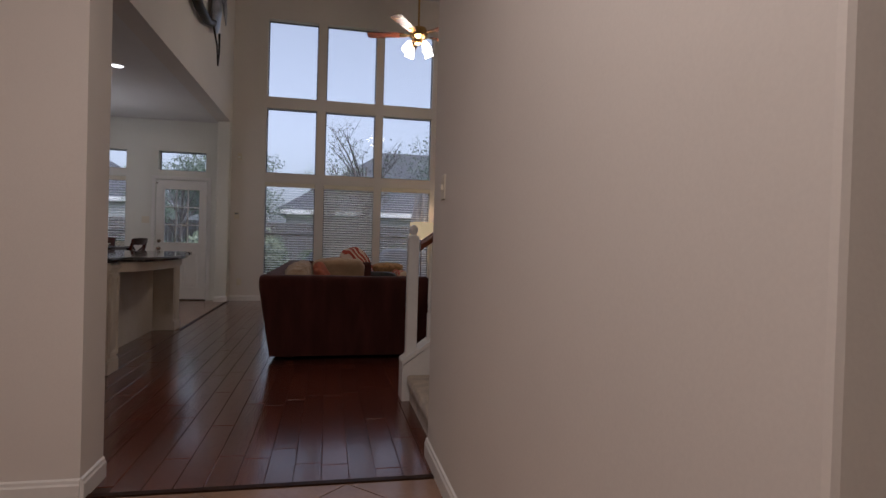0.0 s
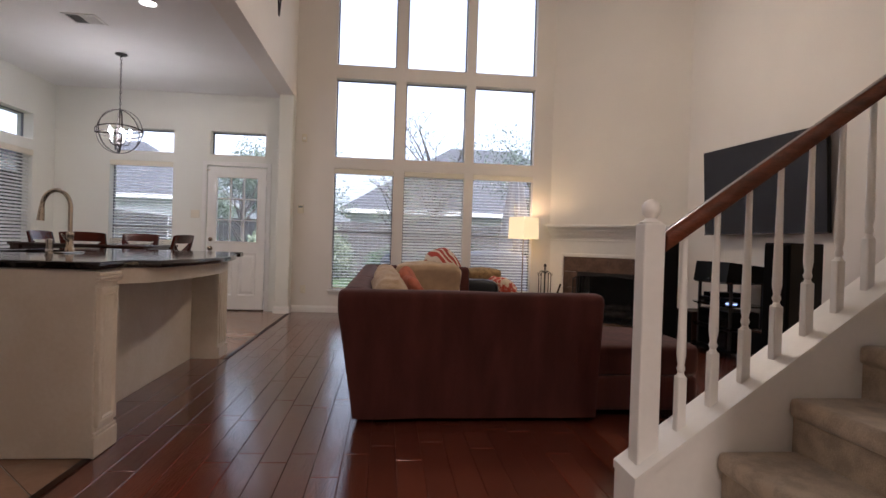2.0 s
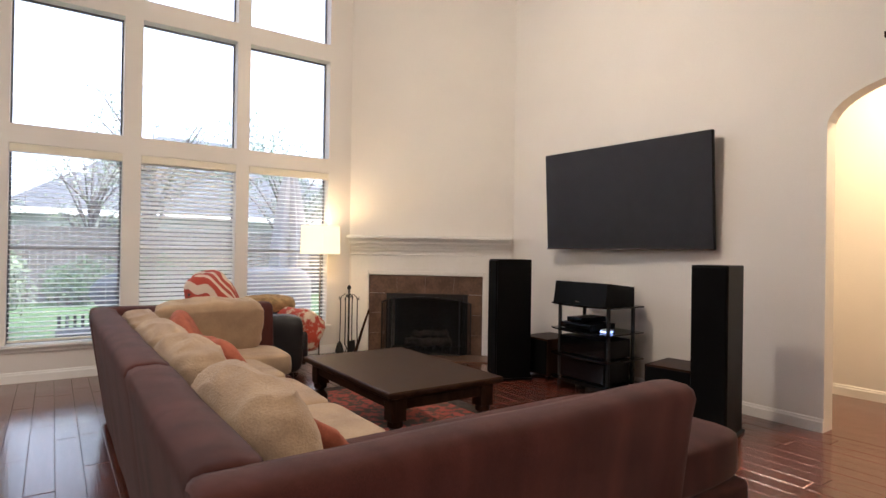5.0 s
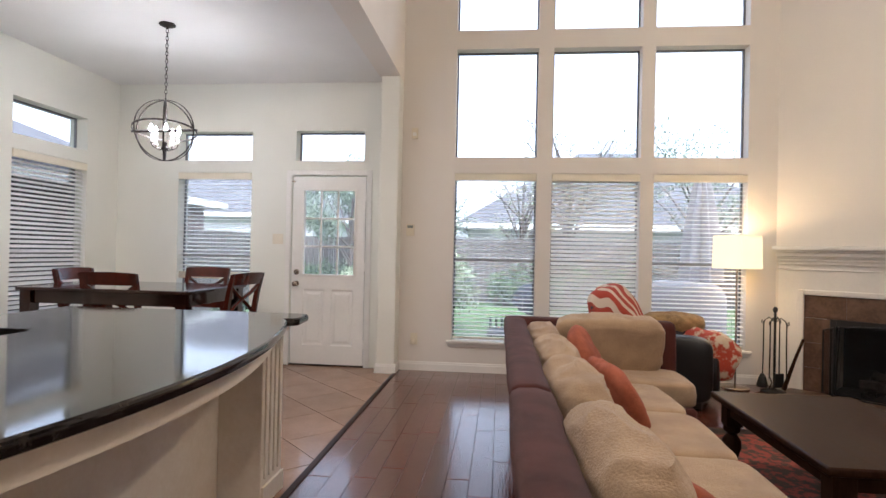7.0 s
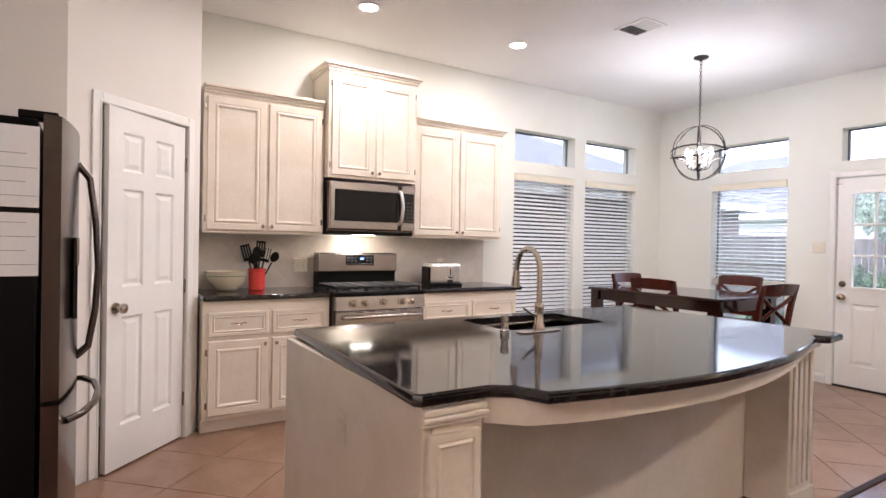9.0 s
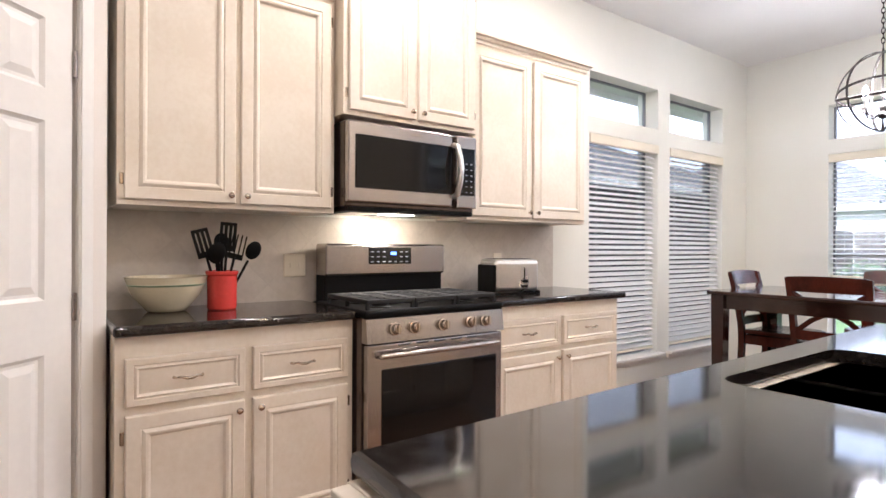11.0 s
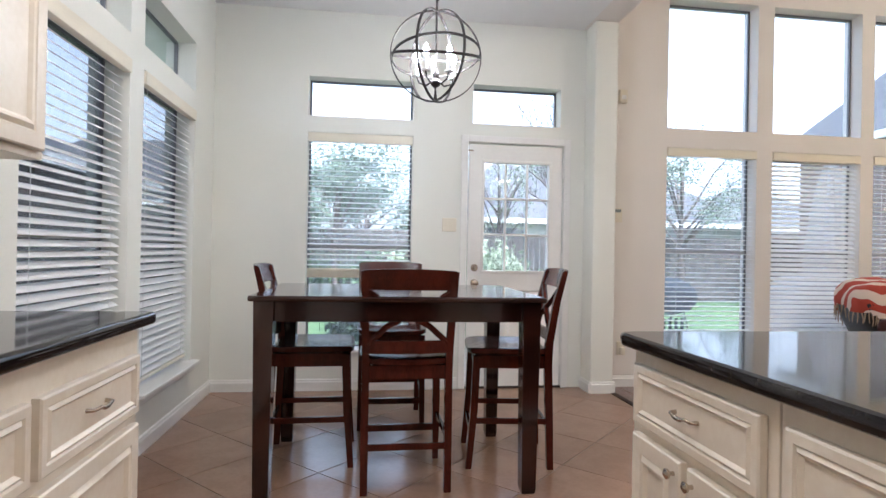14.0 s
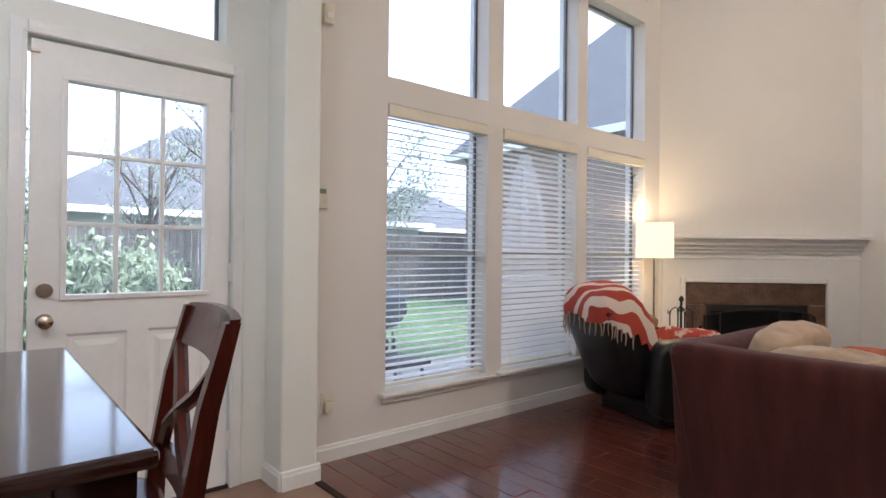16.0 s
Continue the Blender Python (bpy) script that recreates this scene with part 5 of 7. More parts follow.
# local: the sitter faces +y, the back stands at y = -0.2
bm = cushion(B(), (0, 0, 0), (0.225, 0.215, 0.02), None, 0.35, n=16, rough=0.0)
for v in bm.verts:
    v.co.z += 0.012 * (abs(v.co.x) / 0.22) ** 2 - 0.004
bm.transform(Matrix.Translation((0, 0.01, 0.61)))
part("seat", bm, CHERRY, chair, "scooped wooden seat", 40, local=True)
bm = B()
for a in ((-0.19, 0.19, 0.165, 0.185), (-0.19, 0.19, -0.185, -0.165), (-0.195, -0.175, -0.165, 0.165), (0.175, 0.195, -0.165, 0.165)):
    box(bm, *a, 0.525, 0.592, 0.002)
part("seat_frame", bm, CHERRY, chair, local=True)
for sx_ in (-1, 1):
    bm = B()
    rs = []
    for y, z, w in ((-0.215, 0.0, 0.016), (-0.205, 0.30, 0.019), (-0.195, 0.56, 0.021), (-0.20, 0.66, 0.020), (-0.235, 0.88, 0.018), (-0.275, 1.04, 0.014)):
        x = sx_ * (0.196 + 0.012 * max(0, z - 0.6) / 0.44)
        rs.append([bm.verts.new((x + u * 0.017, y + v * w, z)) for u, v in ((-1, -1), (1, -1), (1, 1), (-1, 1))])
    skin(bm, rs)
    part("back_leg", bm, CHERRY, chair, local=True)
    bm = B()
    rs = []
    for y, z, w in ((0.215, 0.0, 0.015), (0.19, 0.30, 0.018), (0.18, 0.59, 0.02)):
        x = sx_ * (0.19 + 0.012 * (0.6 - z))
        rs.append([bm.verts.new((x + u * w, y + v * w, z)) for u, v in ((-1, -1), (1, -1), (1, 1), (-1, 1))])
    skin(bm, rs)
    part("front_leg", bm, CHERRY, chair, local=True)
    part("stretcher", box(B(), sx_ * 0.197 - 0.009, sx_ * 0.197 + 0.009, -0.20, 0.195, 0.235, 0.265, 0.003), CHERRY, chair, local=True)
    bm = tube(B(), [(sx_ * 0.19, -0.213, 0.70), (sx_ * 0.10, -0.212, 0.78), (0.0, -0.222, 0.835), (-sx_ * 0.10, -0.238, 0.885), (-sx_ * 0.192, -0.25, 0.945)], 0.016, 6)
    part("cross_slat", bm, CHERRY, chair, "", 30, local=True)
part("stretcher", box(B(), -0.19, 0.19, 0.19, 0.21, 0.16, 0.195, 0.003), CHERRY, chair, local=True)
part("stretcher", box(B(), -0.19, 0.19, -0.217, -0.20, 0.20, 0.23, 0.003), CHERRY, chair, local=True)
bm = B()
rs = []
for i in range(13):
    u = i / 12 * 2 - 1
    x, bow = 0.212 * u, -0.022 * (1 - u * u)
    up = 0.008 * (1 - u * u)
    rs.append([bm.verts.new(p) for p in ((x, -0.262 + bow, 0.955), (x, -0.24 + bow, 0.952), (x, -0.272 + bow, 1.045 + up), (x, -0.292 + bow, 1.045 + up))])
skin(bm, rs)
part("top_rail", bm, CHERRY, chair, "bowed top rail", 35, local=True)
bm = B()
rs = []
for i in range(9):
    u = i / 8 * 2 - 1
    x, bow = 0.19 * u, -0.015 * (1 - u * u)
    rs.append([bm.verts.new(p) for p in ((x, -0.217 + bow, 0.655), (x, -0.198 + bow, 0.655), (x, -0.205 + bow, 0.715), (x, -0.224 + bow, 0.715))])
skin(bm, rs)
part("lower_rail", bm, CHERRY, chair, "", 35, local=True)
chair.matrix_world = pose(-3.28, 9.77, 0, 0, 0, 1)
for x, y, a, note in ((-2.695, 10.0, 84, "turned towards the back door"), (-3.76, 10.09, -89, "standing by the window corner"), (-3.31, 10.70, 180, "on the far side of the table")):
    c = copy_thing(chair, pose(x, y, 0, 0, 0, a))
    c["label"] = "cherry stained counter-height chair %s" % note

# ---- staircase ----
SX, RUN, RISE, SYA, SYB = 0.79, 0.255, 0.185, 4.165, 5.143
stair = thing("staircase", (SX, 4.7, 0), "beige carpeted staircase with a white balustrade", "staircase", kind="structure")
for i in range(11):
    x0, z0 = SX + RUN * i, RISE * i
    bm = B()
    box(bm, x0 - 0.025, x0 + RUN + 0.02, SYA, SYB, z0 + RISE - 0.07, z0 + RISE, 0.022, 3)
    box(bm, x0, x0 + RUN, SYA + 0.001, SYB - 0.001, max(0.0, z0 - 0.04), z0 + RISE - 0.05)
    part("step", bm, CARPET, stair, "carpeted step", 40)
CY0, CY1 = 5.145, 5.30
SL = RISE / RUN
bm = B()
va = [(0.745, 0.0), (XE - 0.002, 0.0), (XE - 0.002, 0.25 + SL * (XE - 0.745)), (0.745, 0.25)]
skin(bm, [[bm.verts.new((x, y, z)) for x, z in va] for y in (CY0, CY1)])
part("stringer_wall", bm, TRIM, stair, "white closed stringer")
bm = B()
va = [(0.731, 0.248), (XE - 0.002, 0.248 + SL * (XE - 0.731)), (XE - 0.002, 0.277 + SL * (XE - 0.731)), (0.731, 0.277)]
skin(bm, [[bm.verts.new((x, y, z)) for x, z in va] for y in (CY0 - 0.012, CY1 + 0.012)])
part("stringer_cap", bm, TRIM, stair, "white stringer cap")
part("stringer_trim", box(B(), 0.732, 0.744, CY0 - 0.004, CY1 + 0.004, 0.0, 0.25, 0.003), TRIM, stair)
bal = thing("stair_railing", (0.80, 5.225, 0.255), "white turned balusters under a mahogany handrail", "stair railing")
NX, NY = 0.80, 5.225
bm = box(B(), NX - 0.038, NX + 0.038, NY - 0.038, NY + 0.038, 0.255, 1.14, 0.006)
nw = part("newel_post", bm, TRIM, bal, "square white newel post")
part("newel_cap", lathe(B(), (NX, NY, 1.14), [(0.038, -0.002), (0.040, 0.005), (0.026, 0.011), (0.018, 0.018), (0.022, 0.024), (0.029, 0.033), (0.033, 0.047), (0.031, 0.062), (0.023, 0.077), (0.009, 0.085), (0.0, 0.086)], 28), TRIM, nw, "round ball finial", 50)
bm = B()
rs = []
for x in (NX + 0.047, 2.0, XE - 0.004):
    z = 1.08 + SL * (x - NX - 0.047)
    rs.append([bm.verts.new((x, NY + u, z + v)) for u, v in ((-0.02, -0.038), (0.02, -0.038), (0.033, -0.012), (0.033, 0.012), (0.02, 0.03), (-0.02, 0.03), (-0.033, 0.012), (-0.033, -0.012))])
skin(bm, rs)
part("handrail", bm, RAILWOOD, bal, "mahogany stained handrail", 50)
prof = lambda h: [(0.008, 0.26), (0.016, 0.275), (0.0165, 0.31), (0.011, 0.325), (0.0155, 0.34), (0.0125, 0.36), (0.0165, 0.40), (0.0145, 0.50), (0.0105, h - 0.06), (0.0105, h)]
for i in range(22):
    x = NX + 0.13 + 0.118 * i
    zb = 0.265 + SL * (x - 0.738)
    zt_ = 1.08 + SL * (x - NX - 0.047) - 0.034
    bm = box(B(), x - 0.0165, x + 0.0165, NY - 0.0165, NY + 0.0165, zb - 0.01, zb + 0.20, 0.003, 1)
    lathe(bm, (x, NY, zb), [(0.0165, 0.199), (0.010, 0.212), (0.0155, 0.225), (0.011, 0.24), (0.0165, 0.275), (0.015, 0.36), (0.0105, zt_ - zb - 0.08), (0.0105, zt_ - zb + 0.01)], 10)
    part("baluster", bm, TRIM, bal, "", 40)

# ---- fireplace ----
fp = thing("fireplace", (3.0, 10.8, 0), "white mantelpiece over a brown stone fireplace surround", "fireplace")
o0, o1, ot = 0.20, 1.64, 0.965
for a in ((0.03, o0, 0.0, 1.20), (o1, dl - 0.03, 0.0, 1.20), (o0, o1, ot, 1.20)):
    part("mantel_panel", cell(B(), FIRE, *a, 0.001, 0.022), TRIM, fp, "flat white mantel panel")
bm = B()
for a in ((0.02, dl - 0.02, 1.145, 1.16, 0.022, 0.034), (0.03, dl - 0.03, 1.20, 1.235, 0.001, 0.05), (0.03, dl - 0.03, 1.235, 1.262, 0.001, 0.075), (0.03, dl - 0.03, 1.262, 1.278, 0.001, 0.082), (0.025, dl - 0.025, 1.278, 1.315, 0.001, 0.115), (0.02, dl - 0.02, 1.315, 1.335, 0.001, 0.14)):
    part("mantel_moulding", cell(B(), FIRE, *a, 0.005), TRIM, fp, "stepped moulding under the shelf")
part("mantel_shelf", cell(B(), FIRE, 0.012, dl - 0.012, 1.335, 1.375, 0.001, 0.175, 0.008), TRIM, fp, "white mantel shelf")
bm = B()
t = 0.05
for a in ((o0, o0 + t, 0, ot), (o1 - t, o1, 0, ot), (o0 + t, o1 - t, ot - t, ot)):
    part("surround_frame", cell(B(), FIRE, *a, 0.001, 0.036, 0.008), TRIM, fp, "white moulded frame")
b0, b1, bt = o0 + t, o1 - t, ot - t
k_ = 0
for i in range(3):
    for u0, u1 in ((b0, FB[0]), (FB[1], b1)):
        part("stone", cell(B(), FIRE, u0 + 0.0007, u1 - 0.0007, 0.233 * i + 0.0007, 0.233 * (i + 1) - 0.0007, 0.001, 0.012, 0.002), BRICKTILE, fp)
for i in range(4):
    w_ = (b1 - b0) / 4
    part("stone", cell(B(), FIRE, b0 + w_ * i + 0.0007, b0 + w_ * (i + 1) - 0.0007, FB[3] + 0.002, bt - 0.002, 0.001, 0.012, 0.002), BRICKTILE, fp)
bm = B()
u0, u1, v1 = FB[0], FB[1], FB[3]
for a in ((u0 - 0.02, u0, 0, v1, -0.48, 0.006), (u1, u1 + 0.02, 0, v1, -0.48, 0.006), (u0 - 0.02, u1 + 0.02, v1, v1 + 0.02, -0.48, 0.006), (u0 - 0.02, u1 + 0.02, 0, v1, -0.50, -0.48), (u0, u1, 0.001, 0.012, -0.48, 0.006)):
    cell(bm, FIRE, *a)
part("firebox", bm, SOOT, fp, "sooty black firebox")
bm = B()
for a in ((u0, u0 + 0.05, 0.012, v1, -0.012, 0.012), (u1 - 0.05, u1, 0.012, v1, -0.012, 0.012), (u0 + 0.05, u1 - 0.05, v1 - 0.06, v1, -0.012, 0.012)):
    cell(bm, FIRE, *a, 0.003)
part("screen_frame", bm, IRON, fp, "black metal screen frame")
for i, (v, w, r) in enumerate(((0.10, -0.18, 0.05), (0.10, -0.30, 0.055), (0.19, -0.24, 0.045))):
    p0, p1 = FIRE @ Vector((u0 + 0.2 + 0.04 * i, v, w)), FIRE @ Vector((u1 - 0.2 - 0.03 * i, v + 0.01, w - 0.02))
    part("log", tube(B(), [p0.lerp(p1, q / 6) + Vector((0, 0, 0.012 * math.sin(q * 2.1 + i))) for q in range(7)], [r * (1 + 0.12 * math.sin(q * 3 + i)) for q in range(7)], 10), CHAR, fp, "charred log", 50)
bm = B()
for q in range(6):
    c = u0 + 0.22 + 0.105 * q
    cell(bm, FIRE, c - 0.006, c + 0.006, 0.012, 0.05, -0.36, -0.12)
part("grate", bm, IRON, fp)
scr = thing("fire_screen", FIRE @ Vector((0.93, 0.013, 0.12)), "black three-fold mesh fire screen on the hearth", "fire screen")
for q, (pa, pb, za, zb) in enumerate((((0.42, 0.06), (0.52, 0.16), 0.60, 0.64), ((0.52, 0.16), (1.34, 0.16), 0.64, 0.64), ((1.34, 0.16), (1.46, 0.06), 0.64, 0.60))):
    fr3, ms3 = B(), B()
    top = [(pa[0] + (pb[0] - pa[0]) * k / 8, pa[1] + (pb[1] - pa[1]) * k / 8, za + (zb - za) * k / 8 + (0.035 * math.sin(math.pi * k / 8) if q == 1 else 0.0)) for k in range(9)]
    loop = [(pa[0], pa[1], 0.025)] + top + [(pb[0], pb[1], 0.025)]
    loop = [(u, z, w) for u, w, z in [(a_[0], a_[1], a_[2]) for a_ in loop]]
    pts3 = [FIRE @ Vector((u, v, w)) for u, v, w in loop]
    tube(fr3, pts3, 0.008, 6, True)
    pn = part("panel_frame", fr3, IRON, scr, "black iron frame", 50)
    n3 = (pts3[1] - pts3[0]).cross(pts3[-1] - pts3[0]).normalized() * 0.0015
    lo3, hi3 = [ms3.verts.new(p - n3) for p in pts3], [ms3.verts.new(p + n3) for p in pts3]
    skin(ms3, [lo3, hi3])
    part("mesh", ms3, MESH, pn, "fine black wire mesh")
hearth = tagged(part("hearth", cell(B(), FIRE, 0.15, 1.72, -0.002, 0.012, 0.037, 0.42, 0.003), BRICKTILE), "flush brown stone hearth slab", "hearth", kind="structure")

# fireplace tools
ft = thing("fireplace_tools", (2.17, 11.20, 0), "wrought iron fireplace tool set on a stand", "fireplace tools", turn=20)
part("stand_base", lathe(B(), (0, 0, 0), [(0.11, 0), (0.115, 0.008), (0.09, 0.016), (0.03, 0.022), (0.012, 0.04)], 24), IRON, ft, "", 40, local=True)
part("post", tube(B(), [(0, 0, 0.03), (0, 0, 0.72)], 0.011, 10), IRON, ft, "", 40, local=True)
part("finial", lathe(B(), (0, 0, 0.72), [(0.008, 0), (0.016, 0.01), (0.008, 0.02), (0.022, 0.045), (0.022, 0.06), (0.01, 0.08), (0.001, 0.083)], 16), IRON, ft, "", 40, local=True)
for q in range(4):
    a = math.pi / 2 * q + 0.4
    c, s_ = math.cos(a), math.sin(a)
    hk = [(0.01 * c, 0.01 * s_, 0.66), (0.05 * c, 0.05 * s_, 0.70), (0.09 * c, 0.09 * s_, 0.67), (0.10 * c, 0.10 * s_, 0.63), (0.12 * c, 0.12 * s_, 0.64), (0.115 * c, 0.115 * s_, 0.67)]
    part("hook", tube(B(), hk, 0.005, 7), IRON, ft, "curled hook", 50, local=True)
    tl = tube(B(), [(0.10 * c, 0.10 * s_, 0.66), (0.10 * c, 0.10 * s_, 0.4), (0.105 * c, 0.105 * s_, 0.14)], 0.006, 8)
    if q == 0:
        box(tl, 0.105 * c - 0.05, 0.105 * c + 0.05, 0.105 * s_ - 0.008, 0.105 * s_ + 0.008, 0.03, 0.16, 0.004)
    elif q == 1:
        lathe(tl, (0.105 * c, 0.105 * s_, 0.03), [(0.045, 0), (0.05, 0.02), (0.03, 0.10), (0.012, 0.13)], 14)
    elif q == 2:
        tube(tl, [(0.105 * c, 0.105 * s_, 0.16), (0.105 * c + 0.03, 0.105 * s_, 0.10), (0.105 * c, 0.105 * s_, 0.05)], 0.006, 7)
    part("tool", tl, IRON, ft, "", 50, local=True)
part("tool", tube(B(), [(0.06, -0.05, 0.03), (0.12, -0.10, 0.30), (0.17, -0.15, 0.52)], [0.02, 0.014, 0.012], 8), BLACKWOOD, ft, "leaning log lighter", 50, local=True)

# floor lamp
LX, LY = 1.86, 11.30
fl = thing("floor_lamp", (LX, LY, 0), "floor lamp with a square cream shade, lit", "floor lamp", turn=32)
part("base", lathe(B(), (0, 0, 0), [(0.13, 0), (0.132, 0.012), (0.12, 0.02), (0.015, 0.026), (0.01, 0.04)], 32), NICKEL, fl, "", 40, local=True)
part("pole", cyl(B(), (0, 0, 0.03), (0, 0, 1.26), 0.009, n=12), NICKEL, fl, "", 40, local=True)
bm = B()
h0, h1, r0, r1 = 1.15, 1.465, 0.155, 0.150
rs = [[bm.verts.new((u * r, v * r, z)) for u, v in ((-1, -1), (1, -1), (1, 1), (-1, 1))] for r, z in ((r0, h0), (r1, h1), (r1 - 0.003, h1), (r0 - 0.003, h0))]
skin(bm, rs, True)
part("shade", bm, SHADE, fl, "square cream fabric shade", local=True)
part("bulb", lathe(B(), (0, 0, 1.25), [(0.01, 0), (0.03, 0.04), (0.032, 0.06), (0.02, 0.085), (0.002, 0.095)], 14), BULB, fl, "", 40, local=True)
part("spider", box(B(), -0.15, 0.15, -0.003, 0.003, 1.445, 1.45), NICKEL, fl, local=True)
lamp("floor_lamp_light", "POINT", pose(LX, LY, 1.42), FLAMP, (1.0, 0.72, 0.40), 0.05)

# ---- television wall ----
a, b = Vector((3.555, 9.485)), Vector((3.66, 7.79))
tw = (b - a).length
u = (b - a) / tw
TVM = Matrix(((u.x, 0, u.y, a.x), (u.y, 0, -u.x, a.y), (0, 1, 0, 1.238), (0, 0, 0, 1)))
TVM = TVM @ Matrix.Rotation(radians(3.2), 4, "X")
tv = thing("television", (3.56, 8.62, 1.238), "large flat black television on a wall arm", "television")
part("case", cell(B(), TVM, 0, tw, 0, 0.95, -0.045, -0.006, 0.008), BLACKPL, tv)
part("screen", cell(B(), TVM, 0.008, tw - 0.008, 0.016, 0.942, -0.0058, 0.0), SCREEN, tv, "glossy black screen")
part("bezel", cell(B(), TVM, 0.0, tw, 0.0, 0.014, -0.006, 0.0035, 0.002), DARKSTEEL, tv)
part("wall_arm", cell(B(), TVM, tw / 2 - 0.2, tw / 2 + 0.2, 0.3, 0.62, -0.10, -0.046, 0.004), IRON, tv)
part("wall_plate", box(B(), 3.68, XE - 0.001, 8.45, 8.85, 1.50, 1.90, 0.004), IRON, tv)
part("logo", cell(B(), TVM, tw / 2 - 0.03, tw / 2 + 0.03, 0.004, 0.011, 0.0034, 0.0042), STEEL, tv)


def tower(at, turn, label):
    ob = thing("tower_speaker", at, label, "speaker", "black tower speakers", turn)
    part("cabinet", box(B(), -0.17, 0.17, -0.115, 0.115, 0.02, 1.135, 0.006), BLACKPL, ob, "black speaker cabinet", local=True)
    part("grille", box(B(), -0.183, -0.1705, -0.108, 0.108, 0.05, 1.12, 0.005), surface("black_cloth", (0.005, 0.0048, 0.0048), 0.9, var=0.1, grain=200, bump=0.1, spec=0.08) if "black_cloth" not in bpy.data.materials else bpy.data.materials["black_cloth"], ob, "black cloth grille", local=True)
    part("plinth", box(B(), -0.185, 0.185, -0.13, 0.13, 0.0, 0.022, 0.004), BLACKPL, ob, local=True)
    part("badge", box(B(), -0.1845, -0.1825, -0.02, 0.02, 0.075, 0.085), STEEL, ob, local=True)
    return ob


tower((3.08, 7.44, 0), 12, "tall black tower speaker beside the low subwoofer")
tower((3.01, 9.43, 0), -20, "tall black tower speaker in front of the mantel")


def sub(at, turn, h, label):
    ob = thing("subwoofer", at, label, "speaker", "black subwoofers", turn)
    part("cabinet", box(B(), -0.20, 0.20, -0.18, 0.18, 0.03, h, 0.006), BLACKWOOD, ob, "black ash box", local=True)
    part("grille", box(B(), -0.212, -0.2005, -0.17, 0.17, 0.045, h - 0.015, 0.004), bpy.data.materials["black_cloth"], ob, "black cloth grille", local=True)
    for x in (-0.16, 0.16):
        for y in (-0.14, 0.14):
            part("foot", cyl(B(), (x, y, 0), (x, y, 0.032), 0.02, n=10), BLACKPL, ob, local=True)
    return ob


sub((3.38, 7.90, 0), 8, 0.36, "black subwoofer box on the floor by the tower speaker")
sub((3.46, 9.35, 0), 0, 0.38, "black subwoofer box beside the equipment rack")

rk = thing("equipment_rack", (3.42, 8.72, 0), "curved glass-shelf rack on black posts", "media rack")


def shelf_poly(y0, y1, x0, x1):
    pts = [(x1, y0), (x1, y1)]
    for q in range(13):
        s = q / 12
        pts.append((x0 + 0.09 * (2 * s - 1) ** 2, y1 + (y0 - y1) * s))
    return pts


RK0, RK1 = 8.38, 9.06
for z in (0.075, 0.29, 0.515, 0.74):
    p = part("shelf", prism(B(), shelf_poly(RK0, RK1, 3.10, 3.62)[::-1], z, z + 0.012), BLACKGL, rk, "black glass shelf")
for y in (RK0 + 0.07, RK1 - 0.07):
    for x in (3.23, 3.56):
        part("post", cyl(B(), (x, y, 0.0), (x, y, 0.74), 0.017, n=14), IRON, rk, "", 40)
cs = thing("center_speaker", (3.36, 8.72, 0.7525), "black centre speaker on the rack's top shelf", "speaker")
bm = B()
va = [(3.17, 0.7525), (3.56, 0.7525), (3.56, 0.915), (3.20, 0.95)]
skin(bm, [[bm.verts.new((x, y, z)) for x, z in va] for y in (8.44, 9.02)])
part("cabinet", bm, BLACKPL, cs)
part("badge", box(B(), 3.166, 3.176, 8.715, 8.755, 0.775, 0.783), STEEL, cs)
for z, h, y0, y1, nm, lb in ((0.302, 0.16, 8.46, 8.98, "av_receiver", "black receiver on the rack's lower shelf"), (0.087, 0.18, 8.47, 8.97, "amplifier", "black amplifier on the rack's bottom shelf"), (0.527, 0.055, 8.62, 8.98, "media_player", "slim black player on the rack's shelf"), (0.582, 0.05, 8.72, 8.90, "cable_box", "small black box stacked on the player")):
    ob = thing(nm, (3.36, (y0 + y1) / 2, z), lb, "electronics")
    part("case", box(B(), 3.22, 3.54, y0, y1, z + 0.006, z + h, 0.004), BLACKPL, ob)
    part("face", box(B(), 3.212, 3.2195, y0 + 0.01, y1 - 0.01, z + 0.012, z + h - 0.006, 0.002), BLACKGL, ob, "glossy face")
    for yy in (y0 + 0.05, y1 - 0.05):
        part("foot", box(B(), 3.25, 3.29, yy - 0.015, yy + 0.015, z, z + 0.0065), BLACKPL, ob)
gd = thing("smart_hub", (3.27, 8.50, 0.527), "small white disc with a blue light on the rack", "electronics")
part("disc", lathe(B(), (3.27, 8.50, 0.527), [(0.045, 0), (0.052, 0.008), (0.048, 0.028), (0.02, 0.034), (0.0, 0.034)], 24), WHITEPL, gd, "", 40)
part("light_ring", lathe(B(), (3.27, 8.50, 0.527), [(0.0505, 0.008), (0.0535, 0.012), (0.0525, 0.018), (0.0495, 0.018), (0.0485, 0.008)], 24), LED, gd, "blue light", 40)

# ---- sectional sofa ----
sofa = thing("sectional_sofa", (0.4, 8.2, 0), "brown microfibre sectional sofa with tan cushions and a chaise", "sofa")


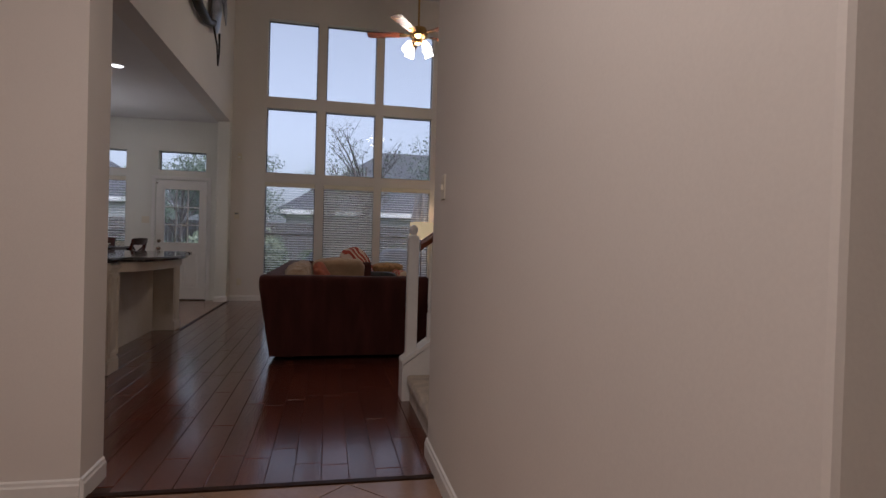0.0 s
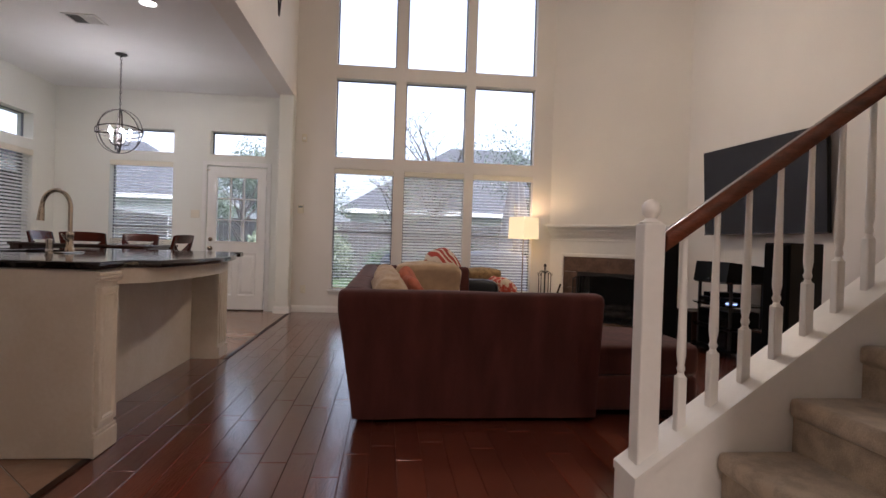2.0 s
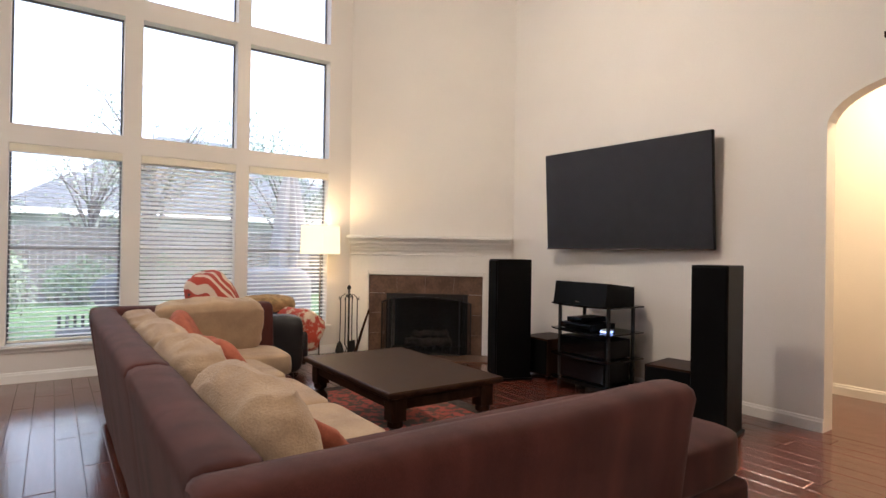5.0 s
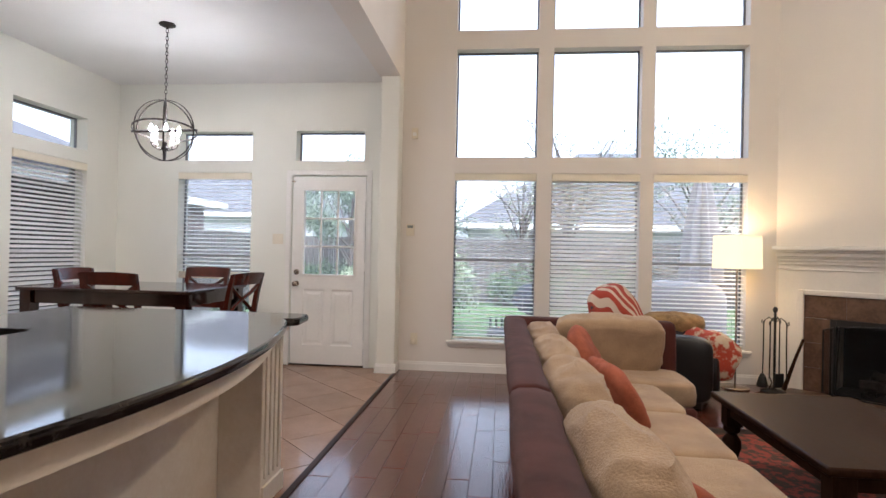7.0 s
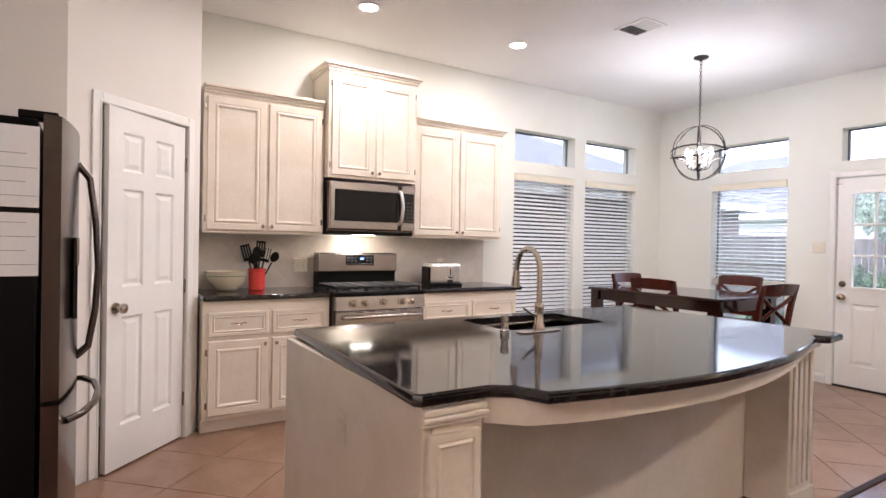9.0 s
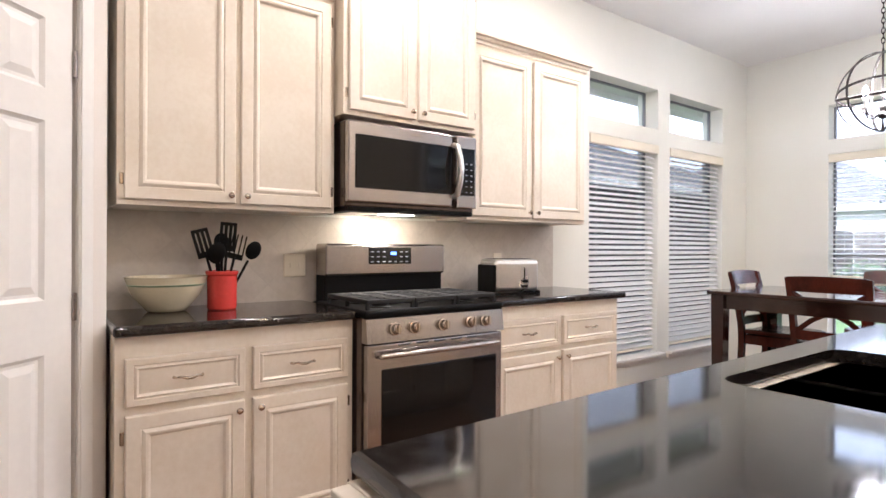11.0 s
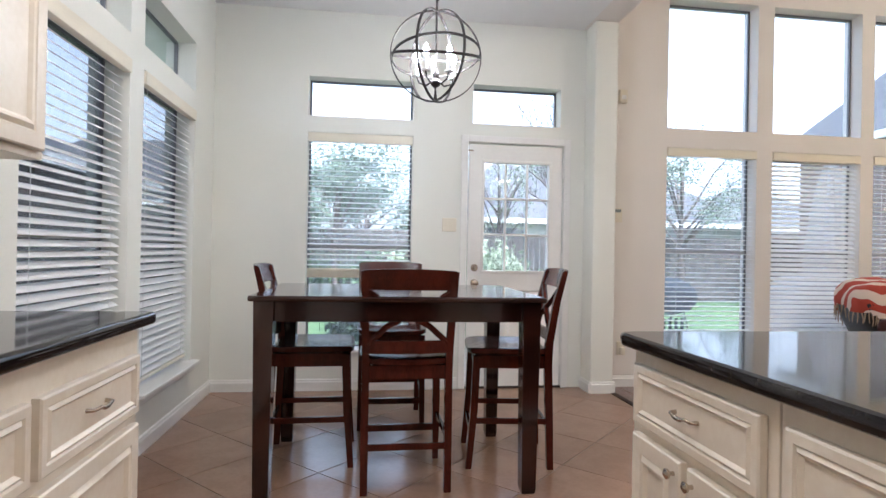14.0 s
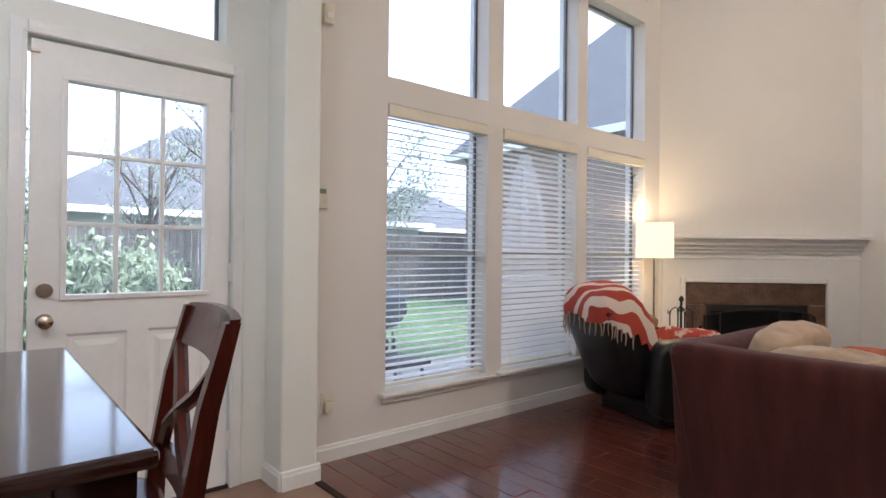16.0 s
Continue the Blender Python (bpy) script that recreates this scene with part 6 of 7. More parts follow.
def slab(bm, prof, ends):
    """A long upholstered back: prof is its cross-section, laid from end to end; ends are two frames (origin, across, along)."""
    (p0, ax0), (p1, ax1) = ends
    ln = (Vector(p1) - Vector(p0)).length
    steps = [(0.0, 0.055), (0.004, 0.03), (0.014, 0.01), (0.035, 0.0)]
    n_ = max(4, int(ln / 0.09))
    rows = [(q / ln, k) for q, k in steps] + [(0.035 / ln + (1 - 0.07 / ln) * i / n_, 0.0) for i in range(1, n_)] + [(1 - q / ln, k) for q, k in steps[::-1]]
    dm = sum(d for d, _ in prof) / len(prof)
    rs = []
    for s, pinch in rows:
        shrink = 1.0 - 0.5 * pinch
        row = []
        for d, z in prof:
            p = Vector(p0).lerp(Vector(p1), s) + Vector(ax0) * (d + (dm - d) * 3.5 * pinch)
            w = noise.noise(p * 2.3 + Vector((0, 0, z))) * 0.008
            row.append(bm.verts.new((p.x + w, p.y + w, z * (shrink if z > 0.6 else 1) + w * 0.5)))
        rs.append(row)
    return skin(bm, rs)


# cross-section from the outside: leaning out towards the top, round over the crest
BACK = [(0.10, 0.04), (0.05, 0.40), (0.012, 0.68), (0.0, 0.735), (0.01, 0.762), (0.035, 0.775), (0.10, 0.778), (0.15, 0.765), (0.175, 0.72), (0.20, 0.40), (0.21, 0.04)]
part("back", slab(B(), BACK, (((-0.375, 6.56, 0), (1, 0, 0)), ((-0.375, 7.69, 0), (1, 0, 0)))), SUEDE, sofa, "brown outer back", 50)
part("back", slab(B(), BACK, (((-0.37, 7.70, 0), (1, 0, 0)), ((-0.375, 9.98, 0), (1, 0, 0)))), SUEDE, sofa, "brown outer back", 50)
bm = slab(B(), BACK, (((-0.378, 6.42, 0), (0, 1, 0)), ((1.145, 6.44, 0), (0, 1, 0))))
for v in bm.verts:
    # the outer end leans out towards the top, as the side does
    v.co.x += 0.10 * max(0, 1 - v.co.z / 0.66) * min(1, max(0, (0.2 - v.co.x) / 0.5))
part("back", bm, SUEDE, sofa, "brown chaise back", 50)
bm = slab(B(), BACK, (((-0.37, 9.99, 0), (0, -1, 0)), ((0.86, 9.99, 0), (0, -1, 0))))
for v in bm.verts:
    v.co.x += 0.10 * max(0, 1 - v.co.z / 0.68) * min(1, max(0, (0.2 - v.co.x) / 0.5))
part("back", bm, SUEDE, sofa, "brown end back", 50)
bm = B()
box(bm, -0.25, 0.56, 7.35, 9.30, 0.06, 0.29, 0.02)
part("seat_base", bm, SUEDE, sofa, "", 50)
part("seat_base", box(B(), -0.25, 0.84, 9.31, 9.86, 0.06, 0.29, 0.02), SUEDE, sofa, "", 50)
part("chaise_base", box(B(), -0.22, 1.82, 6.60, 7.40, 0.06, 0.27, 0.03, 3), SUEDE, sofa, "", 50)
part("chaise_cushion", cushion(B(), (0.865, 7.05, 0.36), (1.03, 0.43, 0.10), None, 0.22, n=26, rough=0.010), SUEDE, sofa, "brown chaise cushion", 60)
for i, (x0, x1, y0, y1) in enumerate(((-0.16, 0.60, 7.42, 8.05), (-0.16, 0.60, 8.06, 8.70), (-0.16, 0.60, 8.71, 9.33), (-0.16, 0.86, 9.34, 9.86))):
    part("seat_cushion", cushion(B(), ((x0 + x1) / 2, (y0 + y1) / 2, 0.365), ((x1 - x0) / 2, (y1 - y0) / 2, 0.085), None, 0.25, n=20, rough=0.012, seed=i * 3.1), TANFAB, sofa, "tan seat cushion", 60)
for i, (x, y, h_, tl, ln) in enumerate(((-0.115, 9.38, 0.20, 2, -4), (-0.105, 8.66, 0.205, 5, -4), (-0.10, 7.94, 0.215, 6, -4), (-0.095, 7.12, 0.22, 7, -4))):
    turn = Euler((radians(tl * 0.5), radians(ln), radians(tl))).to_matrix().to_4x4()
    bm = cushion(B(), (x, y, 0.425 + h_ * 0.86), (0.12, 0.34, h_), turn, 0.76, folds=0.018, n=44, rough=0.012, seed=i * 7.7)
    part("back_cushion", bm, TANFAB, sofa, "plump tan back cushion", 60)
bm = cushion(B(), (0.37, 9.74, 0.63), (0.37, 0.10, 0.20), Euler((radians(14), 0, 0)).to_matrix().to_4x4(), 0.42, folds=0.008, n=40, rough=0.02, seed=21)
part("back_cushion", bm, TANFAB, sofa, "wide tan back cushion", 60)
for x, y in ((-0.12, 6.66), (1.70, 6.70), (1.72, 7.32), (-0.15, 9.86), (0.78, 9.90), (0.5, 7.45)):
    part("foot", box(B(), x - 0.04, x + 0.04, y - 0.04, y + 0.04, 0.0, 0.07, 0.006), BLACKWOOD, sofa)
for i, (c, s_, e_) in enumerate((((0.14, 9.30, 0.61), (0.075, 0.20, 0.19), (0, -24, -16)), ((0.16, 8.46, 0.585), (0.055, 0.22, 0.17), (8, -30, 14)), ((0.15, 7.32, 0.53), (0.05, 0.19, 0.14), (20, -42, 28)))):
    ob = thing("throw_pillow", c, "rust red woven throw pillow on the sofa", "pillow", "rust throw pillows")
    turn = Euler([radians(q) for q in e_]).to_matrix().to_4x4()
    part("cover", cushion(B(), c, s_, turn, 0.75, folds=0.008, n=28, rough=0.018, seed=40 + i), RUST, ob, "", 60)

# ---- coffee table and rug ----
rug_mat = surface("red_patterned_rug", (0.30, 0.055, 0.035), 0.95, var=0.3, scale=17, grain=40, bump=0.25, second=(0.075, 0.045, 0.03), mixlo=0.46, mixhi=0.53)
rug_edge = surface("dark_rug_border", (0.04, 0.028, 0.022), 0.95, var=0.3, scale=12, grain=40, bump=0.2)
rg_ = thing("area_rug", (1.4, 8.75, 0), "red patterned area rug under the coffee table", "rug")
part("field", box(B(), 0.80, 1.98, 7.72, 9.80, 0.0015, 0.013, 0.003), rug_mat, rg_)
bm = B()
for a in ((0.66, 2.10, 7.60, 7.72), (0.66, 2.10, 9.80, 9.92), (0.66, 0.80, 7.72, 9.80), (1.98, 2.10, 7.72, 9.80)):
    box(bm, *a, 0.0015, 0.012, 0.003)
part("border", bm, rug_edge, rg_, "dark woven border")
ct = thing("coffee_table", (1.23, 8.53, 0.013), "dark wooden coffee table with turned legs", "coffee table")
CX0, CX1, CY_0, CY_1 = 0.84, 1.62, 7.93, 9.12
part("tabletop", box(B(), CX0, CX1, CY_0, CY_1, 0.425, 0.462, 0.01, 3), BLACKWOOD, ct, "worn dark top", 40)
bm = B()
for a in ((CX0 + 0.06, CX1 - 0.06, CY_0 + 0.06, CY_0 + 0.085), (CX0 + 0.06, CX1 - 0.06, CY_1 - 0.085, CY_1 - 0.06), (CX0 + 0.06, CX0 + 0.085, CY_0 + 0.085, CY_1 - 0.085), (CX1 - 0.085, CX1 - 0.06, CY_0 + 0.085, CY_1 - 0.085)):
    box(bm, *a, 0.35, 0.426, 0.004)
part("apron", bm, BLACKWOOD, ct)
for x in (CX0 + 0.09, CX1 - 0.09):
    for y in (CY_0 + 0.09, CY_1 - 0.09):
        bm = box(B(), x - 0.045, x + 0.045, y - 0.045, y + 0.045, 0.29, 0.425, 0.005)
        lathe(bm, (x, y, 0.0), [(0.03, 0.0135), (0.042, 0.03), (0.04, 0.05), (0.022, 0.07), (0.03, 0.10), (0.052, 0.17), (0.05, 0.21), (0.025, 0.245), (0.045, 0.262), (0.045, 0.292)], 18)
        part("leg", bm, BLACKWOOD, ct, "turned leg", 40)

# ---- recliner with its throw ----
rc = thing("recliner", (0.98, 10.90, 0), "black leather recliner turned towards the television", "recliner", turn=-20)
# local: facing +x, about 0.86 wide
m_ = Euler((0, radians(-24), 0)).to_matrix().to_4x4()
part("backrest", cushion(B(), (-0.27, 0, 0.57), (0.18, 0.31, 0.40), m_, 0.5, n=24, rough=0.012, seed=3), LEATHER, rc, "padded leather back", 60, local=True)
part("seat_cushion", cushion(B(), (0.10, 0, 0.40), (0.38, 0.28, 0.10), None, 0.4, n=20, rough=0.01, seed=5), LEATHER, rc, "", 60, local=True)
for sgn in (-1, 1):
    part("arm", cushion(B(), (0.14, sgn * 0.36, 0.33), (0.36, 0.10, 0.27), None, 0.35, n=20, rough=0.01, seed=6 + sgn), LEATHER, rc, "padded leather arm", 60, local=True)
part("footrest", cushion(B(), (0.49, 0, 0.26), (0.06, 0.28, 0.17), None, 0.4, n=16, rough=0.008, seed=9), LEATHER, rc, "", 60, local=True)
part("base", box(B(), -0.12, 0.42, -0.34, 0.34, 0.0, 0.14, 0.02), LEATHER, rc, local=True)
throw_mat = bpy.data.materials.new("red_zebra_throw")
throw_mat.use_nodes = True
nt = throw_mat.node_tree
wv, tc, cr_ = nt.nodes.new("ShaderNodeTexWave"), nt.nodes.new("ShaderNodeTexCoord"), nt.nodes.new("ShaderNodeValToRGB")
wv.wave_type, wv.bands_direction = "BANDS", "DIAGONAL"
wv.inputs["Scale"].default_value, wv.inputs["Distortion"].default_value, wv.inputs["Detail"].default_value, wv.inputs["Detail Scale"].default_value = 3.4, 6.0, 0.6, 1.2
cr_.color_ramp.elements[0].position, cr_.color_ramp.elements[0].color = 0.60, (0.40, 0.055, 0.032, 1)
cr_.color_ramp.elements[1].position, cr_.color_ramp.elements[1].color = 0.66, (0.72, 0.58, 0.46, 1)
nt.links.new(tc.outputs["Object"], wv.inputs["Vector"])
nt.links.new(wv.outputs["Fac"], cr_.inputs[0])
nt.links.new(cr_.outputs[0], nt.nodes["Principled BSDF"].inputs["Base Color"])
nt.nodes["Principled BSDF"].inputs["Roughness"].default_value = 0.95
th = thing("throw_blanket", (0.717, 10.996, 0.86), "rust red throw with pale wavy stripes over the recliner", "blanket", turn=-20)
bm = cushion(B(), (0, 0, 0), (0.205, 0.335, 0.425), None, 0.62, n=40, rough=0.016, seed=3)
# the cloth covers the top, hangs low over the front and leaves the lower back bare
gone = [v for v in bm.verts if v.co.z < 0.26 - 0.62 * (v.co.x / 0.205 + 1) / 2 + 0.03 * math.sin(v.co.y * 17)]
bmesh.ops.delete(bm, geom=gone, context="VERTS")
for v in bm.verts:
    v.co += v.co.normalized() * 0.012 * math.sin(v.co.y * 21 + v.co.x * 13)
hem = [v.co.copy() for v in bm.verts if v.is_boundary and v.co.x < -0.02]
bmesh.ops.solidify(bm, geom=bm.faces[:], thickness=0.008)
lay = Matrix.Translation((0.01, 0, -0.29)) @ m_
bm.transform(lay)
part("cloth", bm, throw_mat, th, "", 80, local=True)
fr_ = mesh_of("tassel", tube(B(), [(0, 0, 0), (0.004, 0.002, -0.04), (-0.002, 0, -0.085)], [0.006, 0.005, 0.003], 6), TANFAB, 60)
for i, p in enumerate(hem[::2]):
    piece("tassel", fr_, th, Matrix.Translation(lay @ p) @ Euler((0.1 * math.sin(i * 5), 0.1 * math.cos(i * 3), i)).to_matrix().to_4x4())
pl_ = thing("throw_pillow", (1.25, 11.20, 0.62), "tan fur pillow on the recliner's arm", "pillow")
part("cover", cushion(B(), (1.25, 11.20, 0.625), (0.27, 0.13, 0.085), Euler((0.2, 0, -0.35)).to_matrix().to_4x4(), 0.6, n=20, rough=0.03, seed=60), surface("gold_tan_fur", (0.42, 0.27, 0.12), 0.95, var=0.2, scale=20, grain=160, bump=0.4), pl_, "", 60)
th2 = thing("floral_throw", (1.42, 10.91, 0.50), "red and cream floral throw on the recliner's seat", "blanket")
part("cloth", cushion(B(), (1.42, 10.80, 0.40), (0.16, 0.30, 0.20), Euler((0, 0.3, 0.15)).to_matrix().to_4x4(), 0.5, n=24, rough=0.03, seed=71), surface("floral_cloth", (0.48, 0.07, 0.04), 0.95, var=0.2, scale=9, grain=24, bump=0.2, second=(0.66, 0.52, 0.36), mixlo=0.50, mixhi=0.56), th2, "", 60)

# ---- small things on the walls ----
def wall_box(name, m, w, h, d, label, cat, extra=None):
    ob = new(name)
    ob.matrix_world = m
    HOME[ob.name] = m.copy()
    tagged(ob, label, cat)
    part("case", box(B(), -w / 2, w / 2, -h / 2, h / 2, 0, d, 0.006, 2), PLATE, ob, "", 40, local=True)
    if extra:
        extra(ob)
    return ob


def at_n(x, z):
    return Matrix(((1, 0, 0, x), (0, 0, -1, YN - 0.0005), (0, 1, 0, z), (0, 0, 0, 1)))


def keys(ob):
    part("display", box(B(), -0.03, 0.03, 0.022, 0.048, 0.0245, 0.0262), surface("grey_display", (0.22, 0.25, 0.24), 0.3, var=0.02, bump=0), ob, "grey display", local=True)
    for i in range(3):
        for j in range(3):
            part("key", box(B(), -0.028 + 0.02 * i, -0.014 + 0.02 * i, -0.045 + 0.02 * j, -0.032 + 0.02 * j, 0.0245, 0.0268, 0.001, 1), PLATE, ob, local=True)


wall_box("alarm_keypad", at_n(-1.36, 1.475), 0.085, 0.125, 0.025, "white alarm keypad beside the windows", "alarm keypad", keys)
wall_box("motion_sensor", at_n(-1.33, 2.495), 0.065, 0.11, 0.045, "white alarm sensor high beside the windows", "alarm sensor", lambda ob: part("lens", box(B(), -0.02, 0.02, -0.03, 0.005, 0.044, 0.052, 0.004), FROST, ob, local=True))
switch_plate(at_n(-1.30, 0.33), 0.075, 0.118, 1, "almond outlet with a white plug-in by the windows", outlet=True)
wall_box("plug_in", Matrix.Translation((0, -0.008, -0.02)) @ at_n(-1.30, 0.33), 0.045, 0.06, 0.035, "white plug-in adaptor in the outlet", "adaptor")

# crucifix over the arch, a plain shape
bm = box(B(), 3.715, XE - 0.001, 6.615, 6.655, 2.415, 2.82, 0.004)
box(bm, 3.7145, XE - 0.0015, 6.54, 6.73, 2.60, 2.64, 0.004)
box(bm, 3.700, 3.7155, 6.622, 6.648, 2.50, 2.67, 0.008)
tagged(part("crucifix", bm, BLACKWOOD), "dark wooden crucifix above the arched opening", "crucifix")

# crane sculpture on the high wall, a plain shape
bm = B()
tube(bm, [(-1.40, 7.6, 4.35), (-1.39, 8.05, 4.02), (-1.38, 8.5, 3.86), (-1.38, 8.95, 3.86), (-1.39, 9.35, 3.98), (-1.40, 9.6, 4.15)], [0.02, 0.05, 0.06, 0.055, 0.05, 0.03], 10)
tube(bm, [(-1.38, 9.30, 3.98), (-1.37, 9.55, 3.75), (-1.375, 9.65, 3.50)], [0.016, 0.012, 0.008], 8)
tube(bm, [(-1.38, 9.75, 3.98), (-1.37, 9.72, 3.75), (-1.375, 9.67, 3.50)], [0.016, 0.012, 0.008], 8)
crane = part("crane_sculpture", bm, BRONZE, smooth=50)
tagged(crane, "dark metal crane sculpture on the high wall", "wall sculpture")
bm = cushion(B(), (-1.385, 9.55, 4.22), (0.05, 0.20, 0.34), Euler((radians(-18), 0, 0)).to_matrix().to_4x4(), 0.9, n=16, rough=0.01)
tube(bm, [(-1.38, 9.75, 4.45), (-1.37, 9.98, 4.60), (-1.37, 10.10, 4.42), (-1.37, 10.16, 4.25)], [0.05, 0.04, 0.03, 0.008], 8)
tagged(part("crane_sculpture", bm, surface("pale_pewter", (0.42, 0.44, 0.50), 0.4, 0.5, var=0.2, scale=6, bump=0.05), smooth=60), "pale metal crane body mounted on the high wall", "wall sculpture")

# ceiling fan
FX, FY, FZ = 1.27, 8.4, 3.74
fan = thing("ceiling_fan", (FX, FY, CEIL_L), "brass ceiling fan with wooden blades and lit lamps", "ceiling fan")
BRASS = surface("polished_brass", (0.62, 0.40, 0.16), 0.2, 1.0, var=0.05, bump=0)
part("canopy", lathe(B(), (0, 0, 0), [(0.07, -0.001), (0.07, -0.02), (0.04, -0.06), (0.014, -0.08)], 24), BRASS, fan, "", 40, local=True)
dz = FZ - CEIL_L
part("downrod", cyl(B(), (0, 0, -0.06), (0, 0, dz + 0.10), 0.013, n=12), BRASS, fan, "", 40, local=True)
part("motor", lathe(B(), (0, 0, dz), [(0.02, 0.12), (0.10, 0.09), (0.12, 0.03), (0.115, -0.02), (0.06, -0.05), (0.05, -0.10), (0.02, -0.12)], 28), BRASS, fan, "", 40, local=True)
for i in range(5):
    a = 2 * math.pi * i / 5 + 0.35
    mm = Matrix.Rotation(a, 4, "Z") @ Matrix.Translation((0, 0, dz + 0.01)) @ Matrix.Rotation(radians(10), 4, "X")
    bm = prism(B(), [(0.17, -0.05), (0.62, -0.068), (0.66, -0.05), (0.66, 0.05), (0.62, 0.068), (0.17, 0.05)], -0.004, 0.004)
    bm.transform(mm)
    bl = part("blade", bm, RAILWOOD, fan, "dark wooden blade", local=True)
    bm = prism(B(), [(0.09, -0.02), (0.24, -0.04), (0.24, 0.04), (0.09, 0.02)], -0.009, -0.0045)
    bm.transform(mm)
    part("blade_iron", bm, BRASS, bl, local=True)
for i in range(4):
    a = math.pi / 2 * i + 0.5
    c, s_ = math.cos(a), math.sin(a)
    arm = part("lamp_arm", tube(B(), [(0.04 * c, 0.04 * s_, dz - 0.08), (0.10 * c, 0.10 * s_, dz - 0.09), (0.13 * c, 0.13 * s_, dz - 0.12)], 0.009, 8), BRASS, fan, "", 40, local=True)
    part("glass_shade", tube(B(), [(0.13 * c, 0.13 * s_, dz - 0.11), (0.15 * c, 0.15 * s_, dz - 0.15), (0.175 * c, 0.175 * s_, dz - 0.20), (0.19 * c, 0.19 * s_, dz - 0.23)], [0.025, 0.045, 0.055, 0.062], 16), BULB, arm, "lit frosted glass shade", 50, local=True)
lamp("fan_lamp", "POINT", pose(FX, FY, FZ - 0.30), FANL, (1.0, 0.80, 0.55), 0.12)
# lamp of the side hall, and an unseen one added to brighten the entry
lamp("side_hall_lamp", "AREA", look((4.45, 6.6, CEIL_K - 0.02), (4.45, 6.601, 0)), SIDE, (1.0, 0.72, 0.38), 0.35)
hl = thing("ceiling_lamp", (4.45, 6.6, CEIL_K), "round flush ceiling lamp in the side hall", "ceiling light")
part("rim", lathe(B(), (0, 0, 0), [(0.20, -0.0005), (0.20, -0.012), (0.185, -0.014), (0.185, -0.0005)], 32), TRIM, hl, "", 40, local=True)
lamp("entry_lamp", "AREA", look((0.0, 1.6, CEIL_K - 0.02), (0.0, 1.601, 0)), ENTRY, (1.0, 0.82, 0.62), 0.4)
el = thing("ceiling_lamp", (0.0, 1.6, CEIL_K), "unseen round ceiling lamp rim added at the entry hall fill light", "ceiling light")
part("rim", lathe(B(), (0, 0, 0), [(0.22, -0.0005), (0.22, -0.012), (0.205, -0.014), (0.205, -0.0005)], 32), TRIM, el, "", 40, local=True)

# ---- outdoors ----
GRASS = surface("lawn", (0.085, 0.145, 0.042), 0.9, var=0.25, scale=1.2, grain=30, bump=0.3, second=(0.06, 0.105, 0.032))
CONC = surface("patio_concrete", (0.42, 0.40, 0.37), 0.85, var=0.08, scale=2, grain=60, bump=0.1)
ROOF = surface("grey_shingles", (0.10, 0.098, 0.105), 0.9, var=0.15, scale=2, grain=14, bump=0.2, stretch=(1, 1, 4))
SIDING = surface("pale_siding", (0.55, 0.54, 0.52), 0.7, var=0.05, scale=2, grain=20, bump=0.05)
BRICKM = surface("red_brown_brick", (0.27, 0.18, 0.145), 0.85, var=0.2, scale=8, grain=40, bump=0.15, stretch=(1, 1, 3))
FENCE = surface("weathered_fence", (0.115, 0.095, 0.08), 0.9, var=0.2, scale=4, grain=30, bump=0.15, rnd=0.15, stretch=(4, 4, 1))
DARKGL = surface("dark_window", (0.05, 0.06, 0.07), 0.1, var=0.1, bump=0)
BARK = surface("bark", (0.12, 0.09, 0.07), 0.95, var=0.2, scale=8, grain=40, bump=0.3)
CLOTH = surface("pale_outdoor_cloth", (0.55, 0.52, 0.53), 0.9, var=0.08, scale=6, grain=80, bump=0.08)
GREYCOVER = surface("grey_grill_cover", (0.10, 0.11, 0.13), 0.6, var=0.15, scale=5, grain=40, bump=0.1)

tagged(part("ground", box(B(), -300, 300, -300, 600, -0.4, -0.16), GRASS), "green lawn round the house", "lawn", kind="structure")
tagged(part("patio", box(B(), -4.95, 6.0, 11.72, 13.8, -0.155, -0.10), CONC), "pale concrete patio slab", "patio", kind="structure")

for nm, a, m in (("eave_west", (XW - 0.85, XW - 0.2, 3.0, YN + 0.85), "white soffit under the kitchen eave"), ("eave_north", (XW - 0.2, XP, YN + 0.2, YN + 0.62), "white soffit above the back door")):
    bm = box(B(), *a, 2.80, 2.86)
    if nm == "eave_west":
        box(bm, a[0] - 0.03, a[0], a[2], a[3], 2.74, 2.98)
    else:
        box(bm, a[0], a[1], a[3], a[3] + 0.03, 2.74, 2.98)
    tagged(part(nm, bm, TRIM), m, "eave", kind="structure")


def fence(name, p, q, label):
    ob = thing(name, (*p, -0.16), label, "fence", "wooden fences")
    d = Vector(q) - Vector(p)
    n_ = int(d.length / 0.15)
    a = math.degrees(math.atan2(d.y, d.x))
    bm = B()
    box(bm, 0, 0.14, -0.01, 0.01, 0, 1.8, 0.003, 1)
    data = mesh_of("picket", bm, FENCE)
    near = 300
    for i in range(min(n_, near)):
        c = Vector(p) + d * (i / n_) - Vector(p)
        piece("picket", data, ob, pose(c.x, c.y, 0, 0, 0, a))
    for z in (0.4, 1.4):
        bm = box(B(), 0, d.length, 0.011, 0.05, z, z + 0.08)
        bm.transform(Matrix.Rotation(radians(a), 4, "Z"))
        part("rail", bm, FENCE, ob, local=True)
    return ob


fence("back_fence", (-6.9, 21.5), (15.0, 21.5), "weathered wooden back fence beyond the lawn")
fence("side_fence", (-6.9, 4.0), (-6.9, 21.4), "weathered wooden side fence by the kitchen windows")


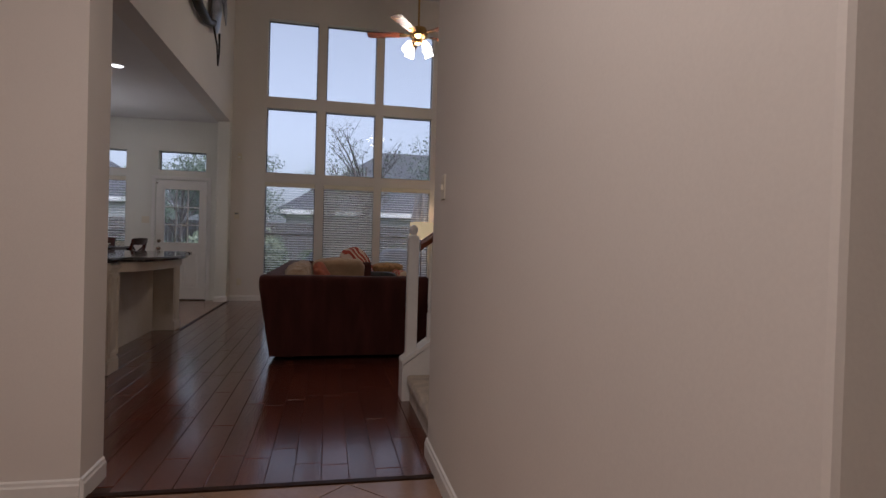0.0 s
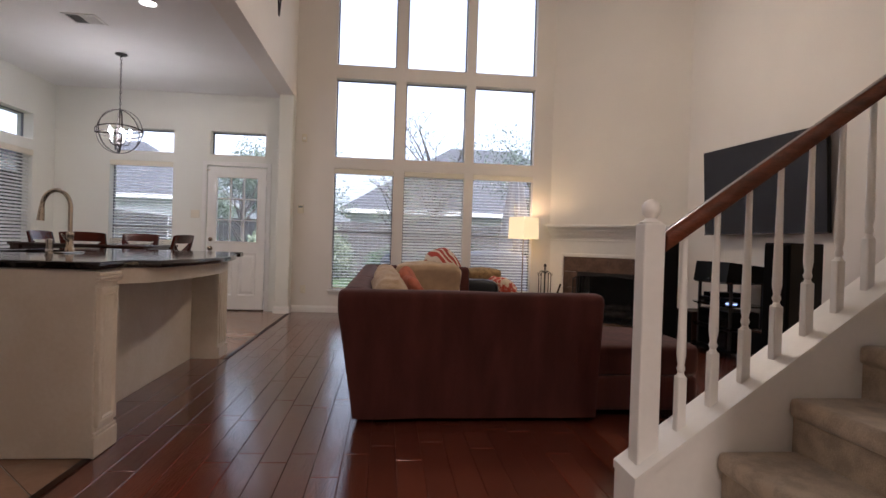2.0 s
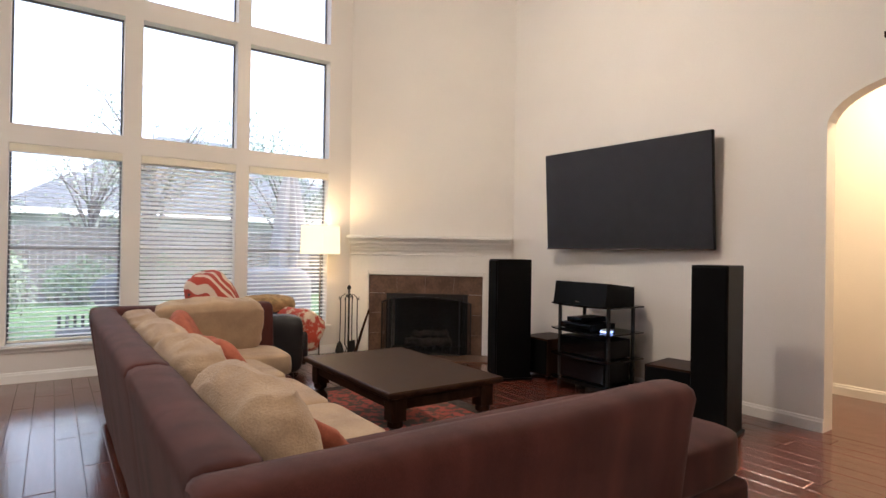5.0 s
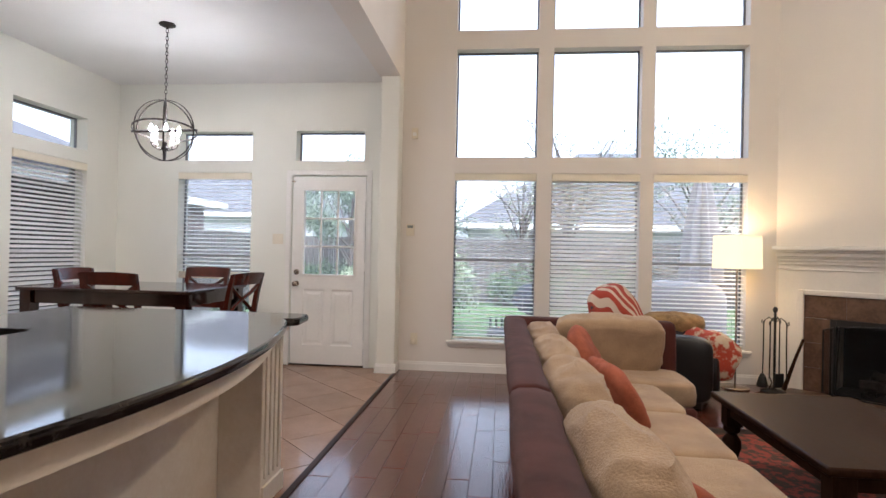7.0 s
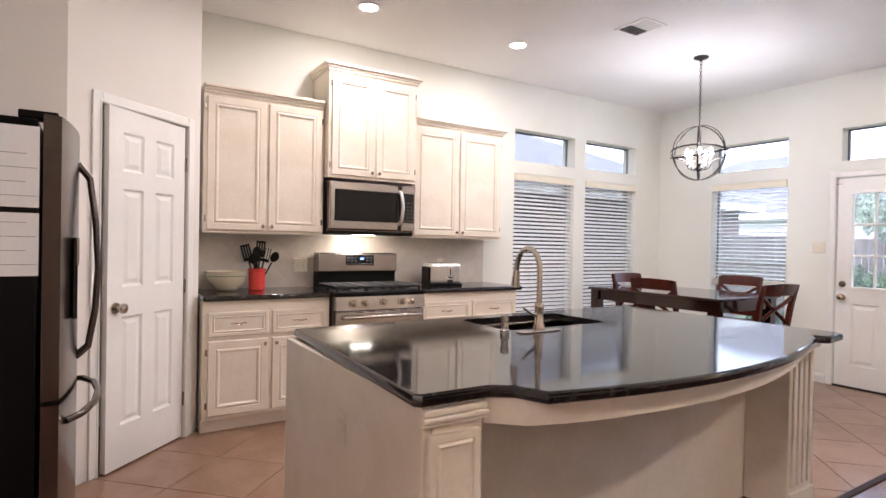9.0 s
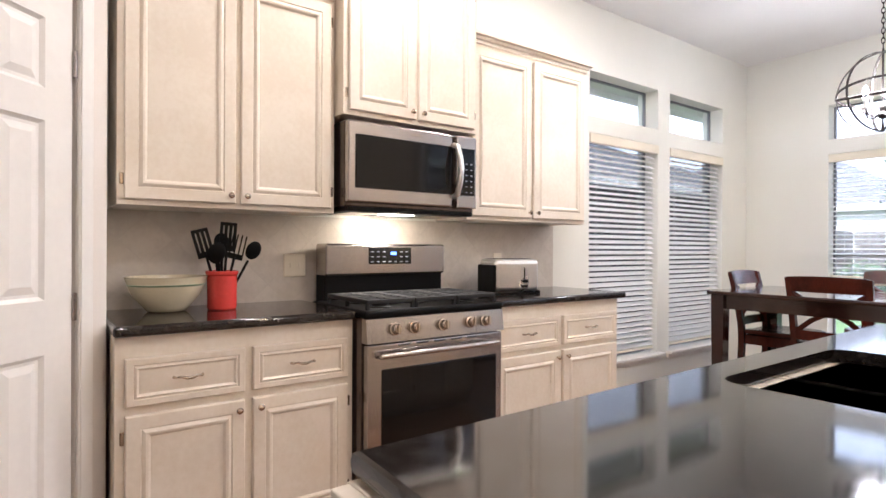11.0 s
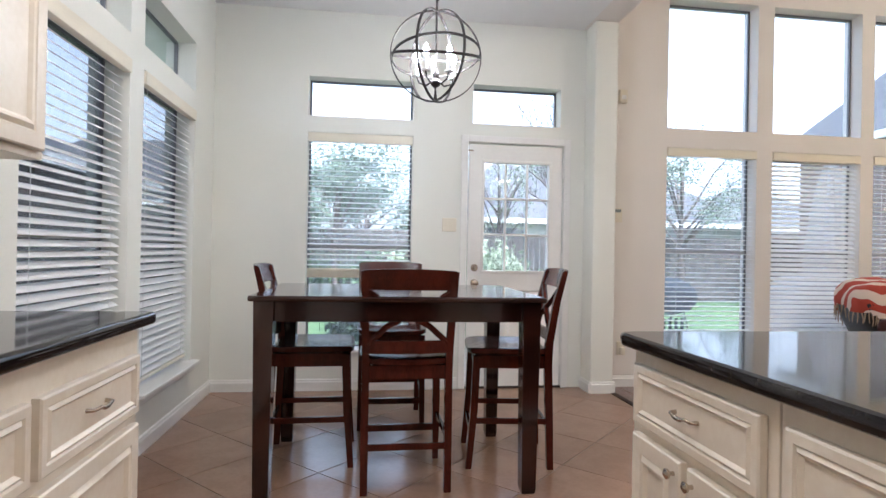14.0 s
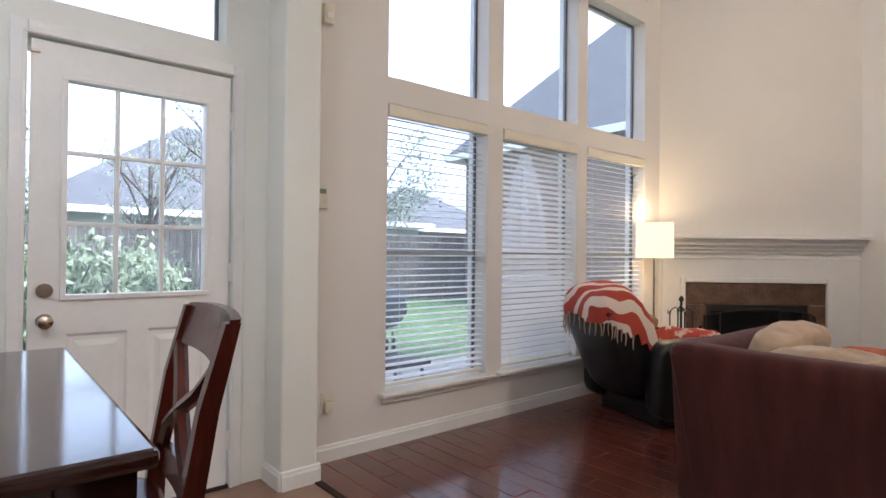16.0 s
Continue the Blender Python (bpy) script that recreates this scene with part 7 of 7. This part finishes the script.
def house(name, x0, x1, y0, y1, eave, ridge, wallm, label, windows=()):
    ob = thing(name, ((x0 + x1) / 2, (y0 + y1) / 2, -0.2), label, "house")
    part("wall", box(B(), x0, x1, y0, y1, -0.2, eave), wallm, ob)
    o = 0.45
    bm = B()
    X0, X1, Y0, Y1 = x0 - o, x1 + o, y0 - o, y1 + o
    w, h = X1 - X0, Y1 - Y0
    k = min(w, h) / 2
    r = ((X0 + k, (Y0 + Y1) / 2), (X1 - k, (Y0 + Y1) / 2)) if w >= h else (((X0 + X1) / 2, Y0 + k), ((X0 + X1) / 2, Y1 - k))
    c = [bm.verts.new((x, y, eave)) for x, y in ((X0, Y0), (X1, Y0), (X1, Y1), (X0, Y1))]
    a, b = [bm.verts.new((*p, ridge)) for p in r]
    if w >= h:
        for f in ((c[0], c[1], b, a), (c[1], c[2], b), (c[2], c[3], a, b), (c[3], c[0], a)):
            bm.faces.new(f)
    else:
        for f in ((c[0], c[1], a), (c[1], c[2], b, a), (c[2], c[3], b), (c[3], c[0], a, b)):
            bm.faces.new(f)
    bm.faces.new(c[::-1])
    part("roof", bm, ROOF, ob, "grey shingled hip roof")
    bm = B()
    for q in ((X0, X1, Y0 - 0.02, Y0), (X0, X1, Y1, Y1 + 0.02), (X0 - 0.02, X0, Y0, Y1), (X1, X1 + 0.02, Y0, Y1)):
        box(bm, *q, eave - 0.16, eave + 0.02)
    part("fascia", bm, TRIM, ob, "white fascia board")
    for wx0, wx1, wy, wz0, wz1 in windows:
        wn_ = part("window", box(B(), wx0, wx1, wy - 0.03, wy - 0.002, wz0, wz1), DARKGL, ob, "dark house window")
        part("frame", box(B(), wx0 - 0.06, wx1 + 0.06, wy - 0.02, wy - 0.001, wz0 - 0.06, wz1 + 0.06), TRIM, wn_)
    return ob


house("neighbour_house", -1.6, 10.5, 26.0, 35.0, 2.3, 5.7, SIDING, "pale neighbouring house with a grey hip roof", ((0.6, 2.0, 26.0, 0.9, 2.0),))
house("neighbour_house", 8.2, 20.5, 8.6, 20.75, 4.0, 11.2, BRICKM, "brick neighbouring house with a steep grey roof", ())
house("neighbour_house", -19.0, -8.7, 4.0, 20.5, 2.5, 5.1, BRICKM, "brick house beside the kitchen windows", ())
house("neighbour_house", 12.2, 20.5, 31.0, 38.0, 2.4, 4.8, BRICKM, "far brick house with a grey roof", ((14.0, 15.4, 31.0, 0.9, 2.0),))
house("neighbour_house", -18.0, -7.6, 26.5, 34.0, 2.6, 5.3, SIDING, "far pale house with a grey roof", ())


def leaf_mesh(name, blobs, count, size, seed, material):
    """Many small leaves, thick about some centres and thin between."""
    r_ = random.Random(seed)
    verts, faces = [], []
    for _ in range(count):
        c, rad = blobs[r_.randrange(len(blobs))]
        d = Vector((r_.gauss(0, 1), r_.gauss(0, 1), r_.gauss(0, 0.8))).normalized() * rad * (r_.random() ** 0.45)
        p = Vector(c) + d
        e = Euler((r_.uniform(0, 6.3), r_.uniform(0, 6.3), r_.uniform(0, 6.3))).to_matrix()
        s = size * r_.uniform(0.6, 1.4)
        k = len(verts)
        verts += [p + e @ Vector(q) for q in ((-s, 0, 0), (0, -0.45 * s, 0.1 * s), (s, 0, 0), (0, 0.45 * s, 0.1 * s))]
        faces.append((k, k + 1, k + 2, k + 3))
    data = bpy.data.meshes.new(name)
    data.from_pydata(verts, [], faces)
    data.materials.append(material)
    return data


def tree(at, height, spread, leaves, seed, label, size=0.09, bare=False, leaf=LEAF):
    ob = thing("tree", at, label, "tree", "garden trees")
    r_ = random.Random(seed)
    bm = B()
    trunk = height * (0.30 if not bare else 0.35)
    tube(bm, [(0, 0, 0), (0.03, 0.02, trunk * 0.5), (0.0, 0.05, trunk), (0.05, 0.0, height * 0.75)], [0.022 * height, 0.018 * height, 0.014 * height, 0.004 * height], 10)
    blobs = []
    for i in range(13 if not bare else 20):
        a = i * 2.4 + r_.random()
        z0 = trunk * (0.8 + 0.9 * r_.random())
        ln = spread * (0.55 + 0.5 * r_.random()) * (1.15 - 0.5 * z0 / height)
        up = height * (0.18 + 0.32 * r_.random())
        p1 = Vector((math.cos(a) * ln * 0.5, math.sin(a) * ln * 0.5, z0 + up * 0.6))
        p2 = Vector((math.cos(a) * ln, math.sin(a) * ln, min(height, z0 + up)))
        tube(bm, [(0.02, 0.02, z0), p1, p2], [0.008 * height, 0.005 * height, 0.0015 * height], 6)
        if bare:
            for q in range(7):
                b_ = p1.lerp(p2, r_.random())
                tube(bm, [b_, b_ + Vector((r_.uniform(-1, 1), r_.uniform(-1, 1), r_.uniform(0.4, 1.5))) * spread * 0.28], [0.002 * height, 0.0008 * height], 4)
        blobs += [(p2, spread * 0.34), (p1.lerp(p2, 0.5), spread * 0.30)]
    blobs.append(((0, 0, height * 0.85), spread * 0.4))
    part("trunk", bm, BARK, ob, "", 60, local=True)
    crown = new("crown", leaf_mesh("crown", blobs, leaves, size, seed, leaf))
    crown.parent = ob
    return ob


# PALE is lightened to carry the glare of sunlit foliage in its colour
PALE = surface("sunlit_pale_leaf", (0.38, 0.43, 0.27), 0.5, var=0.15, scale=6, bump=0.0)
SPARSE = surface("grey_green_leaf", (0.20, 0.25, 0.17), 0.6, var=0.25, scale=6, bump=0.0)
tree((1.35, 20.3, -0.16), 5.0, 1.7, 1500, 3, "thinly leaved tree on the lawn", 0.035, True, SPARSE)
tree((4.9, 21.0, -0.16), 5.2, 1.9, 5000, 4, "leafy tree beside the back fence", 0.045, False, SPARSE)
tree((-3.6, 24.2, -0.16), 4.6, 1.9, 6000, 5, "leafy tree behind the back fence", 0.05, False, SPARSE)
tree((-4.25, 19.6, -0.16), 3.75, 1.3, 11000, 6, "leafy tree near the dining window", 0.04, False, SPARSE)
tree((0.2, 22.6, -0.16), 4.2, 1.3, 1300, 7, "thin tree seen through the back door, leaves pale with painted daylight", 0.04, True, PALE)
for i, (x, y) in enumerate(((-6.3, 20.8), (-4.9, 20.9), (-3.4, 20.8), (-1.9, 20.9), (-0.3, 20.8), (1.3, 20.9), (3.0, 20.8))):
    sh = thing("shrub", (x, y, -0.16), "dense green shrub along the back fence", "shrub", "fence shrubs")
    r_ = random.Random(90 + i)
    bl = [((r_.uniform(-0.6, 0.6), r_.uniform(-0.3, 0.3), r_.uniform(0.3, 0.9)), 0.45) for _ in range(7)]
    bm = B()
    for q in range(6):
        tube(bm, [(0, 0, 0), Vector(bl[q][0]) * 0.7, Vector(bl[q][0])], [0.02, 0.012, 0.004], 5)
    part("stems", bm, BARK, sh, local=True)
    c = new("foliage", leaf_mesh("foliage", bl, 900, 0.07, 90 + i, LEAF))
    c.parent = sh

for i, (x, y, h) in enumerate(((-2.35, 15.6, 1.25), (-1.55, 16.0, 1.4), (-2.95, 16.3, 1.1))):
    sh = thing("shrub", (x, y, -0.16), "tall shrub beyond the patio, leaves pale with painted daylight", "shrub", "patio shrubs")
    r_ = random.Random(190 + i)
    bl = [((r_.uniform(-0.45, 0.45), r_.uniform(-0.3, 0.3), r_.uniform(0.25, 1.0) * h), 0.36) for _ in range(11)]
    bm = B()
    for q in range(8):
        tube(bm, [(0, 0, 0), Vector(bl[q][0]) * 0.6, Vector(bl[q][0])], [0.02, 0.012, 0.004], 5)
    part("stems", bm, BARK, sh, local=True)
    c = new("foliage", leaf_mesh("foliage", bl, 1500, 0.055, 190 + i, PALE))
    c.parent = sh

# patio things close to the glass
pot = thing("potted_plant", (-3.62, 11.98, -0.10), "green potted plant outside the dining window", "plant")
part("pot", lathe(B(), (0, 0, 0), [(0.14, 0), (0.18, 0.30), (0.20, 0.31), (0.20, 0.36), (0.18, 0.36), (0.16, 0.30), (0.0, 0.30)], 24), BRICKM, pot, "clay pot", 40, local=True)
bl = [((0.0, 0, 0.50), 0.16), ((0.15, 0.02, 0.55), 0.14), ((-0.14, 0.05, 0.52), 0.14), ((0.05, 0.1, 0.66), 0.13)]
bm = B()
for p, _ in bl:
    tube(bm, [(0, 0, 0.29), Vector(p) * 0.8, Vector(p)], [0.008, 0.006, 0.003], 5)
part("stems", bm, BARK, pot, local=True)
c = new("leaves", leaf_mesh("leaves", bl, 260, 0.05, 55, LEAF))
c.parent = pot
# closed patio umbrella with its hanging folds
um = thing("patio_umbrella", (2.15, 13.1, -0.10), "closed pale patio umbrella on a pole", "umbrella")
part("pole", cyl(B(), (0, 0, 0), (0, 0, 2.5), 0.022, n=12), BLACKWOOD, um, "", 40, local=True)
part("base", lathe(B(), (0, 0, 0), [(0.25, 0), (0.25, 0.05), (0.06, 0.09), (0.03, 0.2)], 24), IRON, um, "", 40, local=True)
bm = B()
rs = []
for z, r in ((2.45, 0.04), (2.2, 0.11), (1.8, 0.17), (1.4, 0.21), (1.05, 0.23)):
    rs.append([bm.verts.new(((r + 0.25 * r * math.cos(8 * t)) * math.cos(t), (r + 0.25 * r * math.cos(8 * t)) * math.sin(t), z)) for t in (2 * math.pi * i / 48 for i in range(48))])
skin(bm, rs)
part("canopy", bm, CLOTH, um, "folded pale canopy", 60, local=True)
gr = thing("covered_grill", (1.75, 12.75, -0.10), "barbecue grill under a grey fitted cover", "grill")
part("cover", cushion(B(), (0, 0, 0.52), (0.52, 0.30, 0.53), None, 0.35, n=22, rough=0.02, seed=5), CLOTH, gr, "", 60, local=True)
pc = thing("patio_chair", (-0.30, 12.35, -0.10), "dark metal patio chair on the slab", "chair")
bm = B()
for x in (-0.22, 0.22):
    for y in (-0.2, 0.2):
        tube(bm, [(x, y, 0), (x * 0.9, y * 0.9, 0.40)], 0.014, 8)
part("legs", bm, IRON, pc, "", 40, local=True)
part("seat", box(B(), -0.25, 0.25, -0.24, 0.24, 0.39, 0.43, 0.012), IRON, pc, local=True)
for q in range(7):
    part("slat", box(B(), -0.23 + 0.07 * q, -0.20 + 0.07 * q, 0.21, 0.23, 0.43, 0.56, 0.003, 1), IRON, pc, local=True)
gb = thing("kettle_grill", (0.05, 13.05, -0.10), "round dark kettle grill on legs", "grill")
part("bowl", lathe(B(), (0, 0, 0.55), [(0.05, 0), (0.2, 0.05), (0.28, 0.16), (0.285, 0.2), (0.27, 0.28), (0.18, 0.38), (0.03, 0.43)], 28), GREYCOVER, gb, "", 40, local=True)
for q in range(3):
    a = 2.1 * q
    part("leg", cyl(B(), (0.30 * math.cos(a), 0.30 * math.sin(a), 0), (0.15 * math.cos(a), 0.15 * math.sin(a), 0.62), 0.012, n=8), STEEL, gb, "", 40, local=True)

# ---- floor pieces ----
rw = random.Random(12)
plank_meshes = {}
PW = 0.127
row = 0
x = XP + 0.02
while x < XE - 0.01:
    w = min(PW, XE - 0.002 - x)
    y = 3.917 - rw.uniform(0, 0.9)
    while y < YN - 0.005:
        ln = rw.choice((0.61, 0.76, 0.91, 1.07, 1.22))
        a, b = max(y, 3.917), min(y + ln, YN - 0.003)
        y += ln
        if b - a < 0.05:
            continue
        # not under the stair
        if x > 0.9 and b < 4.9:
            continue
        if x < -0.80 and b < 4.12:
            continue
        key = (round(w, 3), round(b - a, 3))
        if key not in plank_meshes:
            bm = B()
            hw, hl = key[0] / 2 - 0.0006, key[1] / 2 - 0.0006
            rs = []
            for i in range(2):
                rs.append([bm.verts.new(p) for p in ((-hw, (-hl, hl)[i], -0.006), (hw, (-hl, hl)[i], -0.006), (hw, (-hl, hl)[i], -0.0022), (hw - 0.0022, (-hl + 0.0035, hl - 0.0035)[i], 0.0), (-hw + 0.0022, (-hl + 0.0035, hl - 0.0035)[i], 0.0), (-hw, (-hl, hl)[i], -0.0022))])
            skin(bm, rs)
            plank_meshes[key] = mesh_of("plank", bm, PLANK)
        piece("plank", plank_meshes[key], floor_wood, pose(x + w / 2, (a + b) / 2, rw.uniform(-0.0006, 0.0004)))
    x += PW
# short boards that run in under the island's overhang
for q in range(2):
    for ya, yb in ((6.275, 6.98), (6.98, 7.66), (7.66, 8.245)):
        bm = box(B(), -0.0755, 0.0755, (ya - yb) / 2 + 0.001, (yb - ya) / 2 - 0.001, -0.004, 0.0, 0.0015, 1)
        piece("plank", mesh_of("plank", bm, PLANK), floor_wood, pose(-1.672 + 0.152 * q, (ya + yb) / 2, 0.0035))
tile_full = {}
for lo, hi, parent, org in (((XW, 4.10), (XP - 0.022, YN), floor_tile, (-3.379, 9.186)), ((-3.0, -1.2), (0.74, 3.873), floor_foyer, (0.0, 3.873))):
    for p in diag_tiles(lo, hi, 0.455, 0.005, org):
        cx, cy = sum(q[0] for q in p) / len(p), sum(q[1] for q in p) / len(p)
        loc = [(q[0] - cx, q[1] - cy) for q in p]
        key = tuple(round(c, 3) for q in loc for c in q)
        if key not in tile_full:
            bm = prism(B(), loc, -0.005, 0.0, 0.0015, 1)
            tile_full[key] = mesh_of("tile", bm, TILE)
        piece("tile", tile_full[key], parent, pose(cx, cy, 0))
tagged(part("floor_side_hall", box(B(), XE, 5.2, 4.0, 8.55, -0.004, 0.0), PLANK), "dark hardwood floor of the side hall", "floor", kind="structure")
